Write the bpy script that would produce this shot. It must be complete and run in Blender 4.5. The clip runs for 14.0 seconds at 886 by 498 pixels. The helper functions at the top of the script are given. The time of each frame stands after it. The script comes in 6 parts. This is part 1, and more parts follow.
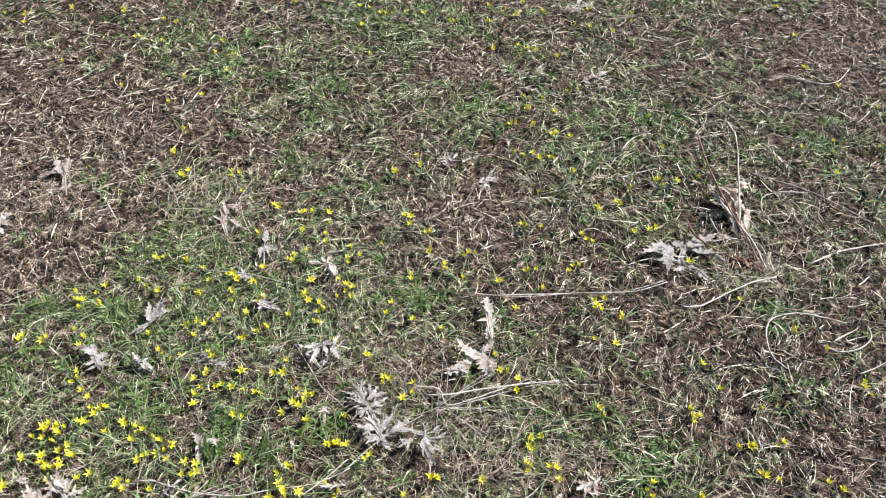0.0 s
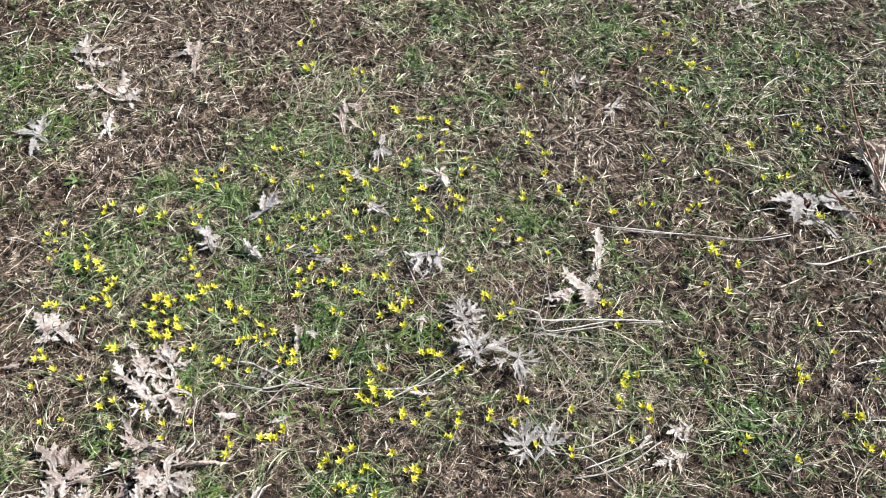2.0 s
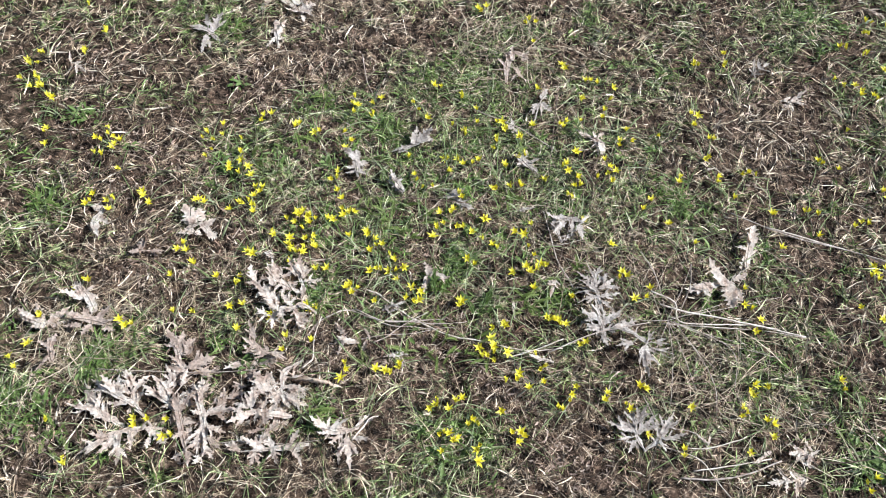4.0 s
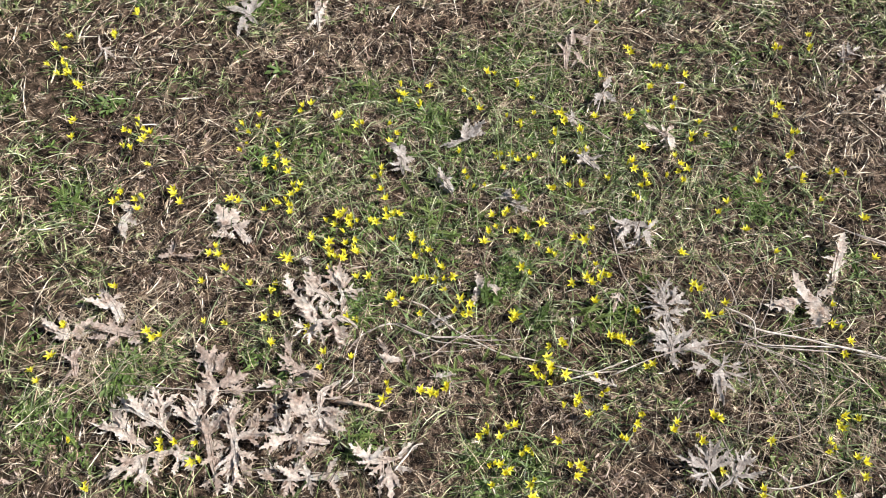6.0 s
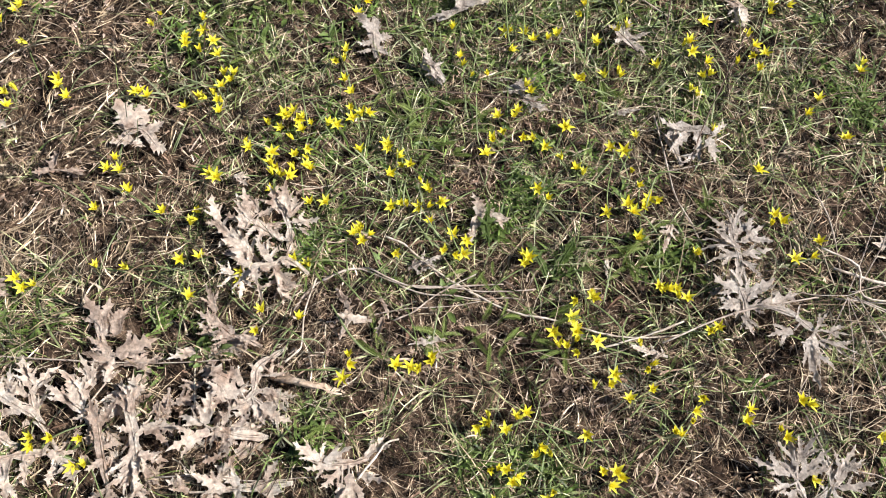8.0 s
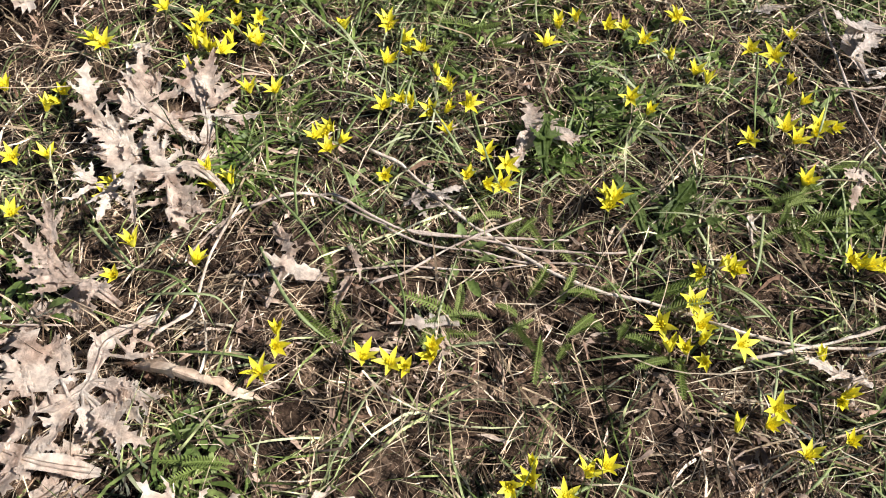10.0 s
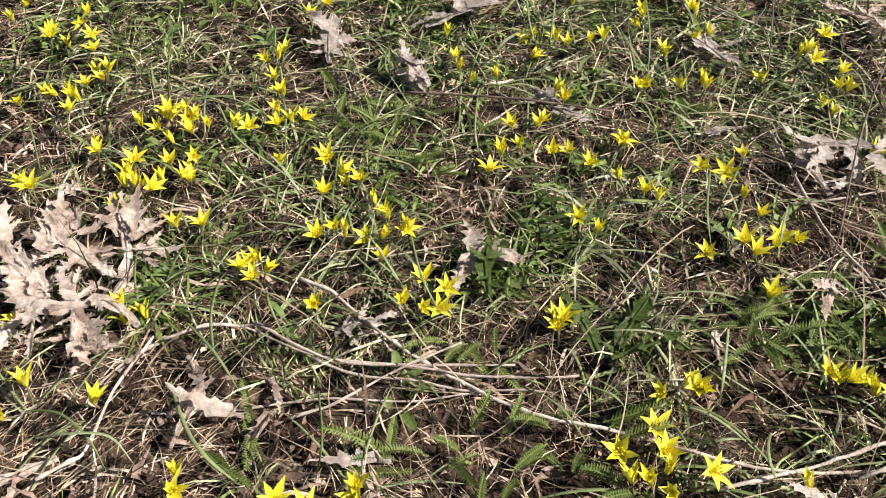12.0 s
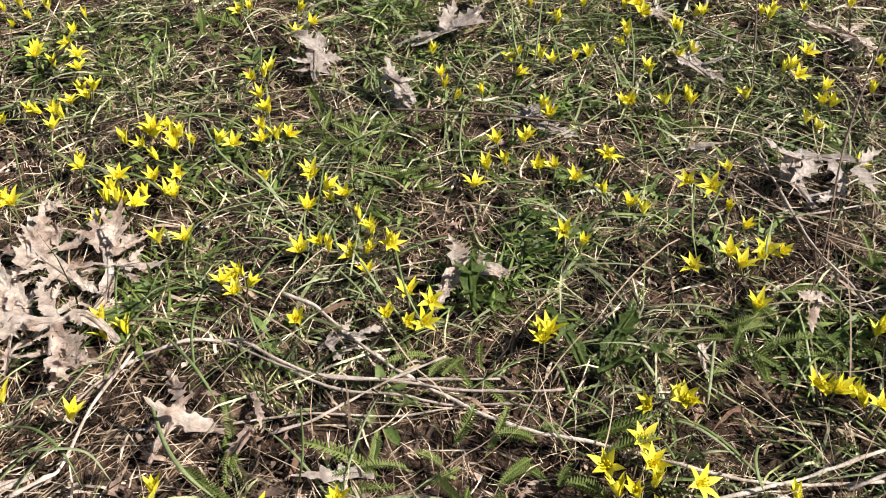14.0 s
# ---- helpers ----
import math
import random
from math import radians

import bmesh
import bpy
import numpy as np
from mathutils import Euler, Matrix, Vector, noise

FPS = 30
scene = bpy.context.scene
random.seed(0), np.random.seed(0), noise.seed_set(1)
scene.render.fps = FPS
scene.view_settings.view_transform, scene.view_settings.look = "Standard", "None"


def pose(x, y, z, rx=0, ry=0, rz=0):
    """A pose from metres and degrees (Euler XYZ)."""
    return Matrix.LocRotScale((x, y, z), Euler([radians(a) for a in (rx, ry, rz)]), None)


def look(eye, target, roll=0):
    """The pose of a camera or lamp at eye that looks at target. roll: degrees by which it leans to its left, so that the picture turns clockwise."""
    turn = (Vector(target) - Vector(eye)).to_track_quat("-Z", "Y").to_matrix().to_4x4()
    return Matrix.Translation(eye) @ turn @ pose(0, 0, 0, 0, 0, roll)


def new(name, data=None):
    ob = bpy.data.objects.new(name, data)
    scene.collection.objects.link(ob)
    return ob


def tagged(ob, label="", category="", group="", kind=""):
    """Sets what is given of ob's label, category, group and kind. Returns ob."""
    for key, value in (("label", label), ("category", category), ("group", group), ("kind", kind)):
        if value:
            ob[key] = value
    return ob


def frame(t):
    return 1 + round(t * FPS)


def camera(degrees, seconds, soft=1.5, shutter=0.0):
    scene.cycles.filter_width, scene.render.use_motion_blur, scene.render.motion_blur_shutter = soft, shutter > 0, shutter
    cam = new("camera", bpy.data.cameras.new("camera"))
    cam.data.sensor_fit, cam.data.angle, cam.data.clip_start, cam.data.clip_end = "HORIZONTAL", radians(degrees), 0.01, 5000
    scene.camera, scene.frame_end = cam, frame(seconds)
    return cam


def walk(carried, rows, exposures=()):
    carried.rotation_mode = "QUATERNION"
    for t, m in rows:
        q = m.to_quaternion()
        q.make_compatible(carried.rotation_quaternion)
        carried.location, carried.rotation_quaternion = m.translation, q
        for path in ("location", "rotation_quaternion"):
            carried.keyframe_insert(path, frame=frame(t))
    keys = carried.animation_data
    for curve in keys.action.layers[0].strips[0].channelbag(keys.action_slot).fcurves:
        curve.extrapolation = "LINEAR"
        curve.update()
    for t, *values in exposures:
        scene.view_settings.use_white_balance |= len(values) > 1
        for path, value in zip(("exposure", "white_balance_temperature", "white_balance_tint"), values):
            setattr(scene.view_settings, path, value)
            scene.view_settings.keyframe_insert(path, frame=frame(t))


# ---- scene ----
cam = camera(55.8, 14.0, soft=1.0)
PATH = [
    (0, (0.43, -0.979, 1.692), (0.511, 0.406, 0.252), 5.4),
    (0.5, (0.427, -0.975, 1.683), (0.45, 0.369, 0.202), 5.2),
    (1, (0.422, -0.967, 1.669), (0.39, 0.323, 0.141), 4.9),
    (1.5, (0.417, -0.965, 1.662), (0.341, 0.283, 0.101), 4.8),
    (2, (0.405, -0.961, 1.661), (0.27, 0.258, 0.081), 5.0),
    (2.5, (0.383, -0.96, 1.645), (0.177, 0.223, 0.046), 5.6),
    (3, (0.362, -0.96, 1.639), (0.097, 0.175, 0.013), 5.9),
    (3.5, (0.359, -0.963, 1.629), (0.036, 0.13, -0.014), 5.6),
    (3.7, (0.346, -0.961, 1.627), (0.012, 0.117, -0.024), 6.0),
    (5.8, (0.287, -0.834, 1.568), (-0.158, 0.135, -0.124), 2.0),
    (6, (0.255, -0.809, 1.537), (-0.165, 0.144, -0.171), 2.2),
    (6.5, (0.2, -0.742, 1.479), (-0.145, 0.154, -0.275), 2.4),
    (7, (0.179, -0.654, 1.383), (-0.1, 0.17, -0.418), 4.7),
    (7.5, (0.173, -0.589, 1.266), (-0.116, 0.174, -0.56), 5.0),
    (8, (0.158, -0.547, 1.143), (-0.157, 0.206, -0.683), 3.4),
    (8.2, (0.157, -0.535, 1.074), (-0.161, 0.231, -0.746), 3.3),
    (10.3, (0.142, -0.464, 0.557), (-0.38, 0.508, -1.111), 3.6),
    (10.5, (0.141, -0.457, 0.547), (-0.414, 0.532, -1.1), 3.0),
    (11, (0.156, -0.46, 0.542), (-0.503, 0.632, -0.999), 1.2),
    (11.5, (0.184, -0.453, 0.524), (-0.491, 0.724, -0.946), 0.4),
    (12, (0.198, -0.453, 0.512), (-0.472, 0.794, -0.9), 0.7),
    (12.5, (0.198, -0.456, 0.503), (-0.489, 0.816, -0.879), 0.7),
    (13, (0.199, -0.456, 0.504), (-0.497, 0.823, -0.868), 0.6),
    (13.5, (0.205, -0.454, 0.503), (-0.479, 0.839, -0.861), 0.8),
    (14, (0.206, -0.454, 0.501), (-0.471, 0.843, -0.864), 0.9),
]
walk(cam, [(t, look(eye, target, roll)) for t, eye, target, roll in PATH],
     exposures=[(0, 0.88, 5450, 11), (3.7, 0.80, 5450, 11), (5.8, 0.66, 5850, 13), (8, 0.67, 6150, 14), (10.5, 0.66, 6300, 16), (14, 0.59, 6400, 17)])

# ---- daylight ----
SUN_AZ, SUN_EL = radians(70), radians(44)      # azimuth from +y towards +x
world = bpy.data.worlds.new("sky")
scene.world = world
world.use_nodes = True
wn = world.node_tree.nodes
sky = wn.new("ShaderNodeTexSky")
sky.sky_type, sky.sun_disc = "NISHITA", False
sky.sun_elevation, sky.sun_rotation = SUN_EL, SUN_AZ
wn["Background"].inputs["Strength"].default_value = 0.04
world.node_tree.links.new(sky.outputs[0], wn["Background"].inputs["Color"])
sun_data = bpy.data.lights.new("sun", "SUN")
sun_data.energy, sun_data.angle, sun_data.color = 5.0, radians(0.53), (1.0, 0.95, 0.87)
sun = new("sun", sun_data)
sun_way = Vector((math.sin(SUN_AZ) * math.cos(SUN_EL), math.cos(SUN_AZ) * math.cos(SUN_EL), math.sin(SUN_EL)))
sun.matrix_world = look(sun_way * 20, (0, 0, 0))


# ---- materials ----
def material(name, stops, rough=0.8, scale=60.0, by="noise", bump=0.3, bump_scale=400.0, through_light=0.0, spec=0.3, vary=0.25, patch=0.0):
    """stops: colours of a ramp. by: noise, island or object. A noise in world space adds grain of its own on top."""
    m = bpy.data.materials.new(name)
    m.use_nodes = True
    n, l = m.node_tree.nodes, m.node_tree.links
    b = n["Principled BSDF"]
    b.inputs["Roughness"].default_value = rough
    b.inputs["Specular IOR Level"].default_value = spec
    co = n.new("ShaderNodeNewGeometry")
    tex = n.new("ShaderNodeTexNoise")
    tex.inputs["Scale"].default_value, tex.inputs["Detail"].default_value = scale, 5
    l.new(co.outputs["Position"], tex.inputs["Vector"])
    ramp = n.new("ShaderNodeValToRGB")
    el = ramp.color_ramp.elements
    while len(el) < len(stops):
        el.new(0.5)
    lo, hi = (0.3, 0.7) if by == "noise" else (0.0, 1.0)
    for i, c in enumerate(stops):
        el[i].position = lo + (hi - lo) * i / max(1, len(stops) - 1)
        el[i].color = (*c, 1)
    if by == "noise":
        l.new(tex.outputs["Fac"], ramp.inputs["Fac"])
    elif by == "island":
        l.new(co.outputs["Random Per Island"], ramp.inputs["Fac"])
    else:
        info = n.new("ShaderNodeObjectInfo")
        l.new(info.outputs["Random"], ramp.inputs["Fac"])
    grain = n.new("ShaderNodeTexNoise")
    grain.inputs["Scale"].default_value, grain.inputs["Detail"].default_value = scale * 4, 4
    l.new(co.outputs["Position"], grain.inputs["Vector"])
    span = n.new("ShaderNodeMapRange")
    span.inputs["From Min"].default_value, span.inputs["From Max"].default_value = 0.3, 0.7
    span.inputs["To Min"].default_value, span.inputs["To Max"].default_value = 1 - vary, 1 + vary
    l.new(grain.outputs["Fac"], span.inputs["Value"])
    mul = n.new("ShaderNodeVectorMath")
    mul.operation = "SCALE"
    l.new(ramp.outputs["Color"], mul.inputs[0])
    l.new(span.outputs["Result"], mul.inputs["Scale"])
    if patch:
        # blotches a centimetre or two across: uneven tone plus painted-in shade between clumps
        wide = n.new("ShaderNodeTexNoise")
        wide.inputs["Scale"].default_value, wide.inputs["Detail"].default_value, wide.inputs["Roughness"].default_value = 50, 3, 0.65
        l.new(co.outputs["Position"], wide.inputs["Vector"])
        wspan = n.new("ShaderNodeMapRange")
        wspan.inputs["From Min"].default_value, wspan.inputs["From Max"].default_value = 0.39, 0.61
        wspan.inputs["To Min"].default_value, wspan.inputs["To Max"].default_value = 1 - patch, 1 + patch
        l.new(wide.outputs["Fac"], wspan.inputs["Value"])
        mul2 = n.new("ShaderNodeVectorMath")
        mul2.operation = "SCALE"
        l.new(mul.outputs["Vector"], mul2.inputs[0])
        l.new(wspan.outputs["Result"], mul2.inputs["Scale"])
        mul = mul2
    l.new(mul.outputs["Vector"], b.inputs["Base Color"])
    if bump:
        bt = n.new("ShaderNodeTexNoise")
        bt.inputs["Scale"].default_value, bt.inputs["Detail"].default_value = bump_scale, 6
        l.new(co.outputs["Position"], bt.inputs["Vector"])
        bn = n.new("ShaderNodeBump")
        bn.inputs["Strength"].default_value, bn.inputs["Distance"].default_value = bump, 0.004
        l.new(bt.outputs["Fac"], bn.inputs["Height"])
        l.new(bn.outputs["Normal"], b.inputs["Normal"])
    if through_light:
        tr = n.new("ShaderNodeBsdfTranslucent")
        l.new(mul.outputs["Vector"], tr.inputs["Color"])
        mix = n.new("ShaderNodeMixShader")
        mix.inputs["Fac"].default_value = through_light
        l.new(b.outputs["BSDF"], mix.inputs[1])
        l.new(tr.outputs["BSDF"], mix.inputs[2])
        l.new(mix.outputs["Shader"], n["Material Output"].inputs["Surface"])
    return m


SOIL = material("soil", [(0.010, 0.006, 0.004), (0.050, 0.032, 0.021), (0.155, 0.108, 0.073)], 0.95, 35, bump=0.9, bump_scale=260, spec=0.1, vary=0.4, patch=0.92)
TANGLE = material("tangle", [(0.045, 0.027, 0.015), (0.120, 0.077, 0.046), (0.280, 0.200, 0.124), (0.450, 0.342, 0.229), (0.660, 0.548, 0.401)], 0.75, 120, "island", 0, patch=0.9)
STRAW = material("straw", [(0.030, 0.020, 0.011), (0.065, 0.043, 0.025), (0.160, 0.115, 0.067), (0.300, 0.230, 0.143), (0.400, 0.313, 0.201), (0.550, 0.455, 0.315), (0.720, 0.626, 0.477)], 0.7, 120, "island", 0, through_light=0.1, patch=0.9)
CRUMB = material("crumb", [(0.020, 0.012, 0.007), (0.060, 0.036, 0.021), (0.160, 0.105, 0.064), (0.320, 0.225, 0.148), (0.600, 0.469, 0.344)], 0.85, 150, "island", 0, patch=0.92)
EARTH = material("earth_crumb", [(0.10, 0.067, 0.048), (0.21, 0.147, 0.108), (0.35, 0.26, 0.195), (0.50, 0.395, 0.31)], 0.9, 150, "island", 0, patch=0.4)
SCRAP = material("leaf_scrap", [(0.12, 0.066, 0.040), (0.24, 0.148, 0.096), (0.40, 0.28, 0.20), (0.62, 0.50, 0.39)], 0.8, 90, "island", 0.3, 500, vary=0.3)
TUFT = material("tuft_green", [(0.09, 0.15, 0.025), (0.14, 0.21, 0.04), (0.20, 0.27, 0.07)], 0.5, 80, "island", 0, through_light=0.2)
SPROUT = material("sprout_green", [(0.055, 0.095, 0.018), (0.095, 0.15, 0.03), (0.15, 0.215, 0.05), (0.22, 0.28, 0.085)], 0.5, 80, "island", 0, through_light=0.14, patch=0.45)
OLD_STRAW = material("old_straw", [(0.240, 0.176, 0.105), (0.380, 0.298, 0.196), (0.560, 0.465, 0.334)], 0.75, 120, "island", 0)
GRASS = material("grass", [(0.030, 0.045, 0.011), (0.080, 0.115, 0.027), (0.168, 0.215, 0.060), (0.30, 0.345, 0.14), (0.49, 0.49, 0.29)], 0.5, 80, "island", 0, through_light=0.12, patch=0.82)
ARCHING = material("arching_green", [(0.12, 0.165, 0.06), (0.20, 0.25, 0.095), (0.30, 0.345, 0.165), (0.42, 0.44, 0.27)], 0.45, 90, "island", 0, through_light=0.2)
BLUE_GREEN = material("blade_green", [(0.16, 0.22, 0.07), (0.24, 0.305, 0.12), (0.34, 0.39, 0.20)], 0.45, 90, "object", 0, through_light=0.2)
YARROW = material("yarrow_green", [(0.13, 0.18, 0.04), (0.19, 0.25, 0.06), (0.27, 0.33, 0.10)], 0.6, 120, "object", 0, through_light=0.25)
BROAD = material("broad_green", [(0.10, 0.155, 0.035), (0.14, 0.205, 0.05), (0.20, 0.265, 0.09)], 0.5, 70, "object", 0.3, 300, through_light=0.2)
DRY_LEAF = material("dry_leaf", [(0.52, 0.385, 0.29), (0.73, 0.61, 0.50), (0.82, 0.73, 0.62), (0.87, 0.81, 0.72)], 0.7, 45, "noise", 0.35, 500, through_light=0.06, vary=0.22)
TAN_LEAF = material("tan_leaf", [(0.44, 0.325, 0.245), (0.63, 0.51, 0.41), (0.76, 0.66, 0.56)], 0.75, 50, "noise", 0.35, 500, through_light=0.06, vary=0.25)
GREY_LEAF = material("grey_leaf", [(0.42, 0.35, 0.29), (0.65, 0.575, 0.495), (0.80, 0.74, 0.665)], 0.72, 55, "noise", 0.35, 500, through_light=0.06, vary=0.22)
HUSK_TAN = material("tan_husk", [(0.36, 0.25, 0.165), (0.56, 0.43, 0.31), (0.70, 0.59, 0.45)], 0.75, 45, "noise", 0.3, 500, through_light=0.08, vary=0.2)
HUSK_RED = material("red_brown_husk", [(0.16, 0.06, 0.035), (0.26, 0.12, 0.07), (0.36, 0.21, 0.13)], 0.75, 45, "noise", 0.3, 500, vary=0.2)
DARK_STEM = material("dark_stem", [(0.07, 0.045, 0.032), (0.13, 0.09, 0.065), (0.22, 0.16, 0.12)], 0.7, 40, "noise", 0.4, 700)
RED_STEM = material("red_stem", [(0.16, 0.075, 0.045), (0.27, 0.14, 0.085), (0.38, 0.23, 0.15)], 0.7, 40, "noise", 0.4, 700)
PALE_STEM = material("pale_stem", [(0.40, 0.31, 0.23), (0.60, 0.51, 0.41), (0.76, 0.68, 0.57)], 0.7, 40, "noise", 0.4, 700)
STEM = material("dry_stem", [(0.28, 0.21, 0.16), (0.46, 0.38, 0.31), (0.62, 0.54, 0.45)], 0.7, 40, "noise", 0.4, 700)
PETAL = material("petal", [(0.80, 0.71, 0.03), (0.86, 0.79, 0.05), (0.90, 0.86, 0.10)], 0.5, 150, "object", 0, through_light=0.16, vary=0.08)
ANTHER = material("anther", [(0.74, 0.60, 0.01), (0.80, 0.70, 0.02)], 0.6, 200, "object", 0)
LILY_STEM = material("flower_stem", [(0.16, 0.19, 0.07), (0.22, 0.17, 0.09)], 0.5, 100, "object", 0)

# the soil's skin of matted brown fibres, lying four ways
def matted(m):
    n, l = m.node_tree.nodes, m.node_tree.links
    b = n["Principled BSDF"]
    under = b.inputs["Base Color"].links[0].from_socket
    geo = n.new("ShaderNodeNewGeometry")
    total = None
    for k, turn in enumerate((0.2, 1.0, 1.75, 2.6)):
        lay = n.new("ShaderNodeMapping")
        lay.inputs["Rotation"].default_value = (0, 0, turn)
        lay.inputs["Scale"].default_value = (90, 760, 300)
        lay.inputs["Location"].default_value = (k * 31.0, k * 17.0, 0)
        l.new(geo.outputs["Position"], lay.inputs["Vector"])
        tex = n.new("ShaderNodeTexNoise")
        tex.inputs["Scale"].default_value, tex.inputs["Detail"].default_value, tex.inputs["Distortion"].default_value = 1.0, 2, 1.2
        l.new(lay.outputs["Vector"], tex.inputs["Vector"])
        if total is None:
            total = tex.outputs["Fac"]
        else:
            most = n.new("ShaderNodeMath")
            most.operation = "MAXIMUM"
            l.new(total, most.inputs[0])
            l.new(tex.outputs["Fac"], most.inputs[1])
            total = most.outputs[0]
    ramp = n.new("ShaderNodeValToRGB")
    el = ramp.color_ramp.elements
    el[0].position, el[0].color = 0.63, (0, 0, 0, 1)
    el[1].position, el[1].color = 0.78, (1, 1, 1, 1)
    l.new(total, ramp.inputs["Fac"])
    hue = n.new("ShaderNodeTexNoise")
    hue.inputs["Scale"].default_value, hue.inputs["Detail"].default_value = 170, 4
    l.new(geo.outputs["Position"], hue.inputs["Vector"])
    tone = n.new("ShaderNodeValToRGB")
    el = tone.color_ramp.elements
    el.new(0.5)
    for e, at, c in zip(el, (0.34, 0.5, 0.68), ((0.10, 0.066, 0.044), (0.21, 0.148, 0.10), (0.38, 0.285, 0.205))):
        e.position, e.color = at, (*c, 1)
    l.new(hue.outputs["Fac"], tone.inputs["Fac"])
    mix = n.new("ShaderNodeMix")
    mix.data_type = "RGBA"
    l.new(ramp.outputs["Color"], mix.inputs[0])
    l.new(under, mix.inputs[6])
    l.new(tone.outputs["Color"], mix.inputs[7])
    l.new(mix.outputs[2], b.inputs["Base Color"])
    bn = n.new("ShaderNodeBump")
    bn.inputs["Strength"].default_value, bn.inputs["Distance"].default_value = 0.7, 0.002
    l.new(ramp.outputs["Color"], bn.inputs["Height"])
    l.new(b.inputs["Normal"].links[0].from_socket, bn.inputs["Normal"])
    l.new(bn.outputs["Normal"], b.inputs["Normal"])


matted(SOIL)

# far out the soil's material takes over the cover of straw and grass
def cover_far_out(m):
    n, l = m.node_tree.nodes, m.node_tree.links
    b = n["Principled BSDF"]
    soil = b.inputs["Base Color"].links[0].from_socket
    geo = n.new("ShaderNodeNewGeometry")
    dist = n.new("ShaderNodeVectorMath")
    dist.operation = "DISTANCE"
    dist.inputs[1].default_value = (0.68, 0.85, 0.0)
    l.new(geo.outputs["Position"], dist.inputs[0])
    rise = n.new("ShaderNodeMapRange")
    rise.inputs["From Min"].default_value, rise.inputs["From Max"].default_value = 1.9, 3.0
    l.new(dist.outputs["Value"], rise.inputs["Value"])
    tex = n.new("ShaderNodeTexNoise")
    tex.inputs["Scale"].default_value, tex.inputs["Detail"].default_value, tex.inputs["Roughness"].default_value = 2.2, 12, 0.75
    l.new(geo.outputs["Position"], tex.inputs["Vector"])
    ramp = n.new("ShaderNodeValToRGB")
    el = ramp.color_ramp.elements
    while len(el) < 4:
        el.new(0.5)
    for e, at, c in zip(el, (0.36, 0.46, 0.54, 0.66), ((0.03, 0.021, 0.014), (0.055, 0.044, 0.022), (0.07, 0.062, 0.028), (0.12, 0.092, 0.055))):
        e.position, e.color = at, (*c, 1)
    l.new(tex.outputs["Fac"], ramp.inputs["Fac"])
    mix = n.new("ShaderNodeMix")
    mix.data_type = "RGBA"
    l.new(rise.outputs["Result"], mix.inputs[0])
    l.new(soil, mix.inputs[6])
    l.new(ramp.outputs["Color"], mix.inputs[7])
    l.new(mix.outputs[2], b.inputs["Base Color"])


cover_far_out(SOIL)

# ---- lie of the land ----
BARE = [
    (-0.79, -0.01, 0.13), (-0.62, -0.27, 0.10), (-0.57, -0.70, 0.10), (-0.64, 0.36, 0.10), (-1.07, 0.21, 0.08),
    (-0.43, 1.12, 0.21), (-0.83, 1.27, 0.18), (-0.58, 0.53, 0.13), (2.04, 1.78, 0.25), (1.42, 0.21, 0.18),
    (1.53, 0.02, 0.14), (-0.47, -0.06, 0.04), (-0.06, -0.22, 0.04), (-0.03, 0.06, 0.04), (0.06, -0.15, 0.05),
    (-0.69, 0.89, 0.15), (0.63, 0.79, 0.15), (0.43, -0.28, 0.08), (0.24, -0.18, 0.06), (0.55, 1.55, 0.12),
    (-0.08, -0.31, 0.05), (-0.13, -0.25, 0.04), (0.02, -0.25, 0.05), (-0.14, -0.35, 0.04)]
MAT = [
    (-0.30, -0.18, 0.04), (-0.25, -0.18, 0.04), (-0.28, -0.23, 0.035), (-0.24, -0.25, 0.03), (-0.40, -0.52, 0.07),
    (-0.30, -0.50, 0.08), (-0.22, -0.47, 0.07), (-0.36, -0.43, 0.04), (-0.24, -0.40, 0.04), (-0.30, -0.57, 0.06), (-0.17, -0.43, 0.03)]      # where dead leaves smother the grass
DAMP = [(0.28, -0.02, 0.05), (0.25, -0.08, 0.03), (0.12, -0.23, 0.04), (0.16, -0.21, 0.04), (0.08, -0.24, 0.03), (-0.03, -0.24, 0.03), (0.12, 0.08, 0.03),
    (-0.04, -0.20, 0.04), (0.02, -0.20, 0.04), (0.08, -0.24, 0.04), (0.12, -0.24, 0.04), (0.02, -0.30, 0.04), (0.09, -0.10, 0.04), (0.09, -0.18, 0.04),
    (0.26, -0.00, 0.03), (0.23, -0.03, 0.03), (0.29, 0.01, 0.03), (0.28, -0.06, 0.03), (0.30, 0.06, 0.03), (0.24, -0.08, 0.03), (0.32, -0.04, 0.03)]      # dark damp litter with little pale straw
LUSH = [(-0.10, 0.10, 0.16), (0.05, 0.20, 0.15), (-0.30, 0.15, 0.14), (0.30, 0.10, 0.10), (-0.45, 0.00, 0.12), (0.25, -0.28, 0.07)]      # where flowers and long blades stand thick
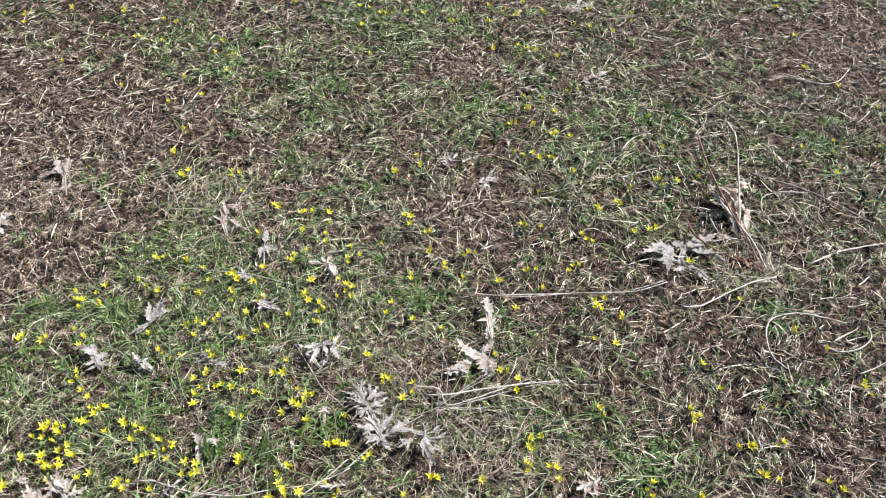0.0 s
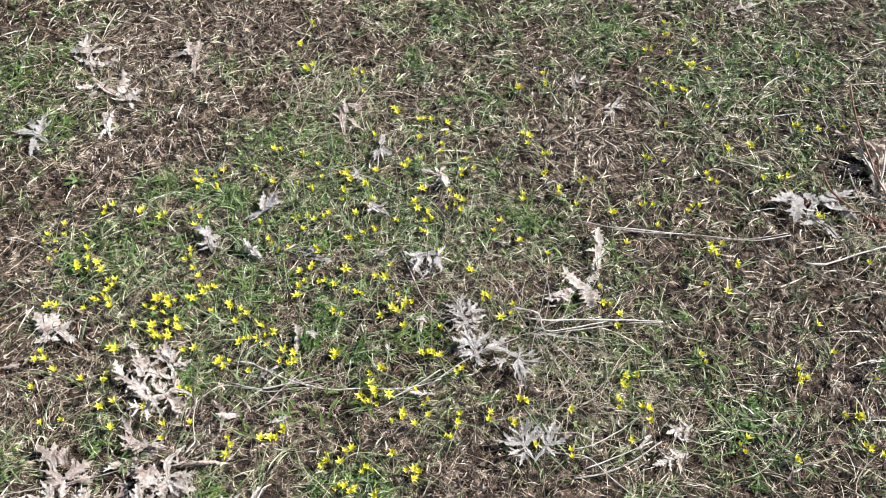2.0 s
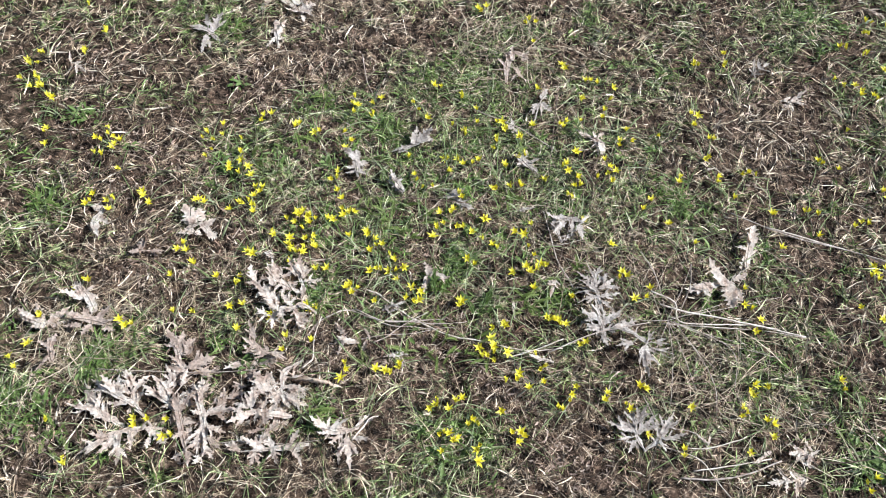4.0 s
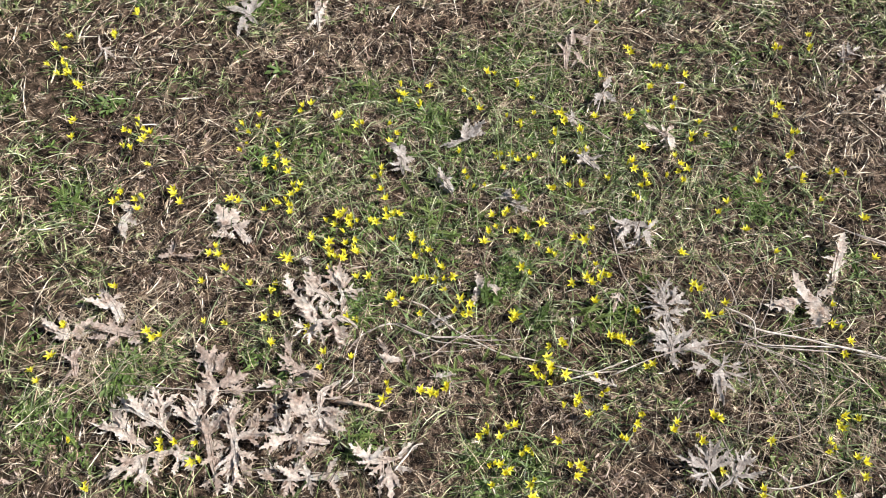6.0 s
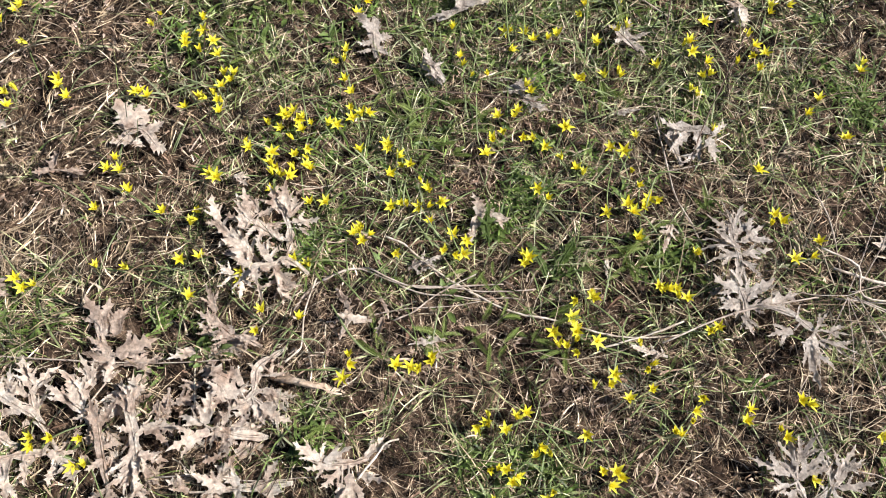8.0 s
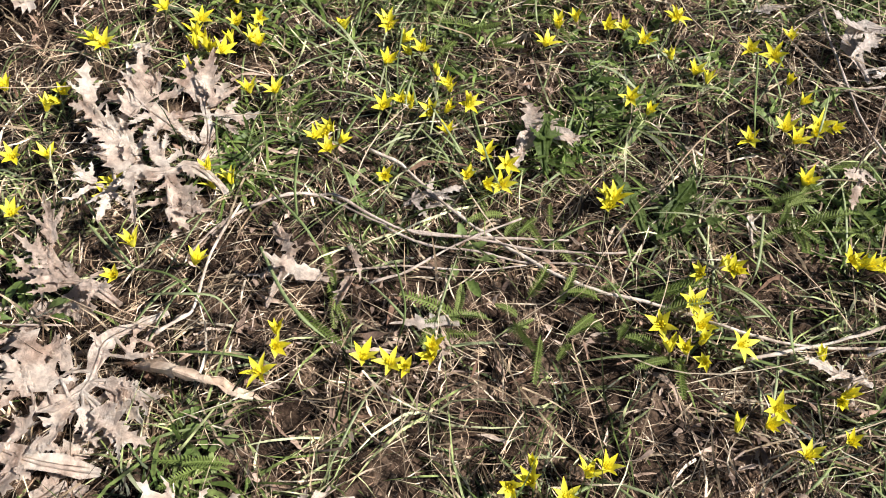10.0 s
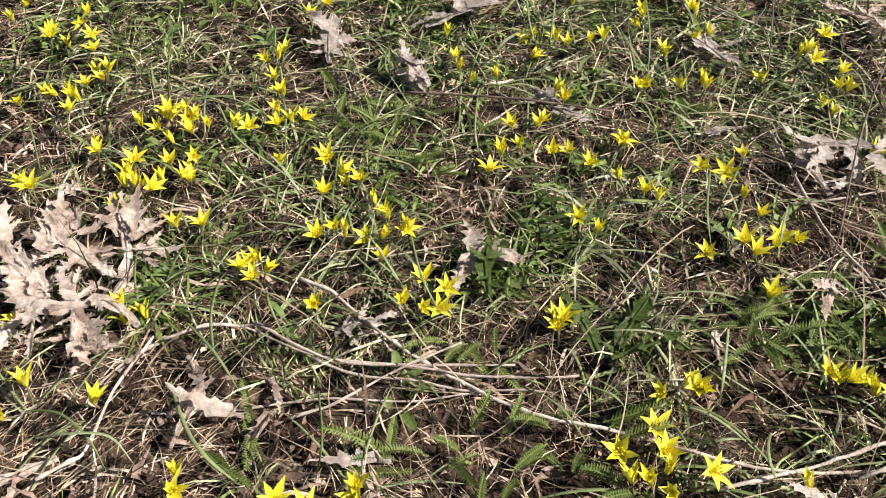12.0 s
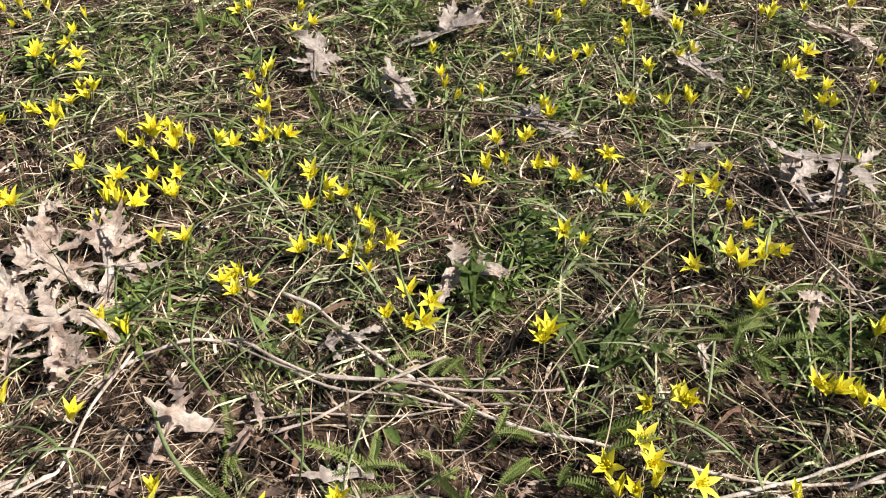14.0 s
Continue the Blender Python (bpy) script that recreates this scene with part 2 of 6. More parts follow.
GREEN = [
    (-0.31, 0.36, 0.08), (-0.48, 0.38, 0.06), (-0.56, -0.47, 0.06), (-0.63, -0.62, 0.08), (-0.92, -0.20, 0.07),
    (0.45, 0.48, 0.06), (0.19, -0.35, 0.06), (0.26, 0.47, 0.11), (-0.53, 0.10, 0.07), (-0.09, -0.39, 0.03),
    (-0.24, 1.49, 0.15), (0.34, 1.74, 0.19), (0.59, 1.29, 0.13), (1.77, 1.18, 0.12), (0.99, -0.01, 0.08),
    (1.42, 0.51, 0.08), (1.41, 0.22, 0.09), (0.11, 1.32, 0.11), (1.10, 1.13, 0.17), (-0.15, 0.62, 0.11),
    (-1.00, 0.67, 0.10), (-0.83, 0.52, 0.06), (-0.51, 0.19, 0.05), (-0.27, 0.35, 0.06), (0.01, 0.00, 0.03),
    (-0.15, -0.02, 0.06), (-0.17, 0.09, 0.06), (0.03, 0.05, 0.04), (-0.07, 0.38, 0.10), (-0.27, 0.00, 0.05),
    (0.14, 0.00, 0.03), (0.26, 0.07, 0.03), (-0.09, 0.39, 0.15), (0.74, 0.11, 0.07)]


def ground_z(x, y):
    def hump(cx, cy, r, h):
        return h * np.exp(-((x - cx) ** 2 + (y - cy) ** 2) / (r * r))
    return (0.003 * np.sin(2.1 * x + 1.3 * y + 0.4) + 0.002 * np.sin(5.3 * x - 3.1 * y)
            + 0.0048 * np.sin(118 * x + 2.2 * np.sin(61 * y)) * np.sin(109 * y + 2.4 * np.sin(53 * x + 1.0))
            + 0.0018 * np.sin(13 * x + 9 * y) + 0.0018 * np.sin(21 * y - 17 * x + 1.0)
            + hump(0.19, -0.2, 0.2, -0.013) + hump(-0.16, -0.26, 0.15, 0.010) + hump(0.38, 0.14, 0.14, 0.012) + hump(-0.52, -0.17, 0.1, -0.006))


def field(spots, x, y):
    f = np.zeros_like(x)
    for cx, cy, r in spots:
        f = np.maximum(f, np.exp(-((x - cx) ** 2 + (y - cy) ** 2) / (1.2 * r * r)))
    return f


def mesh_from(name, verts, faces, mat, smooth=False):
    me = bpy.data.meshes.new(name)
    me.from_pydata(verts if isinstance(verts, list) else verts.tolist(), [], faces if isinstance(faces, list) else faces.tolist())
    me.materials.append(mat)
    if smooth:
        me.polygons.foreach_set("use_smooth", [True] * len(me.polygons))
    return me


def part(name, me, parent, label=""):
    ob = new(name, me)
    ob.parent = parent
    return tagged(ob, label)


rng = np.random.default_rng(7)

# ---- the ground, one sheet out to the horizon ----
def ground():
    def axis(lo, hi, step):
        mid = np.arange(lo, hi, step)
        out = np.array([0.05, 0.15, 0.4, 1, 2.5, 6, 15, 40, 100, 300, 900])
        return np.concatenate([lo - out[::-1], mid, mid[-1] + out])
    xs, ys = axis(-2.0, 3.3, 0.017), axis(-1.2, 3.0, 0.017)
    X, Y = np.meshgrid(xs, ys)
    rough = rng.normal(0, 1, X.shape)
    soft = sum(np.roll(np.roll(rough, i, 0), j, 1) for i in (-1, 0, 1) for j in (-1, 0, 1)) / 3
    near = (X > -2) & (X < 3.3) & (Y > -1.2) & (Y < 3)
    Z = np.where(near, ground_z(X, Y) + 0.0024 * soft + 0.0012 * rough, 0.0)
    nx, ny = len(xs), len(ys)
    i = np.arange(nx * ny).reshape(ny, nx)
    faces = np.stack([i[:-1, :-1], i[:-1, 1:], i[1:, 1:], i[1:, :-1]], -1).reshape(-1, 4)
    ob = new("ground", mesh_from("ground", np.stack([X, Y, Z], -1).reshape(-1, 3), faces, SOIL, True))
    tagged(ob, "dark brown crumbly meadow soil under litter", "ground", kind="structure")


ground()


# ---- blades, straw and crumbs ----
def scatter(floor, peak):
    """Places over the meadow, so many a square metre: floor all over, peak more where the path comes close."""
    x0, x1, y0, y1 = -1.5, 2.85, -0.85, 2.55
    rim = 0.5
    n = int((floor + peak) * (x1 - x0 + 2 * rim) * (y1 - y0 + 2 * rim))
    q = np.stack([rng.uniform(x0 - rim, x1 + rim, n), rng.uniform(y0 - rim, y1 + rim, n)], -1)
    out = np.hypot(np.maximum(0, np.maximum(x0 - q[:, 0], q[:, 0] - x1)), np.maximum(0, np.maximum(y0 - q[:, 1], q[:, 1] - y1)))
    fade = np.clip(1 - out / rim, 0, 1)
    d = np.hypot(q[:, 0], q[:, 1] - 0.05)
    return q[rng.uniform(0, 1, n) < (floor * fade + peak / (1 + (d / 0.6) ** 3)) / (floor + peak)]


def ribbons(name, place, heading, length, width, rise, droop, sway, seg, mat, lift=0.0, ragged=0.0):
    """Tapered ribbons that rise from their places, lean over along the heading and droop."""
    n = len(place)
    s = np.linspace(0, 1, seg + 1)[None, :]
    d = np.stack([np.cos(heading), np.sin(heading)], -1)
    side = np.stack([-d[:, 1], d[:, 0]], -1)
    run = length[:, None] * s * np.cos(rise)[:, None] + droop[:, None] * length[:, None] * s ** 2 * 0.35
    up = length[:, None] * (np.sin(rise)[:, None] * s - droop[:, None] * s ** 2 * 0.9 * np.sin(rise)[:, None])
    off = sway[:, None] * length[:, None] * s ** 2
    cx = place[:, 0, None] + d[:, 0, None] * run + side[:, 0, None] * off
    cy = place[:, 1, None] + d[:, 1, None] * run + side[:, 1, None] * off
    cz = np.maximum(ground_z(place[:, 0], place[:, 1])[:, None] + up, ground_z(cx, cy) + 0.001) + (lift if np.isscalar(lift) else lift[:, None])
    tw = rng.uniform(-0.9, 0.9, n)[:, None]
    w = 0.5 * width[:, None] * np.minimum(1.0, 1.35 * (1 - s ** 2.2) + 0.05)
    w = w * rng.uniform(1 - ragged, 1 + ragged, w.shape)
    cz = cz + rng.normal(0, 1, w.shape) * ragged * 0.0025
    sx, sy, sz = side[:, 0, None] * np.cos(tw) * w, side[:, 1, None] * np.cos(tw) * w, np.sin(tw) * w
    left = np.stack([cx - sx, cy - sy, cz - sz], -1)
    right = np.stack([cx + sx, cy + sy, cz + sz], -1)
    verts = np.stack([left, right], 2).reshape(-1, 3)
    k = (np.arange(n) * (seg + 1) * 2)[:, None] + (np.arange(seg) * 2)[None, :]
    faces = np.stack([k, k + 1, k + 3, k + 2], -1).reshape(-1, 4)
    return new(name, mesh_from(name, verts, faces, mat, True))


def thin(place, keep):
    return place[rng.uniform(0, 1, len(place)) < keep]


def patchy(x, y, f):
    v = np.sin(9.1 * x * f + 2.3 * np.sin(6.7 * y * f + 1.1)) * np.sin(8.3 * y * f + 1.9 * np.sin(7.9 * x * f))
    return 0.5 + 0.5 * v


def tufts(centres, mean, spread):
    k = rng.poisson(mean, len(centres))
    return np.repeat(centres, k, 0) + rng.normal(0, spread, (k.sum(), 2))


def far_scale(p):
    return 1 + 0.85 * np.clip((np.hypot(p[:, 0], p[:, 1] + 0.1) - 0.3) / 1.2, 0, 1)


def mottle(p, cell):
    """An uneven field from 0 to 1 with spots about one cell across."""
    grid = rng.uniform(0, 1, (700, 700))
    u, v = (p[:, 0] + 6) / cell, (p[:, 1] + 6) / cell
    i, j = np.floor(u).astype(int), np.floor(v).astype(int)
    a, b = u - i, v - j
    a, b = a * a * (3 - 2 * a), b * b * (3 - 2 * b)
    i, j, i1, j1 = i % 700, j % 700, (i + 1) % 700, (j + 1) % 700
    return (grid[i, j] * (1 - a) + grid[i1, j] * a) * (1 - b) + (grid[i, j1] * (1 - a) + grid[i1, j1] * a) * b


# green grass, in tufts and singly
c = scatter(1350, 900)
keep = np.clip(0.19 + 0.34 * patchy(c[:, 0], c[:, 1], 0.9) ** 1.6 + 1.2 * field(GREEN, c[:, 0], c[:, 1]) - 0.7 * field(BARE, c[:, 0], c[:, 1]), 0.02, 1)
keep = keep * (1 - field(MAT, c[:, 0], c[:, 1])) * (1 - 0.35 * field(DAMP, c[:, 0], c[:, 1]))
p = tufts(thin(c, keep * np.clip(6.0 * mottle(c, 0.05) - 2.5, 0.03, 1.7)), 13, 0.0048)
q = scatter(600, 1800)
q = thin(q, 1 - field(MAT, q[:, 0], q[:, 1]))
p = np.concatenate([p, thin(q, np.clip(0.5 + 0.5 * field(GREEN, q[:, 0], q[:, 1]) - 0.6 * field(BARE, q[:, 0], q[:, 1]), 0.05, 1))])
n = len(p)
g = field(GREEN, p[:, 0], p[:, 1])
grass = ribbons("grass", p, rng.uniform(0, 2 * np.pi, n), rng.gamma(3.2, 0.0092, n) * (1 + 0.3 * g) + 0.007, rng.uniform(0.0010, 0.0025, n) * far_scale(p) ** 0.7,
                0.12 + 1.2 * rng.uniform(0, 1, n) ** 1.1, rng.uniform(0.3, 1.1, n), rng.normal(0, 0.55, n), 3, GRASS)
tagged(grass, "short sparse green spring grass, uneven and patchy", "grass", kind="stuff")

# longer arching blades where the flowers stand thick
c = scatter(60, 300)
keep = np.clip(0.10 + 1.0 * field(GREEN, c[:, 0], c[:, 1]) + 0.5 * field(LUSH, c[:, 0], c[:, 1]) - 0.8 * field(BARE, c[:, 0], c[:, 1]) - 0.6 * field(DAMP, c[:, 0], c[:, 1]), 0, 1) * (1 - field(MAT, c[:, 0], c[:, 1]))
p = tufts(thin(c, keep), 5, 0.007)
n = len(p)
arching = ribbons("arching_grass", p, rng.uniform(0, 2 * np.pi, n), rng.uniform(0.03, 0.095, n), rng.uniform(0.0016, 0.0029, n) * far_scale(p) ** 0.5,
                  rng.uniform(0.4, 1.15, n), rng.uniform(0.6, 1.05, n), rng.normal(0, 0.4, n), 7, ARCHING)
tagged(arching, "longer arching green grass blades among flowers", "grass", kind="stuff")

# low leafy sprouts in clumps
c = scatter(900, 700)
keep = np.clip(0.05 + 0.22 * patchy(c[:, 0], c[:, 1], 0.9) ** 2 + 1.4 * field(GREEN, c[:, 0], c[:, 1]) - 0.5 * field(BARE, c[:, 0], c[:, 1]), 0, 1) * (1 - field(MAT, c[:, 0], c[:, 1]))
p = tufts(thin(c, keep * np.clip(6.0 * mottle(c, 0.045) - 2.6, 0, 1.7)), 11, 0.0075)
n = len(p)
sprouts = ribbons("leafy_sprouts", p, rng.uniform(0, 2 * np.pi, n), rng.gamma(5, 0.0024, n) + 0.005, rng.uniform(0.0022, 0.0050, n),
                  rng.uniform(0.15, 1.0, n), rng.uniform(0.3, 1.0, n), rng.normal(0, 0.5, n), 3, SPROUT, lift=rng.uniform(0.002, 0.012, n), ragged=0.25)
tagged(sprouts, "low clumps of small bright green leaves", "leaves", kind="stuff")

# straw lying every way, singly and in small bundles of one heading
c = scatter(1250, 700)
c = thin(c, np.clip((2.6 * mottle(c, 0.03) - 0.7) * (0.55 + 0.6 * patchy(c[:, 1], c[:, 0], 1.1)) + 0.4 * field(BARE, c[:, 0], c[:, 1]), 0.05, 1))
k = rng.poisson(4.2, len(c))
turn = np.repeat(rng.uniform(0, 2 * np.pi, len(c)), k)
p = np.repeat(c, k, 0) + rng.normal(0, 0.0035, (k.sum(), 2))
q = scatter(900, 1900)
p, turn = np.concatenate([p, q]), np.concatenate([turn, rng.uniform(0, 2 * np.pi, len(q))])
dry = rng.uniform(0, 1, len(p)) > 0.8 * field(DAMP, p[:, 0], p[:, 1])
p, turn = p[dry], turn[dry]
n = len(p)
straw = ribbons("straw", p, turn + rng.normal(0, 0.28, n), (rng.gamma(2.0, 0.016, n) + 0.010) * (0.6 + 0.4 * np.clip(np.hypot(p[:, 0], p[:, 1]) / 0.9, 0, 1)), (0.0006 + 0.0016 * rng.uniform(0, 1, n) ** 2.0) * far_scale(p),
                np.abs(rng.normal(0.08, 0.25, n)), rng.uniform(0, 0.8, n), rng.normal(0, 0.6, n), 3, STRAW, lift=rng.uniform(0.001, 0.013, n) * far_scale(p) ** 0.8)
tagged(straw, "dry bleached straw and old grass stems lying flat", "straw", kind="stuff")

# long thin straws, thickest round the dry stalks
p = np.concatenate([scatter(55, 30), rng.normal((0.66, 0.02), (0.13, 0.15), (220, 2)), rng.normal((1.42, 0.72), (0.16, 0.16), (150, 2)), rng.normal((0.05, -0.16), (0.13, 0.05), (30, 2)),
                    rng.normal((0.27, 0.22), (0.07, 0.08), (70, 2)), rng.normal((-0.13, 0.76), (0.08, 0.09), (140, 2)), rng.normal((-0.62, -0.45), (0.07, 0.07), (90, 2))])
n = len(p)
long_straw = ribbons("long_straw", p, rng.uniform(0, 2 * np.pi, n), rng.uniform(0.05, 0.15, n), rng.uniform(0.0006, 0.0013, n) * far_scale(p) ** 0.7,
                     np.abs(rng.normal(0.03, 0.14, n)), rng.uniform(0, 0.6, n), rng.normal(0, 0.5, n), 7, OLD_STRAW, lift=rng.uniform(0.006, 0.022, n))
tagged(long_straw, "long thin pale dead grass stalks, bent and crossed", "straw", kind="stuff")

# fine curled dead grass in tangles
c = scatter(170, 1500)
p = tufts(c, 8, 0.011)
p = thin(p, 1 - 0.6 * field(DAMP, p[:, 0], p[:, 1]))
n = len(p)
wisps = ribbons("dead_grass", p, rng.uniform(0, 2 * np.pi, n), rng.gamma(3, 0.0075, n) + 0.006, rng.uniform(0.0004, 0.0010, n) * far_scale(p) ** 0.7,
                rng.uniform(0.0, 0.9, n), rng.uniform(0.3, 1.0, n), rng.normal(0, 0.9, n), 3, TANGLE, lift=rng.uniform(0.0, 0.006, n))
tagged(wisps, "fine curled dead grass in thin tangles", "dead grass", kind="stuff")

# curled scraps of broken leaves
p = scatter(500, 900)
p = thin(p, np.clip(2.2 * mottle(p, 0.05) - 0.4 + 0.7 * field(BARE, p[:, 0], p[:, 1]), 0.1, 1) * (1 - 0.6 * field(GREEN, p[:, 0], p[:, 1])))
n = len(p)
scraps = ribbons("leaf_scraps", p, rng.uniform(0, 2 * np.pi, n), rng.gamma(3.0, 0.0036, n) + 0.003, rng.uniform(0.0012, 0.0046, n),
                 rng.uniform(0.0, 0.6, n), rng.uniform(0.2, 1.0, n), rng.normal(0, 0.7, n), 5, SCRAP, lift=rng.uniform(0.003, 0.010, n), ragged=0.6)
tagged(scraps, "curled brown and beige scraps of dead leaves", "leaf scraps", kind="stuff")

# fibres and crumbs of old leaf and moss
p = scatter(4600, 43500)
p = thin(p, np.clip(2.4 * mottle(p, 0.02) - 0.4, 0.2, 1) * (1 - 0.5 * field(DAMP, p[:, 0], p[:, 1])))
n = len(p)
far = far_scale(p)
crumbs = ribbons("plant_crumbs", p, rng.uniform(0, 2 * np.pi, n), (rng.gamma(1.8, 0.0045, n) + 0.002) * far ** 0.7, rng.uniform(0.0004, 0.0016, n) * far ** 1.4,
                 np.abs(rng.normal(0.3, 0.5, n)), rng.uniform(0, 0.8, n), rng.normal(0, 0.9, n), 2, CRUMB, lift=rng.uniform(0.0, 0.006, n), ragged=0.35)
tagged(crumbs, "brown crumbs of old leaves and moss on soil", "litter", kind="stuff")

# light crumbs of dry earth and root on the bare patches
q = scatter(15000, 0)
p = thin(q, np.clip(1.5 * field(BARE, q[:, 0], q[:, 1]) - 0.2, 0, 1) * np.clip(2.0 * mottle(q, 0.018) - 0.3, 0.15, 1))
n = len(p)
dry_crumbs = ribbons("soil_crumbs", p, rng.uniform(0, 2 * np.pi, n), rng.gamma(2.0, 0.0030, n) + 0.002, rng.uniform(0.0012, 0.0042, n),
                     np.abs(rng.normal(0.2, 0.4, n)), rng.uniform(0, 0.8, n), rng.normal(0, 0.7, n), 2, EARTH, lift=rng.uniform(0.002, 0.008, n), ragged=0.5)
tagged(dry_crumbs, "light brown crumbs of dry earth and roots", "soil crumbs", kind="stuff")


# ---- dry stems ----
def smooth_line(points, per):
    pts = [Vector(q) for q in points]
    pts = [pts[0] * 2 - pts[1]] + pts + [pts[-1] * 2 - pts[-2]]
    out = []
    for i in range(1, len(pts) - 2):
        a, b, c, d = pts[i - 1:i + 3]
        for k in range(per):
            t = k / per
            out.append(0.5 * (2 * b + (c - a) * t + (2 * a - 5 * b + 4 * c - d) * t * t + (3 * b - a - 3 * c + d) * t ** 3))
    return out + [pts[-2]]


def tube(line, radii, sides=6):
    verts, faces = [], []
    for i, q in enumerate(line):
        way = (line[min(i + 1, len(line) - 1)] - line[max(i - 1, 0)]).normalized()
        u = way.cross(Vector((0, 0, 1)))
        u = u.normalized() if u.length > 1e-4 else Vector((1, 0, 0))
        v = u.cross(way)
        for k in range(sides):
            a = 2 * math.pi * k / sides
            verts.append(q + (u * math.cos(a) + v * math.sin(a)) * radii[i])
    for i in range(len(line) - 1):
        for k in range(sides):
            faces.append((i * sides + k, i * sides + (k + 1) % sides, (i + 1) * sides + (k + 1) % sides, (i + 1) * sides + k))
    faces.append(tuple(range(sides))[::-1])
    faces.append(tuple(range(len(verts) - sides, len(verts))))
    return [tuple(q) for q in verts], faces


def stalk(label, radius, points):
    far = points[0][0] > 1.0
    radius *= 1.3 if far else 1.0
    pts = [(x, y, z + (0.008 if far else 0.0) + float(ground_z(x, y))) for x, y, z in points]
    line = smooth_line(pts, 4)
    k = random.uniform(0, 9)
    line = [q + 0.5 * radius * noise.noise_vector(q * 70 + Vector((k, 0, 0))) for q in line]
    radii = [radius * (0.75 + 0.3 * noise.noise(q * 90)) * (1.25 if i % 9 == 4 else 1.0) * (1 - 0.3 * i / len(line)) for i, q in enumerate(line)]
    mat = DARK_STEM if label.startswith("dark") else RED_STEM if "red" in label or "brown dry" in label else PALE_STEM if "pale" in label else STEM
    ob = new("dry_stem", mesh_from("dry_stem", *tube(line, radii), mat, True))
    tagged(ob, label, "stem", "dry stems on the meadow")


stalk("long pale grey dry stem lying across the litter", 0.0023, [(-0.121, -0.103, 0.016), (-0.090, -0.102, 0.016), (-0.050, -0.114, 0.016), (-0.007, -0.120, 0.017), (0.038, -0.124, 0.017), (0.071, -0.126, 0.017), (0.105, -0.124, 0.017), (0.143, -0.113, 0.017), (0.184, -0.104, 0.017), (0.203, -0.104, 0.018), (0.235, -0.097, 0.018), (0.272, -0.083, 0.018), (0.326, -0.052, 0.018)])
stalk("arched grey dry stem resting on grass", 0.0019, [(-0.167, -0.208, 0.019), (-0.149, -0.182, 0.019), (-0.132, -0.166, 0.018), (-0.115, -0.160, 0.018), (-0.080, -0.159, 0.018), (-0.041, -0.152, 0.017), (-0.004, -0.132, 0.017), (0.039, -0.117, 0.017), (0.076, -0.099, 0.016), (0.112, -0.078, 0.016)])
stalk("thin grey dry stem on soil", 0.0017, [(-0.069, -0.161, 0.014), (-0.032, -0.157, 0.014), (0.006, -0.141, 0.015), (0.041, -0.128, 0.015), (0.080, -0.107, 0.016), (0.103, -0.100, 0.016)])
stalk("thin straight dry stem on soil", 0.0014, [(-0.134, -0.259, 0.012), (-0.104, -0.237, 0.012), (-0.069, -0.207, 0.013), (-0.034, -0.183, 0.013), (0.013, -0.153, 0.014), (0.046, -0.130, 0.014)])
stalk("short grey dry stem crossing others", 0.0018, [(-0.051, -0.213, 0.012), (-0.031, -0.187, 0.015), (-0.020, -0.160, 0.019), (-0.000, -0.130, 0.022), (0.025, -0.099, 0.026)])
stalk("flat pale dry grass stem", 0.0020, [(-0.152, -0.338, 0.024), (-0.146, -0.317, 0.022), (-0.147, -0.303, 0.020), (-0.168, -0.259, 0.018), (-0.178, -0.208, 0.016)])
stalk("dark thin dry stem in grass", 0.0016, [(-0.172, 0.151, 0.034), (-0.135, 0.165, 0.034), (-0.060, 0.190, 0.034), (0.025, 0.217, 0.034)])
stalk("pale thick dry stem on grass", 0.0022, [(0.228, -0.124, 0.024), (0.247, -0.107, 0.025), (0.271, -0.086, 0.026), (0.294, -0.066, 0.028), (0.320, -0.037, 0.029)])
stalk("brittle grey dry stem leaning on grass", 0.0018, [(0.165, 0.271, 0.024), (0.208, 0.204, 0.022), (0.243, 0.149, 0.019), (0.274, 0.123, 0.017), (0.308, 0.090, 0.014)])
stalk("brittle pale dry stem on litter", 0.0016, [(0.204, 0.225, 0.019), (0.234, 0.225, 0.019), (0.258, 0.256, 0.019), (0.282, 0.293, 0.019)])
stalk("thin dry stem on litter", 0.0014, [(0.213, 0.187, 0.016), (0.247, 0.211, 0.016), (0.288, 0.246, 0.016)])
stalk("dark upright dry stalk", 0.0012, [(0.076, 0.598, 0.100), (0.120, 0.443, 0.050), (0.148, 0.347, 0.004)])
stalk("dark leaning dry stalk", 0.0012, [(0.240, 0.412, 0.120), (0.237, 0.233, 0.080), (0.248, 0.134, 0.040), (0.251, 0.064, 0.004)])
stalk("thick bent pale dry branch", 0.0031, [(0.489, 0.133, 0.024), (0.549, 0.142, 0.026), (0.603, 0.155, 0.028), (0.685, 0.176, 0.030), (0.741, 0.187, 0.032), (0.809, 0.196, 0.034)])
stalk("long pale dry stem on low grass", 0.0024, [(0.669, 0.469, 0.019), (0.791, 0.480, 0.019), (0.914, 0.496, 0.019), (1.008, 0.506, 0.019), (1.064, 0.517, 0.019), (1.141, 0.554, 0.019)])
stalk("curved pale dry stem on brown litter", 0.0031, [(1.164, 0.464, 0.014), (1.219, 0.471, 0.015), (1.308, 0.523, 0.015), (1.382, 0.564, 0.015), (1.454, 0.587, 0.016)])
stalk("curved pale dry stem beside stalks", 0.0029, [(1.567, 0.644, 0.016), (1.663, 0.697, 0.016), (1.761, 0.734, 0.016), (1.843, 0.750, 0.016)])
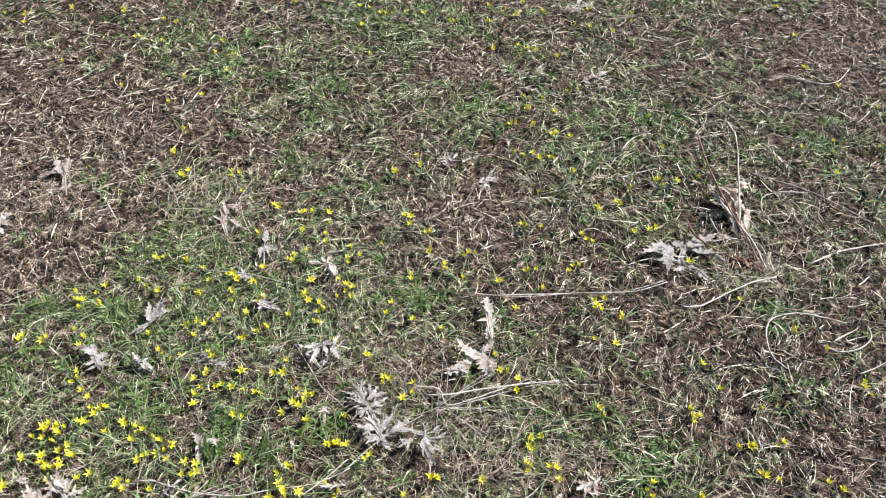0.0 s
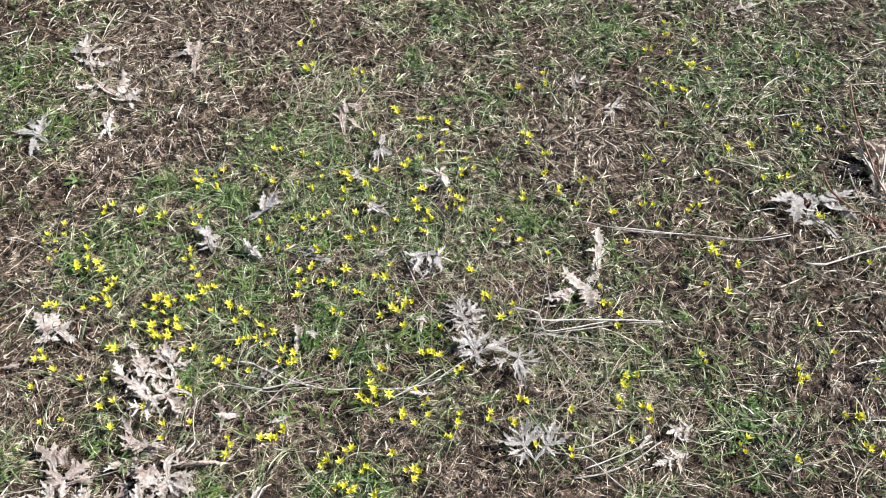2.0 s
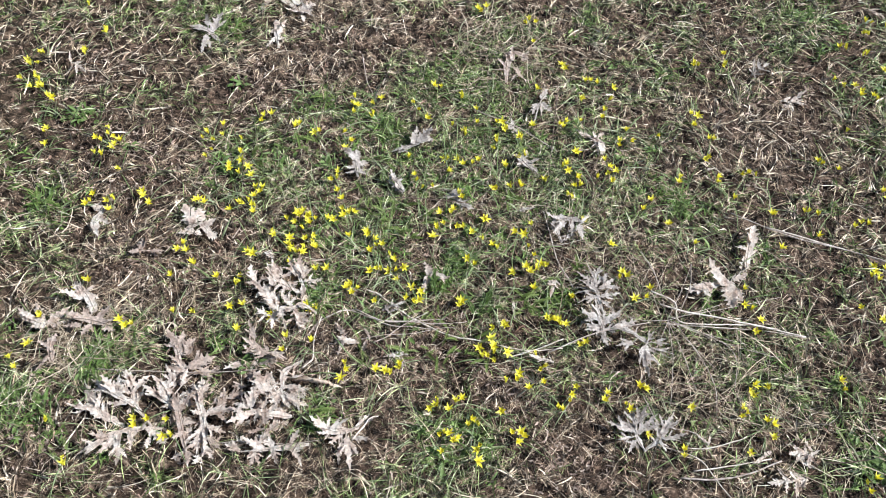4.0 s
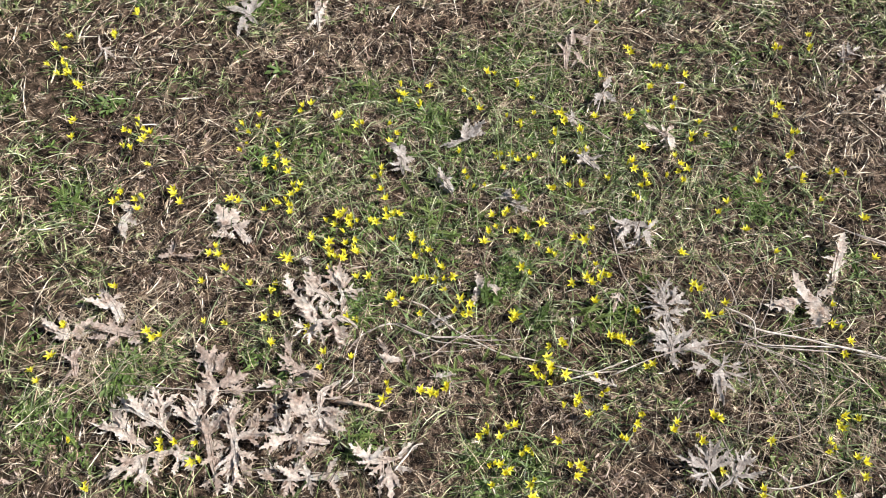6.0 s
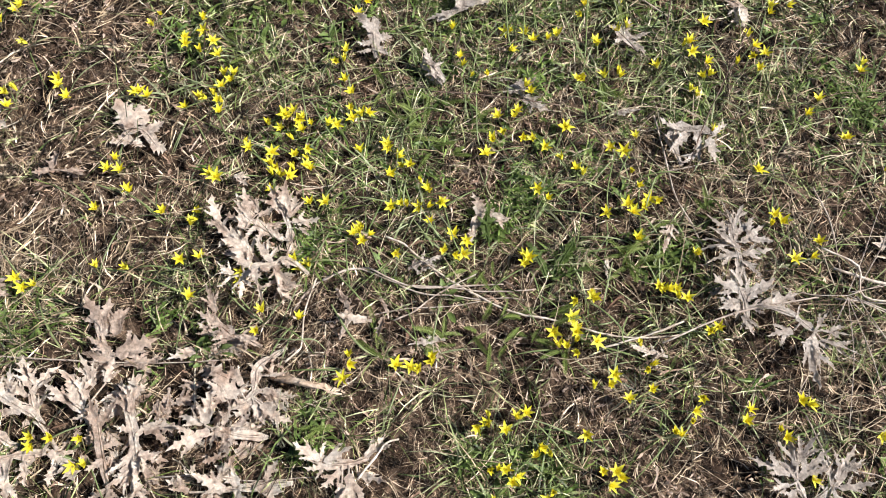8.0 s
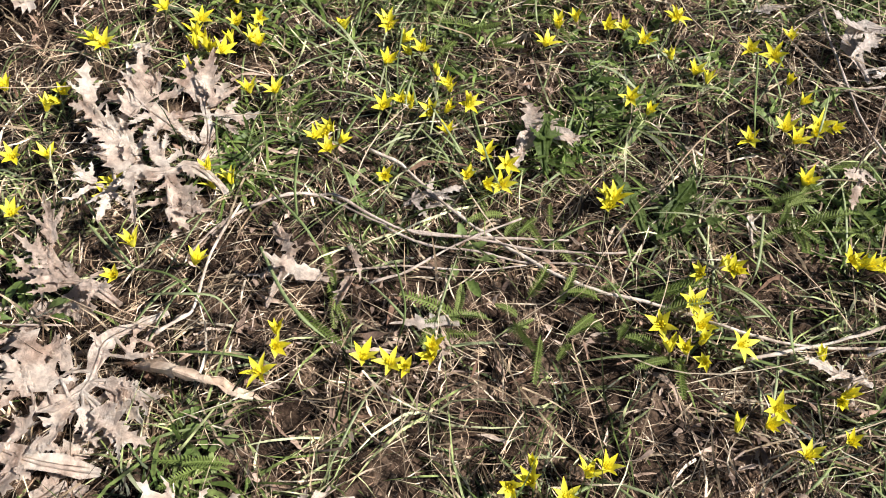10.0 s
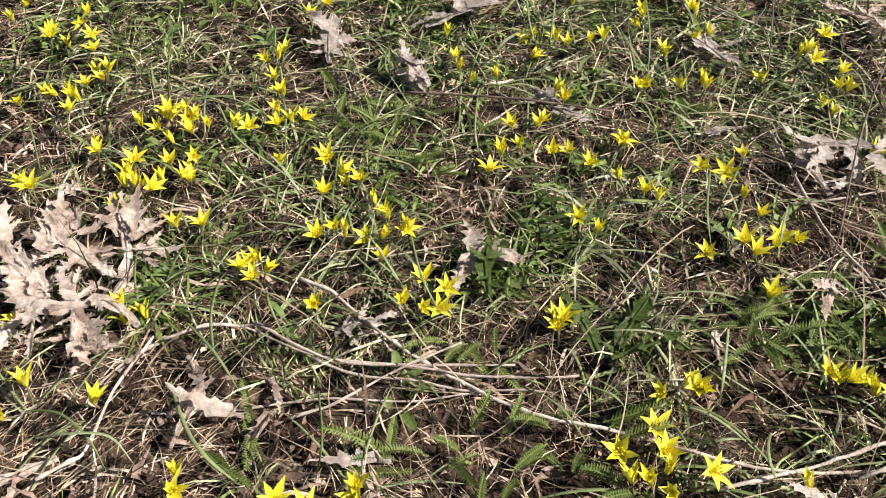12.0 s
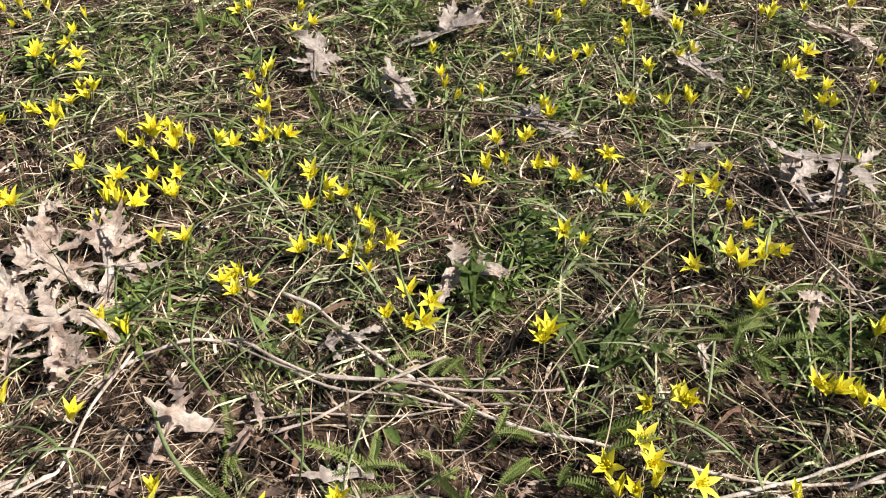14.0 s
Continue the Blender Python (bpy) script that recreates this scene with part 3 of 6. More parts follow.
stalk("looped pale dry stem on brown litter", 0.0026, [(1.394, 0.270, 0.014), (1.369, 0.313, 0.014), (1.370, 0.373, 0.015), (1.389, 0.422, 0.015), (1.422, 0.448, 0.015), (1.480, 0.459, 0.015), (1.552, 0.445, 0.016), (1.599, 0.427, 0.016)])
stalk("curved pale dry stem end", 0.0024, [(1.513, 0.347, 0.014), (1.563, 0.338, 0.015), (1.621, 0.354, 0.015), (1.655, 0.388, 0.015), (1.659, 0.425, 0.016)])
stalk("looped grey dry stem", 0.0022, [(1.638, 0.950, 0.019), (1.564, 0.942, 0.019), (1.503, 0.917, 0.019), (1.485, 0.858, 0.019), (1.509, 0.806, 0.019), (1.552, 0.824, 0.019), (1.579, 0.869, 0.019)])
stalk("curved pale dry stem in low grass", 0.0024, [(1.756, 1.601, 0.016), (1.818, 1.564, 0.016), (1.895, 1.549, 0.016), (1.956, 1.576, 0.016), (2.010, 1.643, 0.016)])
stalk("long dry stem lying diagonally", 0.0019, [(1.500, 1.035, 0.016), (1.614, 0.989, 0.016), (1.691, 0.945, 0.016), (1.812, 0.836, 0.016)])
stalk("pale dry stem on grass", 0.0019, [(1.584, 0.268, 0.016), (1.628, 0.289, 0.016), (1.683, 0.317, 0.016)])
stalk("tall brown dry stalk leaning from thistle base", 0.0032, [(1.281, 1.012, 0.160), (1.298, 0.970, 0.128), (1.323, 0.892, 0.096), (1.360, 0.795, 0.064), (1.402, 0.727, 0.032), (1.431, 0.620, 0.004)])
stalk("tall pale dry stalk leaning from thistle base", 0.0034, [(1.372, 1.069, 0.180), (1.413, 1.058, 0.135), (1.411, 0.961, 0.090), (1.401, 0.842, 0.045), (1.394, 0.751, 0.004)])
stalk("pale dry stalk on thistle base", 0.0035, [(1.321, 0.861, 0.070), (1.366, 0.791, 0.047), (1.419, 0.717, 0.023), (1.439, 0.621, 0.004)])
stalk("bent reddish dry stalk", 0.0032, [(1.229, 0.769, 0.044), (1.241, 0.726, 0.034), (1.284, 0.692, 0.024), (1.345, 0.661, 0.014), (1.390, 0.632, 0.008)])
stalk("thin bent dry stalk", 0.0019, [(1.306, 0.793, 0.034), (1.322, 0.741, 0.024), (1.350, 0.693, 0.014), (1.382, 0.641, 0.008)])
stalk("thin dry stalk over litter", 0.0019, [(1.400, 0.854, 0.044), (1.439, 0.793, 0.024), (1.473, 0.728, 0.008)])
stalk("pale dry stalk fork", 0.0018, [(1.297, 0.715, 0.019), (1.353, 0.731, 0.019), (1.407, 0.725, 0.019), (1.440, 0.703, 0.019), (1.451, 0.641, 0.019)])
stalk("thick tan dry stem on litter", 0.0026, [(0.636, -0.224, 0.016), (0.700, -0.198, 0.017), (0.759, -0.160, 0.018), (0.814, -0.106, 0.019)])
stalk("thin pale dry stem on litter", 0.0019, [(0.568, -0.178, 0.016), (0.616, -0.172, 0.016), (0.664, -0.174, 0.016), (0.712, -0.205, 0.016), (0.770, -0.246, 0.016)])
stalk("thin grey dry stem in grass", 0.0018, [(0.303, -0.082, 0.034), (0.382, 0.006, 0.025), (0.482, 0.083, 0.016)])
stalk("dry stem on grass", 0.0019, [(0.505, 0.092, 0.024), (0.617, 0.136, 0.021), (0.717, 0.180, 0.019), (0.812, 0.209, 0.016)])
stalk("long thin dry stem over grass", 0.0016, [(-0.452, 0.541, 0.034), (-0.409, 0.477, 0.025), (-0.374, 0.446, 0.016)])
stalk("dry stem above flowers", 0.0017, [(-0.106, 0.491, 0.034), (0.017, 0.498, 0.025), (0.132, 0.473, 0.016)])
stalk("long thin dry stem across grass", 0.0019, [(0.581, 0.474, 0.019), (0.729, 0.468, 0.018), (0.876, 0.489, 0.018), (1.025, 0.515, 0.017), (1.133, 0.557, 0.016)])
stalk("long thin dry stem on litter", 0.0014, [(-0.230, -0.542, 0.016), (-0.170, -0.511, 0.016), (-0.114, -0.491, 0.016), (-0.046, -0.453, 0.016)])
stalk("long thin dry stem on soil", 0.0014, [(-0.541, -0.510, 0.016), (-0.428, -0.463, 0.016), (-0.317, -0.412, 0.016), (-0.226, -0.364, 0.016)])
stalk("thin grey stem in litter", 0.0017, [(-0.184, -0.263, 0.016), (-0.179, -0.224, 0.016), (-0.152, -0.182, 0.016), (-0.126, -0.164, 0.016), (-0.069, -0.159, 0.016), (-0.010, -0.133, 0.016), (0.066, -0.091, 0.016)])
stalk("pale twig with bent end", 0.0022, [(0.009, -0.431, 0.024), (0.015, -0.395, 0.021), (0.020, -0.372, 0.019), (0.031, -0.359, 0.016)])
stalk("thin long twig on litter", 0.0014, [(0.516, -0.088, 0.019), (0.568, -0.133, 0.018), (0.638, -0.124, 0.017), (0.686, -0.157, 0.016)])
stalk("thin pale dry stem over litter", 0.0018, [(0.624, -0.164, 0.024), (0.671, -0.144, 0.021), (0.724, -0.100, 0.019), (0.741, -0.079, 0.016)])
stalk("thin pale dry stem over soil", 0.0019, [(0.655, -0.202, 0.019), (0.716, -0.163, 0.018), (0.796, -0.109, 0.016)])
stalk("thin twig over grass", 0.0014, [(0.527, 0.102, 0.034), (0.609, 0.044, 0.028), (0.652, -0.007, 0.022), (0.671, -0.066, 0.016)])
stalk("thin twig over grass", 0.0014, [(0.528, 0.099, 0.034), (0.639, 0.107, 0.028), (0.680, 0.078, 0.022), (0.691, 0.012, 0.016)])
stalk("pale branching dry stem", 0.0024, [(0.460, 0.147, 0.034), (0.517, 0.148, 0.032), (0.538, 0.109, 0.030), (0.601, 0.132, 0.028), (0.682, 0.174, 0.026), (0.753, 0.198, 0.024)])
stalk("thin grey twig radiating from dead thistle base", 0.0010, [(0.515, 0.096, 0.034), (0.565, 0.149, 0.025), (0.624, 0.208, 0.016)])
stalk("thin grey twig radiating from dead thistle base", 0.0010, [(0.515, 0.096, 0.034), (0.607, 0.112, 0.025), (0.695, 0.131, 0.016)])
stalk("thin grey twig radiating from dead thistle base", 0.0010, [(0.516, 0.094, 0.034), (0.583, 0.070, 0.025), (0.647, 0.038, 0.016)])
stalk("thin grey twig radiating from dead thistle base", 0.0010, [(0.516, 0.094, 0.034), (0.568, 0.039, 0.025), (0.616, -0.023, 0.016)])
stalk("thin grey twig radiating from dead thistle base", 0.0010, [(0.516, 0.094, 0.034), (0.510, 0.013, 0.025), (0.499, -0.065, 0.016)])
stalk("thin grey twig radiating from dead thistle base", 0.0010, [(0.515, 0.096, 0.034), (0.470, 0.079, 0.025), (0.424, 0.073, 0.016)])
stalk("thin grey twig radiating from dead thistle base", 0.0010, [(0.515, 0.096, 0.034), (0.640, 0.109, 0.025), (0.767, 0.129, 0.016)])
stalk("thin grey twig radiating from dead thistle base", 0.0010, [(0.516, 0.101, 0.034), (0.624, 0.190, 0.025), (0.741, 0.287, 0.016)])
stalk("thin grey twig radiating from dead thistle base", 0.0010, [(0.514, 0.100, 0.034), (0.523, 0.182, 0.025), (0.530, 0.282, 0.016)])
stalk("thin grey twig radiating from dead thistle base", 0.0010, [(0.516, 0.094, 0.034), (0.551, 0.019, 0.025), (0.576, -0.085, 0.016)])
stalk("upright thin dry stem", 0.0014, [(0.406, 0.192, 0.100), (0.459, 0.178, 0.050), (0.518, 0.117, 0.004)])
stalk("upright thin dry stem", 0.0014, [(0.518, 0.224, 0.090), (0.537, 0.191, 0.045), (0.534, 0.121, 0.004)])


# ---- dead thistle leaves ----
def lobe_points(length, width, seed, curl):
    """A toothed lobe of a dead leaf along +x, folded on its vein, five points a row."""
    r = random.Random(seed)
    key = Vector((seed * 1.37, 4.1, 0))
    fold, twist, tip = r.uniform(-0.1, 0.55) * curl, r.uniform(-0.9, 0.9) * curl, r.uniform(-0.35, 0.5) * curl
    bend = r.uniform(-0.3, 0.3)

    def side():
        # shoulder, then three teeth and notches, then the point
        row = [(0.0, r.uniform(0.5, 0.7))]
        for at, out, back in ((0.26, 0.98, 0.56), (0.50, 0.92, 0.44), (0.72, 0.66, 0.26)):
            at += r.uniform(-0.05, 0.05)
            row += [(at - 0.10, back * r.uniform(0.9, 1.25)), (at, out * r.uniform(0.75, 1.2)), (at + 0.06, back * r.uniform(0.8, 1.1))]
        return row + [(0.90, r.uniform(0.12, 0.2)), (1.0, 0.015)]
    points = []
    for (ql, wl), (qr, wr) in zip(side(), side()):
        for q, v in ((ql, -wl), (ql, -wl * 0.5), (0.5 * (ql + qr), 0.0), (qr, wr * 0.5), (qr, wr)):
            y = v * width * 0.5
            x = length * q + 0.45 * abs(y)
            y2 = y + bend * length * q * q * 0.5
            z = fold * abs(y) + twist * y * q + tip * length * q * q * 0.6
            p = Vector((min(x, length * 1.02), y2, z))
            points.append(p + noise.noise_vector(p * 55 + key) * 0.0038 * (0.3 + q) + noise.noise_vector(p * 150 + key) * 0.0012)
    return points


def leaf_from(pieces, mat):
    """One leaf mesh of lobes, each a grid of five points a row, and of ribs, four points a row; all with thickness."""
    bm = bmesh.new()
    for kind, pts in pieces:
        vs = [bm.verts.new(q) for q in pts]
        n = 5 if kind == "lobe" else 4
        for a in range(0, len(vs) - n, n):
            for k in range(n if kind == "rib" else n - 1):
                bm.faces.new((vs[a + k], vs[a + (k + 1) % n], vs[a + n + (k + 1) % n], vs[a + n + k]))
    thin_faces = [f for f in bm.faces]
    bmesh.ops.solidify(bm, geom=thin_faces, thickness=0.0005)
    me = bpy.data.meshes.new("leaf")
    bm.to_mesh(me)
    bm.free()
    me.materials.append(mat)
    me.polygons.foreach_set("use_smooth", [True] * len(me.polygons))
    return me


def rib_points(line, w0, w1):
    pts = []
    n = len(line)
    for i, q in enumerate(line):
        way = (line[min(i + 1, n - 1)] - line[max(i - 1, 0)]).normalized()
        side = Vector((-way.y, way.x, 0)).normalized()
        w = w0 + (w1 - w0) * i / (n - 1)
        pts += [q - side * w, q + Vector((0, 0, w * 0.7)), q + side * w, q - Vector((0, 0, w * 0.5))]
    return pts


lobe_seed = 0


def dead_plant(label):
    top = new("dead_thistle")
    return tagged(top, label, "dead leaves", "dead thistles")


def green_plant(label):
    top = new("thistle_seedling")
    return tagged(top, label, "plant", "thistle seedlings")


def lobed_leaf(plant, mat, rib, lobes, height=0.023, curl=1.0, wide=0.98, paired=True):
    """A leaf of a dead plant. rib: its midrib from the base; lobes: root x, y, tip x, y, width as a share of the length."""
    global lobe_seed
    if not plant.children:
        plant.location = (rib[0][0], rib[0][1], float(ground_z(*rib[0])))
    base = plant.location
    r = random.Random(lobe_seed + 5)
    rise = r.uniform(0.7, 1.3)
    line = smooth_line([Vector((x, y, height * (0.7 + 0.5 * math.sin(2.2 * i / len(rib))) * rise + float(ground_z(x, y)))) - base for i, (x, y) in enumerate(rib)], 3)
    midrib = [("rib", rib_points(line, 0.0024, 0.0011))]
    pieces = []
    if len(lobes) > 3:
        # the ragged blade along both sides of the midrib
        blade = []
        for i, q in enumerate(line):
            way = (line[min(i + 1, len(line) - 1)] - line[max(i - 1, 0)]).normalized()
            side = Vector((-way.y, way.x, 0)).normalized()
            full = 0.0075 * wide * min(1, 0.35 + 2.5 * i / len(line)) * (1 if i < len(line) - 1 else 0.2)
            wl, wr = full * r.uniform(0.35, 1.25), full * r.uniform(0.35, 1.25)
            blade += [q - side * wl + Vector((0, 0, r.uniform(-0.002, 0.003))), q - side * wl * 0.5, q, q + side * wr * 0.5, q + side * wr + Vector((0, 0, r.uniform(-0.002, 0.003)))]
        pieces.append(("lobe", blade))
    for x0, y0, x1, y1, share in lobes:
        lobe_seed += 1
        length = math.hypot(x1 - x0, y1 - y0)
        root = Vector((x0, y0, 0)) - Vector((base.x, base.y, 0))
        near = min(line, key=lambda q: (q.x - root.x) ** 2 + (q.y - root.y) ** 2)
        gap = math.hypot(near.x - root.x, near.y - root.y)
        root.z = near.z + r.uniform(-0.002, 0.005)
        m = (Matrix.Translation(root) @ pose(0, 0, 0, 0, 0, math.degrees(math.atan2(y1 - y0, x1 - x0)))
             @ pose(0, 0, 0, r.uniform(-20, 20) * curl, r.uniform(-14, 8) * curl, 0))
        pieces.append(("lobe", [m @ q for q in lobe_points(length * 1.1, length * share * wide, lobe_seed, curl)]))
        if paired and length > 0.026:
            # a pair of smaller side lobes
            for side in (-1, 1):
                size = length * r.uniform(0.36, 0.6)
                twig = m @ Matrix.Translation((length * r.uniform(0.22, 0.42), side * length * share * 0.16, 0.001)) @ pose(0, 0, 0, r.uniform(-25, 25), r.uniform(-22, 6), side * r.uniform(26, 48))
                pieces.append(("lobe", [twig @ q for q in lobe_points(size, size * r.uniform(0.3, 0.45), lobe_seed * 3 + side + 4000, curl)]))
        if gap > 0.004:
            # the vein that joins the lobe to the midrib
            back = Vector((near.x, near.y, near.z))
            pieces.append(("rib", rib_points([back, back.lerp(root, 0.5) + Vector((0, 0, 0.001)), root], 0.0015, 0.0012)))
    if len(lobes) <= 3:
        return part("leaf", leaf_from(midrib + pieces, mat), plant)
    leaf = part("leaf", leaf_from(pieces, mat), plant)
    part("midrib", leaf_from(midrib, mat), leaf)
    return leaf


def thistle(label, leaves, lift=0.0, mat=None, wide=0.66):
    """A smaller dead plant. leaves: root x, y, tip x, y, width as a share of the length; long leaves have paired lobes."""
    global lobe_seed
    plant = dead_plant(label)
    for x0, y0, x1, y1, share in leaves:
        r = random.Random(lobe_seed + 77)
        length = math.hypot(x1 - x0, y1 - y0)
        ux, uy = (x1 - x0) / length, (y1 - y0) / length
        if length < 0.05:
            lobes = [(x0, y0, x1, y1, share * 1.15)]
            rib = [(x0 - ux * 0.006, y0 - uy * 0.006), (x0 + ux * length * 0.35, y0 + uy * length * 0.35), (x0 + ux * length * 0.7, y0 + uy * length * 0.7)]
        else:
            pairs = 3 if length > 0.075 else 2
            lobes = [(x0 + ux * length * 0.62, y0 + uy * length * 0.62, x1, y1, 0.75)]
            for i in range(pairs):
                for side in (-1, 1):
                    s = 0.08 + 0.6 * (i + r.uniform(-0.1, 0.35)) / pairs
                    a = side * r.uniform(0.65, 1.15)
                    reach = length * share * r.uniform(0.6, 0.95) * (0.75 + 0.5 * math.sin(math.pi * min(1, s + 0.25)))
                    dx, dy = ux * math.cos(a) - uy * math.sin(a), uy * math.cos(a) + ux * math.sin(a)
                    px, py = x0 + ux * length * s, y0 + uy * length * s
                    lobes.append((px, py, px + dx * reach, py + dy * reach, r.uniform(0.42, 0.65)))
            rib = [(x0, y0), (x0 + ux * length * 0.35, y0 + uy * length * 0.35), (x0 + ux * length * 0.7, y0 + uy * length * 0.7)]
        lobed_leaf(plant, mat or DRY_LEAF, rib, lobes, 0.015 + lift, 1.3, wide, wide > 0.7)


plant = dead_plant("wide rosette of pale beige dead thistle leaves lying flat on grass")
lobed_leaf(plant, DRY_LEAF, [(-0.190, -0.209), (-0.227, -0.203), (-0.241, -0.221), (-0.259, -0.239), (-0.276, -0.255)], [
    (-0.268, -0.239, -0.301, -0.223, 0.8),
    (-0.284, -0.238, -0.308, -0.235, 0.6),
    (-0.243, -0.218, -0.261, -0.213, 0.7),
    (-0.272, -0.253, -0.252, -0.283, 0.5),
    (-0.258, -0.240, -0.240, -0.266, 0.5),
    (-0.243, -0.257, -0.221, -0.276, 0.35),
    (-0.238, -0.221, -0.212, -0.241, 0.45),
    (-0.230, -0.227, -0.197, -0.236, 0.55),
    (-0.215, -0.247, -0.191, -0.258, 0.7),
    (-0.285, -0.257, -0.314, -0.257, 0.45),
    (-0.286, -0.263, -0.293, -0.282, 0.35),
    (-0.232, -0.210, -0.217, -0.214, 0.6),
    (-0.251, -0.232, -0.235, -0.237, 0.5)], wide=0.92)
lobed_leaf(plant, DRY_LEAF, [(-0.262, -0.224), (-0.286, -0.213), (-0.305, -0.203), (-0.321, -0.191)], [
    (-0.290, -0.215, -0.329, -0.213, 0.7),
    (-0.306, -0.205, -0.345, -0.208, 0.55),
    (-0.278, -0.221, -0.314, -0.232, 0.55),
    (-0.283, -0.214, -0.286, -0.192, 0.5),
    (-0.299, -0.206, -0.301, -0.187, 0.5),
    (-0.310, -0.199, -0.317, -0.181, 0.5)], wide=0.92)
lobed_leaf(plant, DRY_LEAF, [(-0.254, -0.179), (-0.282, -0.175), (-0.306, -0.174), (-0.326, -0.168)], [
    (-0.306, -0.191, -0.338, -0.147, 0.5),
    (-0.306, -0.172, -0.336, -0.140, 0.6),
    (-0.302, -0.158, -0.327, -0.138, 0.45),
    (-0.300, -0.162, -0.282, -0.144, 0.5),
    (-0.283, -0.166, -0.264, -0.163, 0.5),
    (-0.295, -0.178, -0.295, -0.201, 0.6),
    (-0.280, -0.178, -0.282, -0.200, 0.7),
    (-0.267, -0.178, -0.266, -0.192, 0.6)], wide=0.92)
lobed_leaf(plant, DRY_LEAF, [(-0.234, -0.196), (-0.242, -0.171), (-0.258, -0.150), (-0.279, -0.132), (-0.293, -0.122)], [
    (-0.274, -0.139, -0.313, -0.118, 0.5),
    (-0.273, -0.133, -0.295, -0.097, 0.6),
    (-0.258, -0.142, -0.271, -0.103, 0.5),
    (-0.255, -0.145, -0.217, -0.125, 0.4),
    (-0.244, -0.150, -0.218, -0.147, 0.45),
    (-0.267, -0.156, -0.281, -0.174, 0.5),
    (-0.249, -0.175, -0.271, -0.175, 0.5),
    (-0.242, -0.189, -0.260, -0.194, 0.5),
    (-0.240, -0.172, -0.222, -0.186, 0.7)], wide=0.92)
lobed_leaf(plant, DRY_LEAF, [(-0.300, -0.218), (-0.339, -0.200), (-0.374, -0.179)], [
    (-0.347, -0.195, -0.366, -0.203, 0.6),
    (-0.351, -0.193, -0.381, -0.171, 0.6),
    (-0.342, -0.195, -0.342, -0.176, 0.6),
    (-0.324, -0.206, -0.324, -0.185, 0.6),
    (-0.323, -0.209, -0.331, -0.228, 0.6),
    (-0.334, -0.202, -0.346, -0.214, 0.5)], wide=0.92)
lobed_leaf(plant, DRY_LEAF, [(-0.247, -0.214), (-0.262, -0.207), (-0.276, -0.199)], [
    (-0.257, -0.208, -0.280, -0.203, 0.8),
    (-0.252, -0.208, -0.249, -0.188, 0.6),
    (-0.258, -0.213, -0.263, -0.221, 0.6),
    (-0.259, -0.203, -0.265, -0.190, 0.6)], wide=0.92)

plant = dead_plant("forked bone-white dead thistle leaf with broad lobes on litter")
lobed_leaf(plant, DRY_LEAF, [(-0.165, -0.315), (-0.176, -0.338), (-0.183, -0.360), (-0.177, -0.375), (-0.171, -0.397), (-0.186, -0.425)], [
    (-0.187, -0.410, -0.241, -0.386, 0.6),
    (-0.190, -0.391, -0.218, -0.374, 0.5),
    (-0.187, -0.398, -0.185, -0.380, 0.5),
    (-0.192, -0.403, -0.179, -0.390, 0.4),
    (-0.161, -0.382, -0.126, -0.382, 0.5),
    (-0.144, -0.385, -0.113, -0.373, 0.4),
    (-0.157, -0.383, -0.120, -0.397, 0.5),
    (-0.166, -0.405, -0.174, -0.429, 0.8),
    (-0.162, -0.405, -0.138, -0.422, 0.6),
    (-0.152, -0.399, -0.123, -0.408, 0.9),
    (-0.138, -0.407, -0.107, -0.407, 0.6),
    (-0.164, -0.362, -0.142, -0.352, 0.5),
    (-0.163, -0.358, -0.173, -0.338, 0.35),
    (-0.182, -0.366, -0.199, -0.359, 0.4),
    (-0.195, -0.417, -0.224, -0.409, 0.7)], wide=0.92)

plant = dead_plant("torn pale dead thistle leaves fallen on brown litter")
lobed_leaf(plant, TAN_LEAF, [(-0.234, -0.335), (-0.265, -0.327), (-0.290, -0.325)], [
    (-0.281, -0.314, -0.310, -0.287, 0.4),
    (-0.273, -0.327, -0.301, -0.327, 0.4),
    (-0.260, -0.325, -0.286, -0.334, 0.4),
    (-0.264, -0.343, -0.292, -0.344, 0.5)])
lobed_leaf(plant, TAN_LEAF, [(-0.194, -0.331), (-0.220, -0.332), (-0.254, -0.348)], [
    (-0.236, -0.341, -0.263, -0.345, 0.4),
    (-0.225, -0.338, -0.202, -0.327, 0.5),
    (-0.224, -0.328, -0.212, -0.312, 0.35),
    (-0.234, -0.335, -0.248, -0.327, 0.5),
    (-0.239, -0.346, -0.250, -0.362, 0.4),
    (-0.213, -0.333, -0.210, -0.347, 0.4)])

plant = dead_plant("brownish upright dead thistle leaf behind a pale rosette")
lobed_leaf(plant, TAN_LEAF, [(-0.373, -0.443), (-0.404, -0.413), (-0.433, -0.381)], [
    (-0.404, -0.410, -0.447, -0.377, 0.5),
    (-0.400, -0.408, -0.427, -0.367, 0.6),
    (-0.387, -0.405, -0.404, -0.367, 0.7),
    (-0.370, -0.437, -0.414, -0.444, 0.5),
    (-0.371, -0.429, -0.338, -0.383, 0.55),
    (-0.359, -0.434, -0.314, -0.405, 0.4),
    (-0.383, -0.426, -0.417, -0.424, 0.5)])

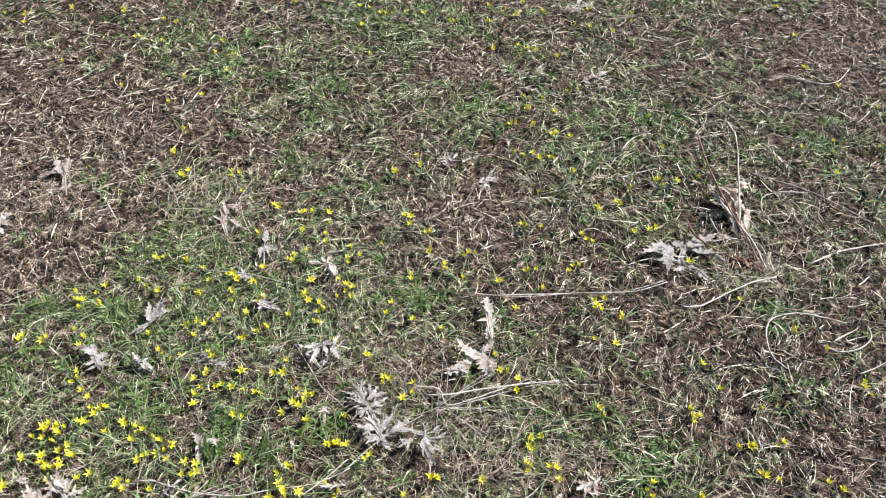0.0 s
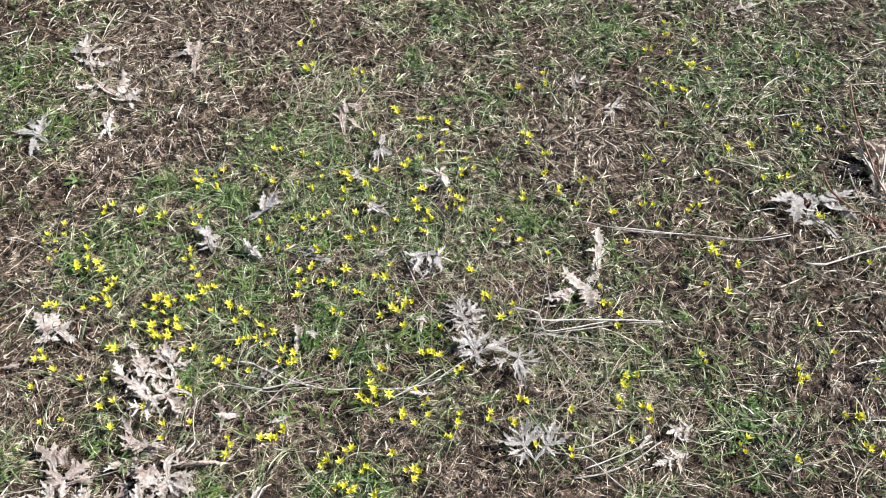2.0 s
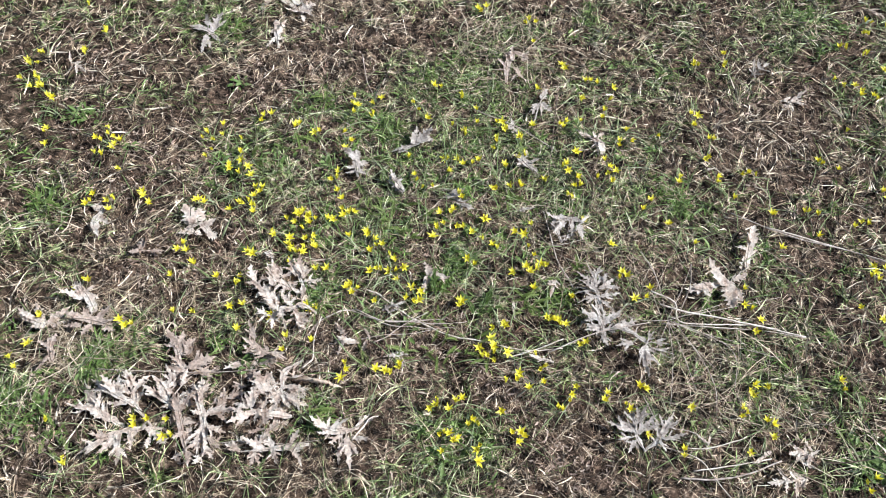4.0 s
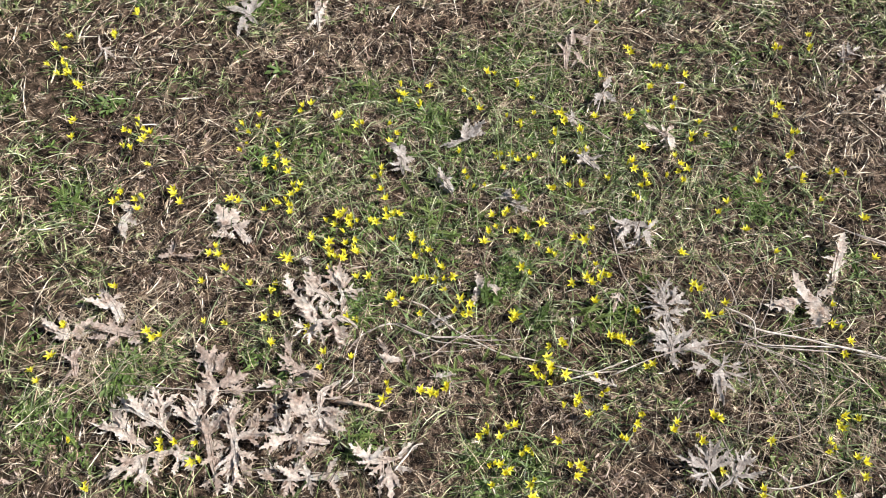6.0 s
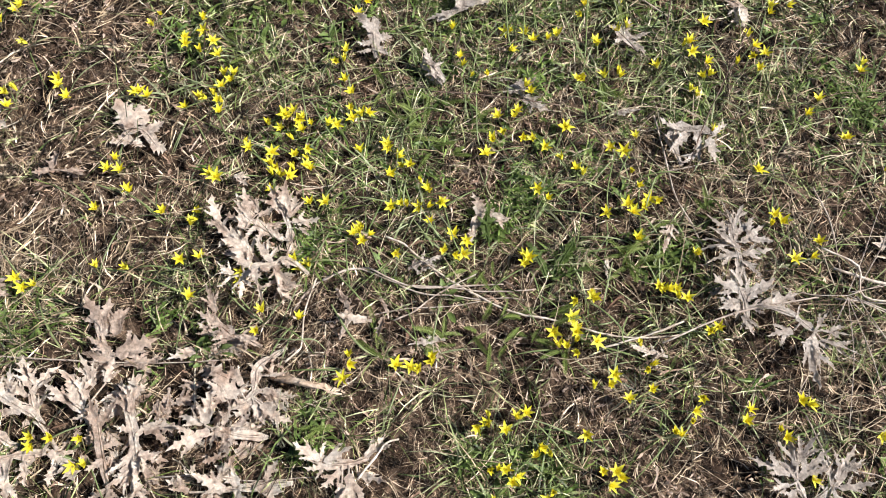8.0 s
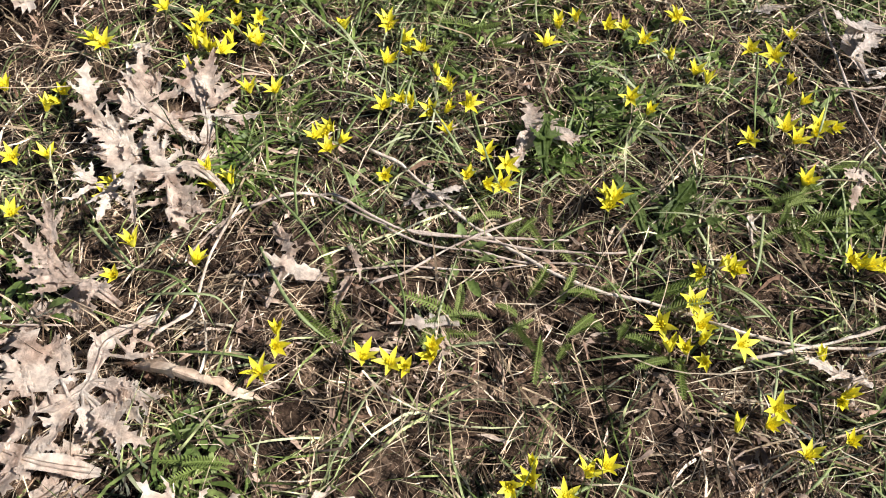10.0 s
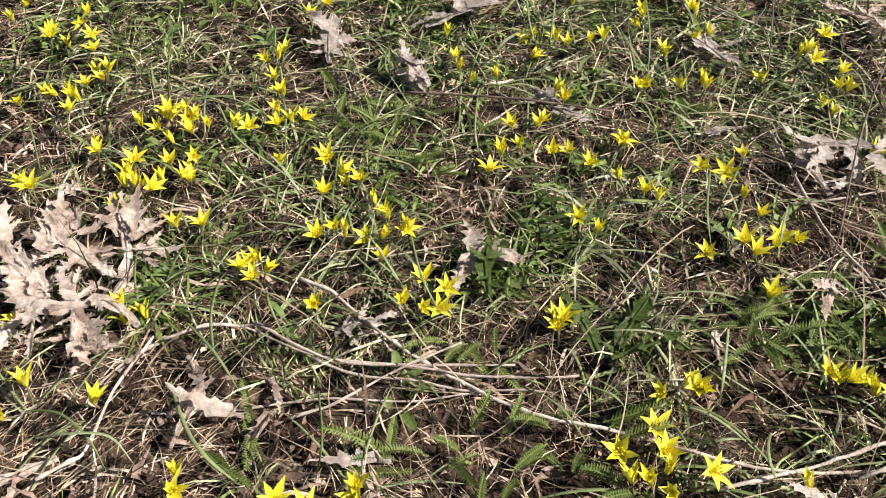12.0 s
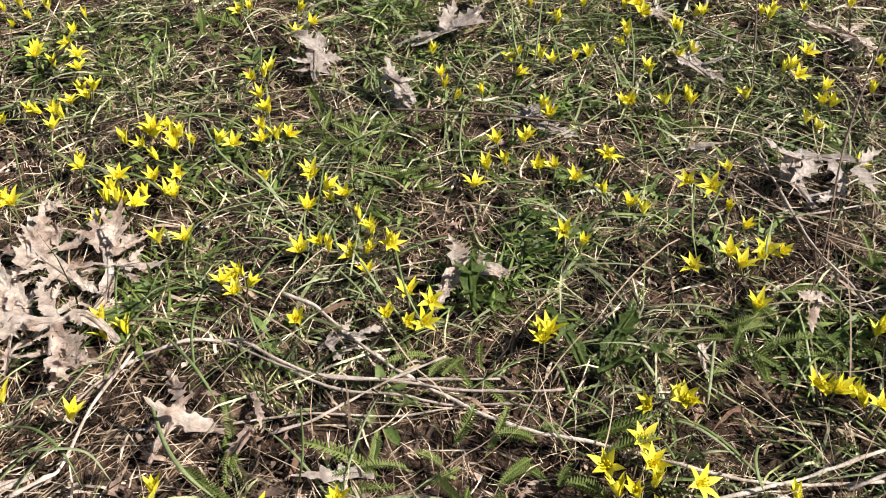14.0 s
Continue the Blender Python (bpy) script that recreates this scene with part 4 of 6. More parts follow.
plant = dead_plant("bone-white dead thistle leaves with narrow lobes on soil")
lobed_leaf(plant, DRY_LEAF, [(-0.364, -0.570), (-0.415, -0.548), (-0.432, -0.545), (-0.474, -0.543), (-0.506, -0.539)], [
    (-0.474, -0.543, -0.531, -0.538, 0.4),
    (-0.466, -0.543, -0.505, -0.522, 0.45),
    (-0.454, -0.545, -0.479, -0.507, 0.4),
    (-0.435, -0.549, -0.471, -0.562, 0.35)])
lobed_leaf(plant, DRY_LEAF, [(-0.395, -0.554), (-0.426, -0.539), (-0.452, -0.513)], [
    (-0.447, -0.518, -0.477, -0.489, 0.6),
    (-0.438, -0.524, -0.444, -0.475, 0.3),
    (-0.442, -0.529, -0.483, -0.519, 0.3),
    (-0.421, -0.537, -0.422, -0.507, 0.35)])
lobed_leaf(plant, DRY_LEAF, [(-0.409, -0.590), (-0.441, -0.589), (-0.490, -0.581), (-0.514, -0.591)], [
    (-0.492, -0.582, -0.531, -0.550, 0.55),
    (-0.483, -0.582, -0.499, -0.553, 0.4),
    (-0.493, -0.584, -0.541, -0.604, 0.35),
    (-0.441, -0.588, -0.497, -0.594, 0.45),
    (-0.461, -0.588, -0.483, -0.570, 0.4)])
lobed_leaf(plant, DRY_LEAF, [(-0.347, -0.563), (-0.373, -0.579), (-0.411, -0.602), (-0.433, -0.631), (-0.444, -0.670)], [
    (-0.411, -0.602, -0.399, -0.655, 0.4),
    (-0.393, -0.601, -0.370, -0.623, 0.5),
    (-0.425, -0.626, -0.460, -0.632, 0.4),
    (-0.417, -0.618, -0.420, -0.660, 0.4),
    (-0.404, -0.625, -0.379, -0.657, 0.5),
    (-0.435, -0.636, -0.460, -0.675, 0.35),
    (-0.383, -0.591, -0.394, -0.618, 0.5),
    (-0.376, -0.583, -0.379, -0.563, 0.5),
    (-0.350, -0.576, -0.315, -0.594, 0.6),
    (-0.355, -0.588, -0.350, -0.611, 0.6),
    (-0.372, -0.576, -0.339, -0.581, 0.5)])
lobed_leaf(plant, DRY_LEAF, [(-0.320, -0.531), (-0.363, -0.512), (-0.397, -0.512)], [
    (-0.389, -0.511, -0.423, -0.505, 0.5),
    (-0.378, -0.508, -0.405, -0.489, 0.5),
    (-0.368, -0.507, -0.411, -0.477, 0.5),
    (-0.367, -0.499, -0.397, -0.471, 0.4),
    (-0.371, -0.478, -0.402, -0.446, 0.35),
    (-0.359, -0.467, -0.370, -0.438, 0.5),
    (-0.352, -0.510, -0.366, -0.531, 0.5)])

plant = dead_plant("torn tan thistle leaves lying inside a pale rosette")
lobed_leaf(plant, TAN_LEAF, [(-0.279, -0.582), (-0.315, -0.539), (-0.342, -0.511)], [
    (-0.335, -0.520, -0.360, -0.496, 0.7),
    (-0.332, -0.519, -0.325, -0.481, 0.5),
    (-0.312, -0.538, -0.339, -0.530, 0.6),
    (-0.311, -0.539, -0.295, -0.523, 0.5),
    (-0.300, -0.554, -0.312, -0.575, 0.6),
    (-0.292, -0.564, -0.278, -0.545, 0.5),
    (-0.279, -0.582, -0.291, -0.608, 0.5),
    (-0.277, -0.581, -0.255, -0.604, 0.5)])

plant = dead_plant("crowded bone-white dead thistle leaves with curled lobes")
lobed_leaf(plant, DRY_LEAF, [(-0.246, -0.577), (-0.267, -0.529), (-0.300, -0.495), (-0.334, -0.458)], [
    (-0.305, -0.490, -0.343, -0.458, 0.35),
    (-0.304, -0.487, -0.331, -0.442, 0.3),
    (-0.287, -0.505, -0.312, -0.512, 0.45),
    (-0.280, -0.510, -0.276, -0.485, 0.4),
    (-0.273, -0.516, -0.265, -0.578, 0.4),
    (-0.258, -0.544, -0.275, -0.578, 0.4),
    (-0.264, -0.527, -0.227, -0.523, 0.45),
    (-0.277, -0.498, -0.233, -0.470, 0.4),
    (-0.251, -0.560, -0.221, -0.576, 0.5),
    (-0.247, -0.573, -0.249, -0.601, 0.5)])
lobed_leaf(plant, DRY_LEAF, [(-0.126, -0.433), (-0.158, -0.450), (-0.196, -0.458)], [
    (-0.204, -0.458, -0.225, -0.411, 0.5),
    (-0.206, -0.458, -0.243, -0.460, 0.4),
    (-0.194, -0.461, -0.229, -0.504, 0.35),
    (-0.186, -0.452, -0.182, -0.482, 0.4),
    (-0.175, -0.453, -0.153, -0.479, 0.5),
    (-0.167, -0.449, -0.153, -0.421, 0.5),
    (-0.185, -0.448, -0.186, -0.421, 0.4)])
lobed_leaf(plant, DRY_LEAF, [(-0.066, -0.471), (-0.113, -0.497), (-0.157, -0.528)], [
    (-0.154, -0.511, -0.149, -0.475, 0.45),
    (-0.128, -0.503, -0.168, -0.493, 0.5),
    (-0.140, -0.518, -0.186, -0.521, 0.45),
    (-0.111, -0.498, -0.071, -0.485, 0.45),
    (-0.153, -0.528, -0.150, -0.559, 0.45),
    (-0.181, -0.540, -0.215, -0.537, 0.45),
    (-0.100, -0.484, -0.102, -0.455, 0.45),
    (-0.127, -0.509, -0.103, -0.535, 0.45),
    (-0.096, -0.492, -0.062, -0.509, 0.4)])

plant = dead_plant("narrow-lobed pale dead thistle leaf on dark litter")
lobed_leaf(plant, DRY_LEAF, [(0.008, -0.399), (-0.011, -0.418), (-0.035, -0.430), (-0.070, -0.433)], [
    (-0.046, -0.430, -0.087, -0.430, 0.45),
    (-0.046, -0.429, -0.056, -0.409, 0.4),
    (-0.040, -0.430, -0.018, -0.400, 0.35),
    (-0.033, -0.432, -0.057, -0.453, 0.35),
    (-0.016, -0.430, -0.026, -0.465, 0.4),
    (-0.005, -0.430, 0.036, -0.479, 0.35),
    (-0.007, -0.444, 0.007, -0.482, 0.35),
    (0.003, -0.422, 0.044, -0.425, 0.35),
    (0.003, -0.400, 0.019, -0.356, 0.35)])

plant = dead_plant("grey dead thistle rosette with fine pointed lobes among grass")
lobed_leaf(plant, GREY_LEAF, [(0.388, 0.049), (0.361, 0.086), (0.345, 0.108), (0.325, 0.146)], [
    (0.347, 0.101, 0.309, 0.115, 0.4),
    (0.345, 0.108, 0.296, 0.074, 0.35),
    (0.338, 0.117, 0.300, 0.130, 0.4),
    (0.333, 0.131, 0.307, 0.165, 0.4),
    (0.335, 0.133, 0.336, 0.173, 0.35),
    (0.345, 0.119, 0.355, 0.153, 0.4),
    (0.353, 0.110, 0.381, 0.156, 0.4),
    (0.362, 0.095, 0.397, 0.120, 0.45),
    (0.358, 0.093, 0.319, 0.069, 0.35),
    (0.365, 0.086, 0.394, 0.078, 0.5),
    (0.355, 0.103, 0.333, 0.096, 0.4)], wide=0.74)
lobed_leaf(plant, GREY_LEAF, [(0.402, 0.003), (0.387, 0.025), (0.371, 0.041)], [
    (0.383, 0.037, 0.330, 0.036, 0.5),
    (0.383, 0.028, 0.407, 0.071, 0.55),
    (0.381, 0.022, 0.354, 0.015, 0.5),
    (0.393, 0.011, 0.412, -0.019, 0.55),
    (0.389, 0.019, 0.359, -0.002, 0.5),
    (0.394, 0.021, 0.421, 0.041, 0.45),
    (0.412, 0.030, 0.452, 0.073, 0.55),
    (0.374, 0.043, 0.347, 0.069, 0.45),
    (0.390, 0.026, 0.398, 0.049, 0.5)], wide=0.74)
lobed_leaf(plant, GREY_LEAF, [(0.396, 0.024), (0.421, 0.031), (0.456, 0.033), (0.488, 0.024)], [
    (0.461, 0.013, 0.427, -0.013, 0.5),
    (0.460, 0.027, 0.459, 0.050, 0.35),
    (0.488, 0.024, 0.493, 0.055, 0.25),
    (0.487, 0.022, 0.517, -0.022, 0.3),
    (0.485, 0.013, 0.478, -0.014, 0.45),
    (0.483, 0.008, 0.510, -0.053, 0.35),
    (0.500, 0.017, 0.555, 0.012, 0.25),
    (0.495, 0.029, 0.530, 0.042, 0.22)], wide=0.74)

plant = dead_plant("greyish rosette of dead thistle leaves with open lobes")
lobed_leaf(plant, GREY_LEAF, [(0.554, -0.204), (0.528, -0.181), (0.510, -0.144)], [
    (0.519, -0.164, 0.499, -0.126, 0.5),
    (0.520, -0.157, 0.528, -0.117, 0.4),
    (0.519, -0.174, 0.465, -0.186, 0.4),
    (0.519, -0.191, 0.495, -0.210, 0.5),
    (0.523, -0.179, 0.496, -0.151, 0.4),
    (0.529, -0.178, 0.549, -0.127, 0.4),
    (0.527, -0.193, 0.524, -0.223, 0.6)], wide=0.74)
lobed_leaf(plant, GREY_LEAF, [(0.553, -0.201), (0.573, -0.164), (0.581, -0.134)], [
    (0.569, -0.166, 0.554, -0.121, 0.45),
    (0.573, -0.156, 0.584, -0.106, 0.4),
    (0.581, -0.165, 0.617, -0.141, 0.4),
    (0.568, -0.173, 0.548, -0.163, 0.45),
    (0.575, -0.170, 0.591, -0.192, 0.45),
    (0.579, -0.139, 0.601, -0.121, 0.4)], wide=0.74)

plant = dead_plant("bleached dead thistle leaves tangled in dry straw")
lobed_leaf(plant, DRY_LEAF, [(-0.833, 0.716), (-0.891, 0.805), (-0.924, 0.878)], [
    (-0.897, 0.809, -0.930, 0.904, 0.5),
    (-0.881, 0.802, -0.842, 0.866, 0.4),
    (-0.870, 0.797, -0.810, 0.820, 0.35),
    (-0.881, 0.795, -0.934, 0.789, 0.4),
    (-0.877, 0.756, -0.931, 0.790, 0.4),
    (-0.875, 0.752, -0.797, 0.771, 0.3),
    (-0.810, 0.760, -0.799, 0.807, 0.4),
    (-0.880, 0.821, -0.856, 0.846, 0.4)], 0.024, 1.0, 1.3, False)
lobed_leaf(plant, DRY_LEAF, [(-0.686, 0.630), (-0.765, 0.659), (-0.823, 0.694)], [
    (-0.698, 0.639, -0.679, 0.692, 0.4),
    (-0.695, 0.632, -0.653, 0.638, 0.4),
    (-0.681, 0.626, -0.666, 0.602, 0.5),
    (-0.698, 0.627, -0.736, 0.622, 0.35),
    (-0.722, 0.657, -0.750, 0.749, 0.3),
    (-0.790, 0.677, -0.764, 0.696, 0.5),
    (-0.793, 0.647, -0.805, 0.601, 0.4),
    (-0.807, 0.660, -0.840, 0.640, 0.4),
    (-0.785, 0.666, -0.788, 0.629, 0.4)], 0.024, 1.0, 1.3, False)
lobed_leaf(plant, DRY_LEAF, [(-0.679, 0.483), (-0.713, 0.542), (-0.734, 0.571)], [
    (-0.709, 0.531, -0.750, 0.533, 0.35),
    (-0.701, 0.522, -0.708, 0.566, 0.35),
    (-0.703, 0.510, -0.708, 0.476, 0.35),
    (-0.688, 0.503, -0.682, 0.526, 0.35)], 0.024, 1.0, 1.3, False)

plant = dead_plant("small tan dead thistle leaf on bare soil")
lobed_leaf(plant, TAN_LEAF, [(-0.546, 0.762), (-0.572, 0.832), (-0.603, 0.891)], [
    (-0.577, 0.844, -0.628, 0.911, 0.4),
    (-0.569, 0.846, -0.574, 0.898, 0.4),
    (-0.589, 0.854, -0.651, 0.834, 0.2),
    (-0.559, 0.797, -0.570, 0.781, 0.4),
    (-0.547, 0.787, -0.543, 0.813, 0.35)], 0.024, 1.0, 1.3, False)

plant = dead_plant("grey torn thistle leaves beside a grass tuft")
lobed_leaf(plant, GREY_LEAF, [(-0.832, 0.436), (-0.882, 0.456), (-0.925, 0.446)], [
    (-0.868, 0.460, -0.883, 0.524, 0.4),
    (-0.887, 0.466, -0.915, 0.505, 0.35),
    (-0.899, 0.442, -0.939, 0.449, 0.35),
    (-0.879, 0.435, -0.842, 0.407, 0.35),
    (-0.869, 0.431, -0.862, 0.385, 0.35),
    (-0.863, 0.483, -0.852, 0.509, 0.35)], 0.024, 1.0, 1.3, False)

plant = dead_plant("ring-shaped tan remains of a thistle leaf in matted straw")
lobed_leaf(plant, TAN_LEAF, [(-0.071, 0.638), (-0.098, 0.713), (-0.092, 0.750), (-0.047, 0.737)], [
    (-0.093, 0.690, -0.129, 0.705, 0.3),
    (-0.090, 0.680, -0.125, 0.660, 0.25),
    (-0.083, 0.716, -0.105, 0.758, 0.3),
    (-0.070, 0.696, -0.029, 0.660, 0.3),
    (-0.060, 0.722, -0.053, 0.759, 0.35),
    (-0.057, 0.676, -0.065, 0.644, 0.3)], 0.024, 1.0, 1.3, False)

plant = dead_plant("pale grey dead leaf standing in grass")
lobed_leaf(plant, GREY_LEAF, [(0.045, 0.535), (0.037, 0.597), (0.042, 0.632)], [
    (0.035, 0.592, 0.029, 0.552, 0.5),
    (0.040, 0.598, 0.071, 0.573, 0.4),
    (0.033, 0.614, 0.042, 0.643, 0.6)], 0.024, 1.0, 1.3, False)

plant = dead_plant("small grey dead thistle leaf among flowers")
lobed_leaf(plant, GREY_LEAF, [(0.033, 0.470), (0.014, 0.486), (-0.002, 0.499)], [
    (0.004, 0.494, -0.014, 0.475, 0.6),
    (0.005, 0.496, -0.015, 0.510, 0.5),
    (0.013, 0.490, 0.005, 0.473, 0.5)], 0.024, 1.0, 1.3, False)

plant = dead_plant("white curled dead thistle leaf in grass")
lobed_leaf(plant, DRY_LEAF, [(0.238, 0.507), (0.223, 0.545), (0.184, 0.550), (0.162, 0.545)], [
    (0.191, 0.552, 0.160, 0.551, 0.4),
    (0.213, 0.557, 0.218, 0.575, 0.5),
    (0.223, 0.545, 0.239, 0.497, 0.4),
    (0.207, 0.551, 0.195, 0.570, 0.5),
    (0.231, 0.526, 0.216, 0.502, 0.3)], 0.024, 1.0, 1.3, False)

plant = dead_plant("grey cluster of curled dead leaves among flowers")
lobed_leaf(plant, GREY_LEAF, [(0.098, 0.385), (0.065, 0.397), (0.042, 0.402)], [
    (0.057, 0.399, 0.033, 0.405, 0.5),
    (0.063, 0.405, 0.066, 0.427, 0.5),
    (0.079, 0.400, 0.105, 0.416, 0.4),
    (0.084, 0.394, 0.109, 0.388, 0.4),
    (0.066, 0.393, 0.056, 0.372, 0.5)], 0.024, 1.0, 1.3, False)

plant = dead_plant("curled grey dead thistle leaves under dry stalks")
lobed_leaf(plant, GREY_LEAF, [(1.150, 0.606), (1.152, 0.680), (1.171, 0.704)], [
    (1.160, 0.685, 1.079, 0.631, 0.4),
    (1.163, 0.681, 1.144, 0.587, 0.45),
    (1.177, 0.694, 1.219, 0.681, 0.45)], 0.024, 1.0, 1.3, False)
lobed_leaf(plant, GREY_LEAF, [(1.234, 0.603), (1.198, 0.623), (1.214, 0.678), (1.291, 0.721)], [
    (1.223, 0.686, 1.313, 0.738, 0.35),
    (1.237, 0.675, 1.333, 0.671, 0.45),
    (1.203, 0.634, 1.234, 0.595, 0.4),
    (1.205, 0.614, 1.171, 0.595, 0.4),
    (1.268, 0.675, 1.319, 0.648, 0.4),
    (1.241, 0.604, 1.269, 0.568, 0.5)], 0.024, 1.0, 1.3, False)

plant = dead_plant("broad pale dead thistle leaf propped on dry stems")
lobed_leaf(plant, DRY_LEAF, [(0.651, 0.222), (0.626, 0.266), (0.587, 0.235), (0.548, 0.207)], [
    (0.620, 0.266, 0.577, 0.286, 0.35),
    (0.608, 0.244, 0.557, 0.282, 0.3),
    (0.624, 0.278, 0.654, 0.298, 0.5),
    (0.631, 0.268, 0.611, 0.229, 0.5),
    (0.597, 0.239, 0.555, 0.229, 0.4),
    (0.588, 0.228, 0.536, 0.199, 0.45),
    (0.628, 0.253, 0.638, 0.190, 0.5),
    (0.639, 0.257, 0.658, 0.225, 0.45),
    (0.569, 0.213, 0.588, 0.201, 0.5)], 0.024, 1.0, 1.3, False)

plant = dead_plant("single upright pale dead thistle leaf")
lobed_leaf(plant, DRY_LEAF, [(0.651, 0.325), (0.644, 0.372), (0.638, 0.421)], [
    (0.643, 0.394, 0.637, 0.437, 0.6),
    (0.644, 0.387, 0.652, 0.413, 0.5),
    (0.642, 0.375, 0.613, 0.373, 0.45),
    (0.648, 0.367, 0.661, 0.383, 0.5),
    (0.645, 0.359, 0.642, 0.320, 0.6)], 0.024, 1.0, 1.3, False)

plant = dead_plant("grey curled ring of dead thistle leaves")
lobed_leaf(plant, GREY_LEAF, [(0.234, 0.206), (0.206, 0.238), (0.210, 0.266), (0.263, 0.270)], [
    (0.211, 0.262, 0.176, 0.254, 0.35),
    (0.223, 0.263, 0.207, 0.216, 0.3),
    (0.234, 0.265, 0.253, 0.222, 0.3),
    (0.254, 0.259, 0.277, 0.225, 0.45),
    (0.214, 0.234, 0.188, 0.237, 0.35),
    (0.250, 0.235, 0.232, 0.212, 0.35),
    (0.258, 0.268, 0.268, 0.295, 0.35)], 0.024, 1.0, 1.3, False)

plant = dead_plant("bleached dead leaves on a dry straw bundle")
lobed_leaf(plant, DRY_LEAF, [(-0.620, -0.401), (-0.655, -0.377), (-0.688, -0.366)], [
    (-0.668, -0.377, -0.705, -0.360, 0.5),
    (-0.655, -0.377, -0.635, -0.369, 0.5),
    (-0.661, -0.387, -0.707, -0.394, 0.4),
    (-0.643, -0.385, -0.626, -0.411, 0.5),
    (-0.662, -0.368, -0.650, -0.356, 0.5)], 0.024, 1.0, 1.3, False)
lobed_leaf(plant, DRY_LEAF, [(-0.672, -0.461), (-0.714, -0.473), (-0.758, -0.474)], [
    (-0.720, -0.472, -0.759, -0.472, 0.35),
    (-0.704, -0.469, -0.746, -0.437, 0.35),
    (-0.691, -0.469, -0.689, -0.416, 0.35),
    (-0.692, -0.476, -0.721, -0.489, 0.35),
    (-0.678, -0.470, -0.673, -0.443, 0.35)], 0.024, 1.0, 1.3, False)

plant = dead_plant("matted tan dead leaves in a dry straw bundle")
lobed_leaf(plant, TAN_LEAF, [(-0.567, -0.415), (-0.612, -0.422), (-0.650, -0.439)], [
    (-0.631, -0.430, -0.666, -0.434, 0.4),
    (-0.616, -0.424, -0.644, -0.411, 0.5),
    (-0.602, -0.418, -0.597, -0.375, 0.4),
    (-0.589, -0.418, -0.566, -0.402, 0.4),
    (-0.605, -0.432, -0.610, -0.461, 0.5),
    (-0.583, -0.428, -0.552, -0.423, 0.5),
    (-0.621, -0.445, -0.653, -0.455, 0.4)], 0.024, 1.0, 1.3, False)
lobed_leaf(plant, TAN_LEAF, [(-0.629, -0.538), (-0.650, -0.512), (-0.660, -0.486)], [
    (-0.650, -0.512, -0.674, -0.511, 0.4),
    (-0.653, -0.501, -0.659, -0.480, 0.4),
    (-0.643, -0.515, -0.631, -0.522, 0.4),
    (-0.643, -0.527, -0.638, -0.568, 0.2)], 0.024, 1.0, 1.3, False)

plant = dead_plant("pale dead thistle leaf curled on green grass")
lobed_leaf(plant, DRY_LEAF, [(-0.772, -0.158), (-0.765, -0.207), (-0.741, -0.232)], [
    (-0.783, -0.171, -0.802, -0.164, 0.8),
    (-0.762, -0.205, -0.764, -0.228, 0.5),
    (-0.766, -0.192, -0.736, -0.197, 0.4),
    (-0.747, -0.228, -0.728, -0.240, 0.5),
    (-0.785, -0.179, -0.790, -0.151, 0.7)], 0.024, 1.0, 1.3, False)

plant = dead_plant("crumpled pale round dead leaf on bare soil")
lobed_leaf(plant, DRY_LEAF, [(-0.575, -0.130), (-0.551, -0.105), (-0.508, -0.122)], [
    (-0.556, -0.107, -0.601, -0.087, 0.8),
    (-0.549, -0.097, -0.575, -0.075, 0.8),
    (-0.537, -0.106, -0.526, -0.083, 0.9),
    (-0.551, -0.127, -0.579, -0.145, 0.6),
    (-0.522, -0.121, -0.496, -0.120, 0.7),
    (-0.546, -0.124, -0.531, -0.138, 0.9),
    (-0.572, -0.114, -0.591, -0.108, 0.9)], 0.024, 1.0, 1.3, False)

plant = dead_plant("tan dead leaf scrap on brown litter")
lobed_leaf(plant, TAN_LEAF, [(-0.584, -0.212), (-0.614, -0.225), (-0.631, -0.240)], [
    (-0.619, -0.228, -0.640, -0.195, 0.5),
    (-0.604, -0.221, -0.587, -0.207, 0.5),
    (-0.623, -0.232, -0.641, -0.248, 0.5)], 0.024, 1.0, 1.3, False)

plant = dead_plant("pale grey toothed thistle leaf lying on litter")
lobed_leaf(plant, GREY_LEAF, [(-0.286, 0.181), (-0.307, 0.213), (-0.320, 0.240)], [
    (-0.307, 0.213, -0.344, 0.236, 0.5),
    (-0.306, 0.216, -0.322, 0.252, 0.5),
    (-0.301, 0.207, -0.285, 0.229, 0.55),
    (-0.301, 0.199, -0.320, 0.181, 0.45),
    (-0.292, 0.195, -0.264, 0.196, 0.45),
    (-0.299, 0.187, -0.311, 0.169, 0.5)], 0.024, 1.0, 1.3, False)

plant = dead_plant("pale grey folded dead leaf standing in grass")
lobed_leaf(plant, GREY_LEAF, [(-0.229, 0.292), (-0.199, 0.331), (-0.182, 0.373)], [
    (-0.201, 0.321, -0.217, 0.368, 0.4),
    (-0.195, 0.332, -0.177, 0.379, 0.6),
    (-0.190, 0.332, -0.166, 0.359, 0.5),
    (-0.210, 0.309, -0.242, 0.285, 0.3)], 0.024, 1.0, 1.3, False)

plant = dead_plant("grey pointed dead leaf scrap in grass")
lobed_leaf(plant, GREY_LEAF, [(-0.162, 0.181), (-0.187, 0.194), (-0.212, 0.207)], [
    (-0.189, 0.194, -0.214, 0.209, 0.45),
    (-0.187, 0.194, -0.175, 0.207, 0.4),
    (-0.178, 0.190, -0.159, 0.179, 0.5),
    (-0.184, 0.187, -0.192, 0.174, 0.45)], 0.024, 1.0, 1.3, False)

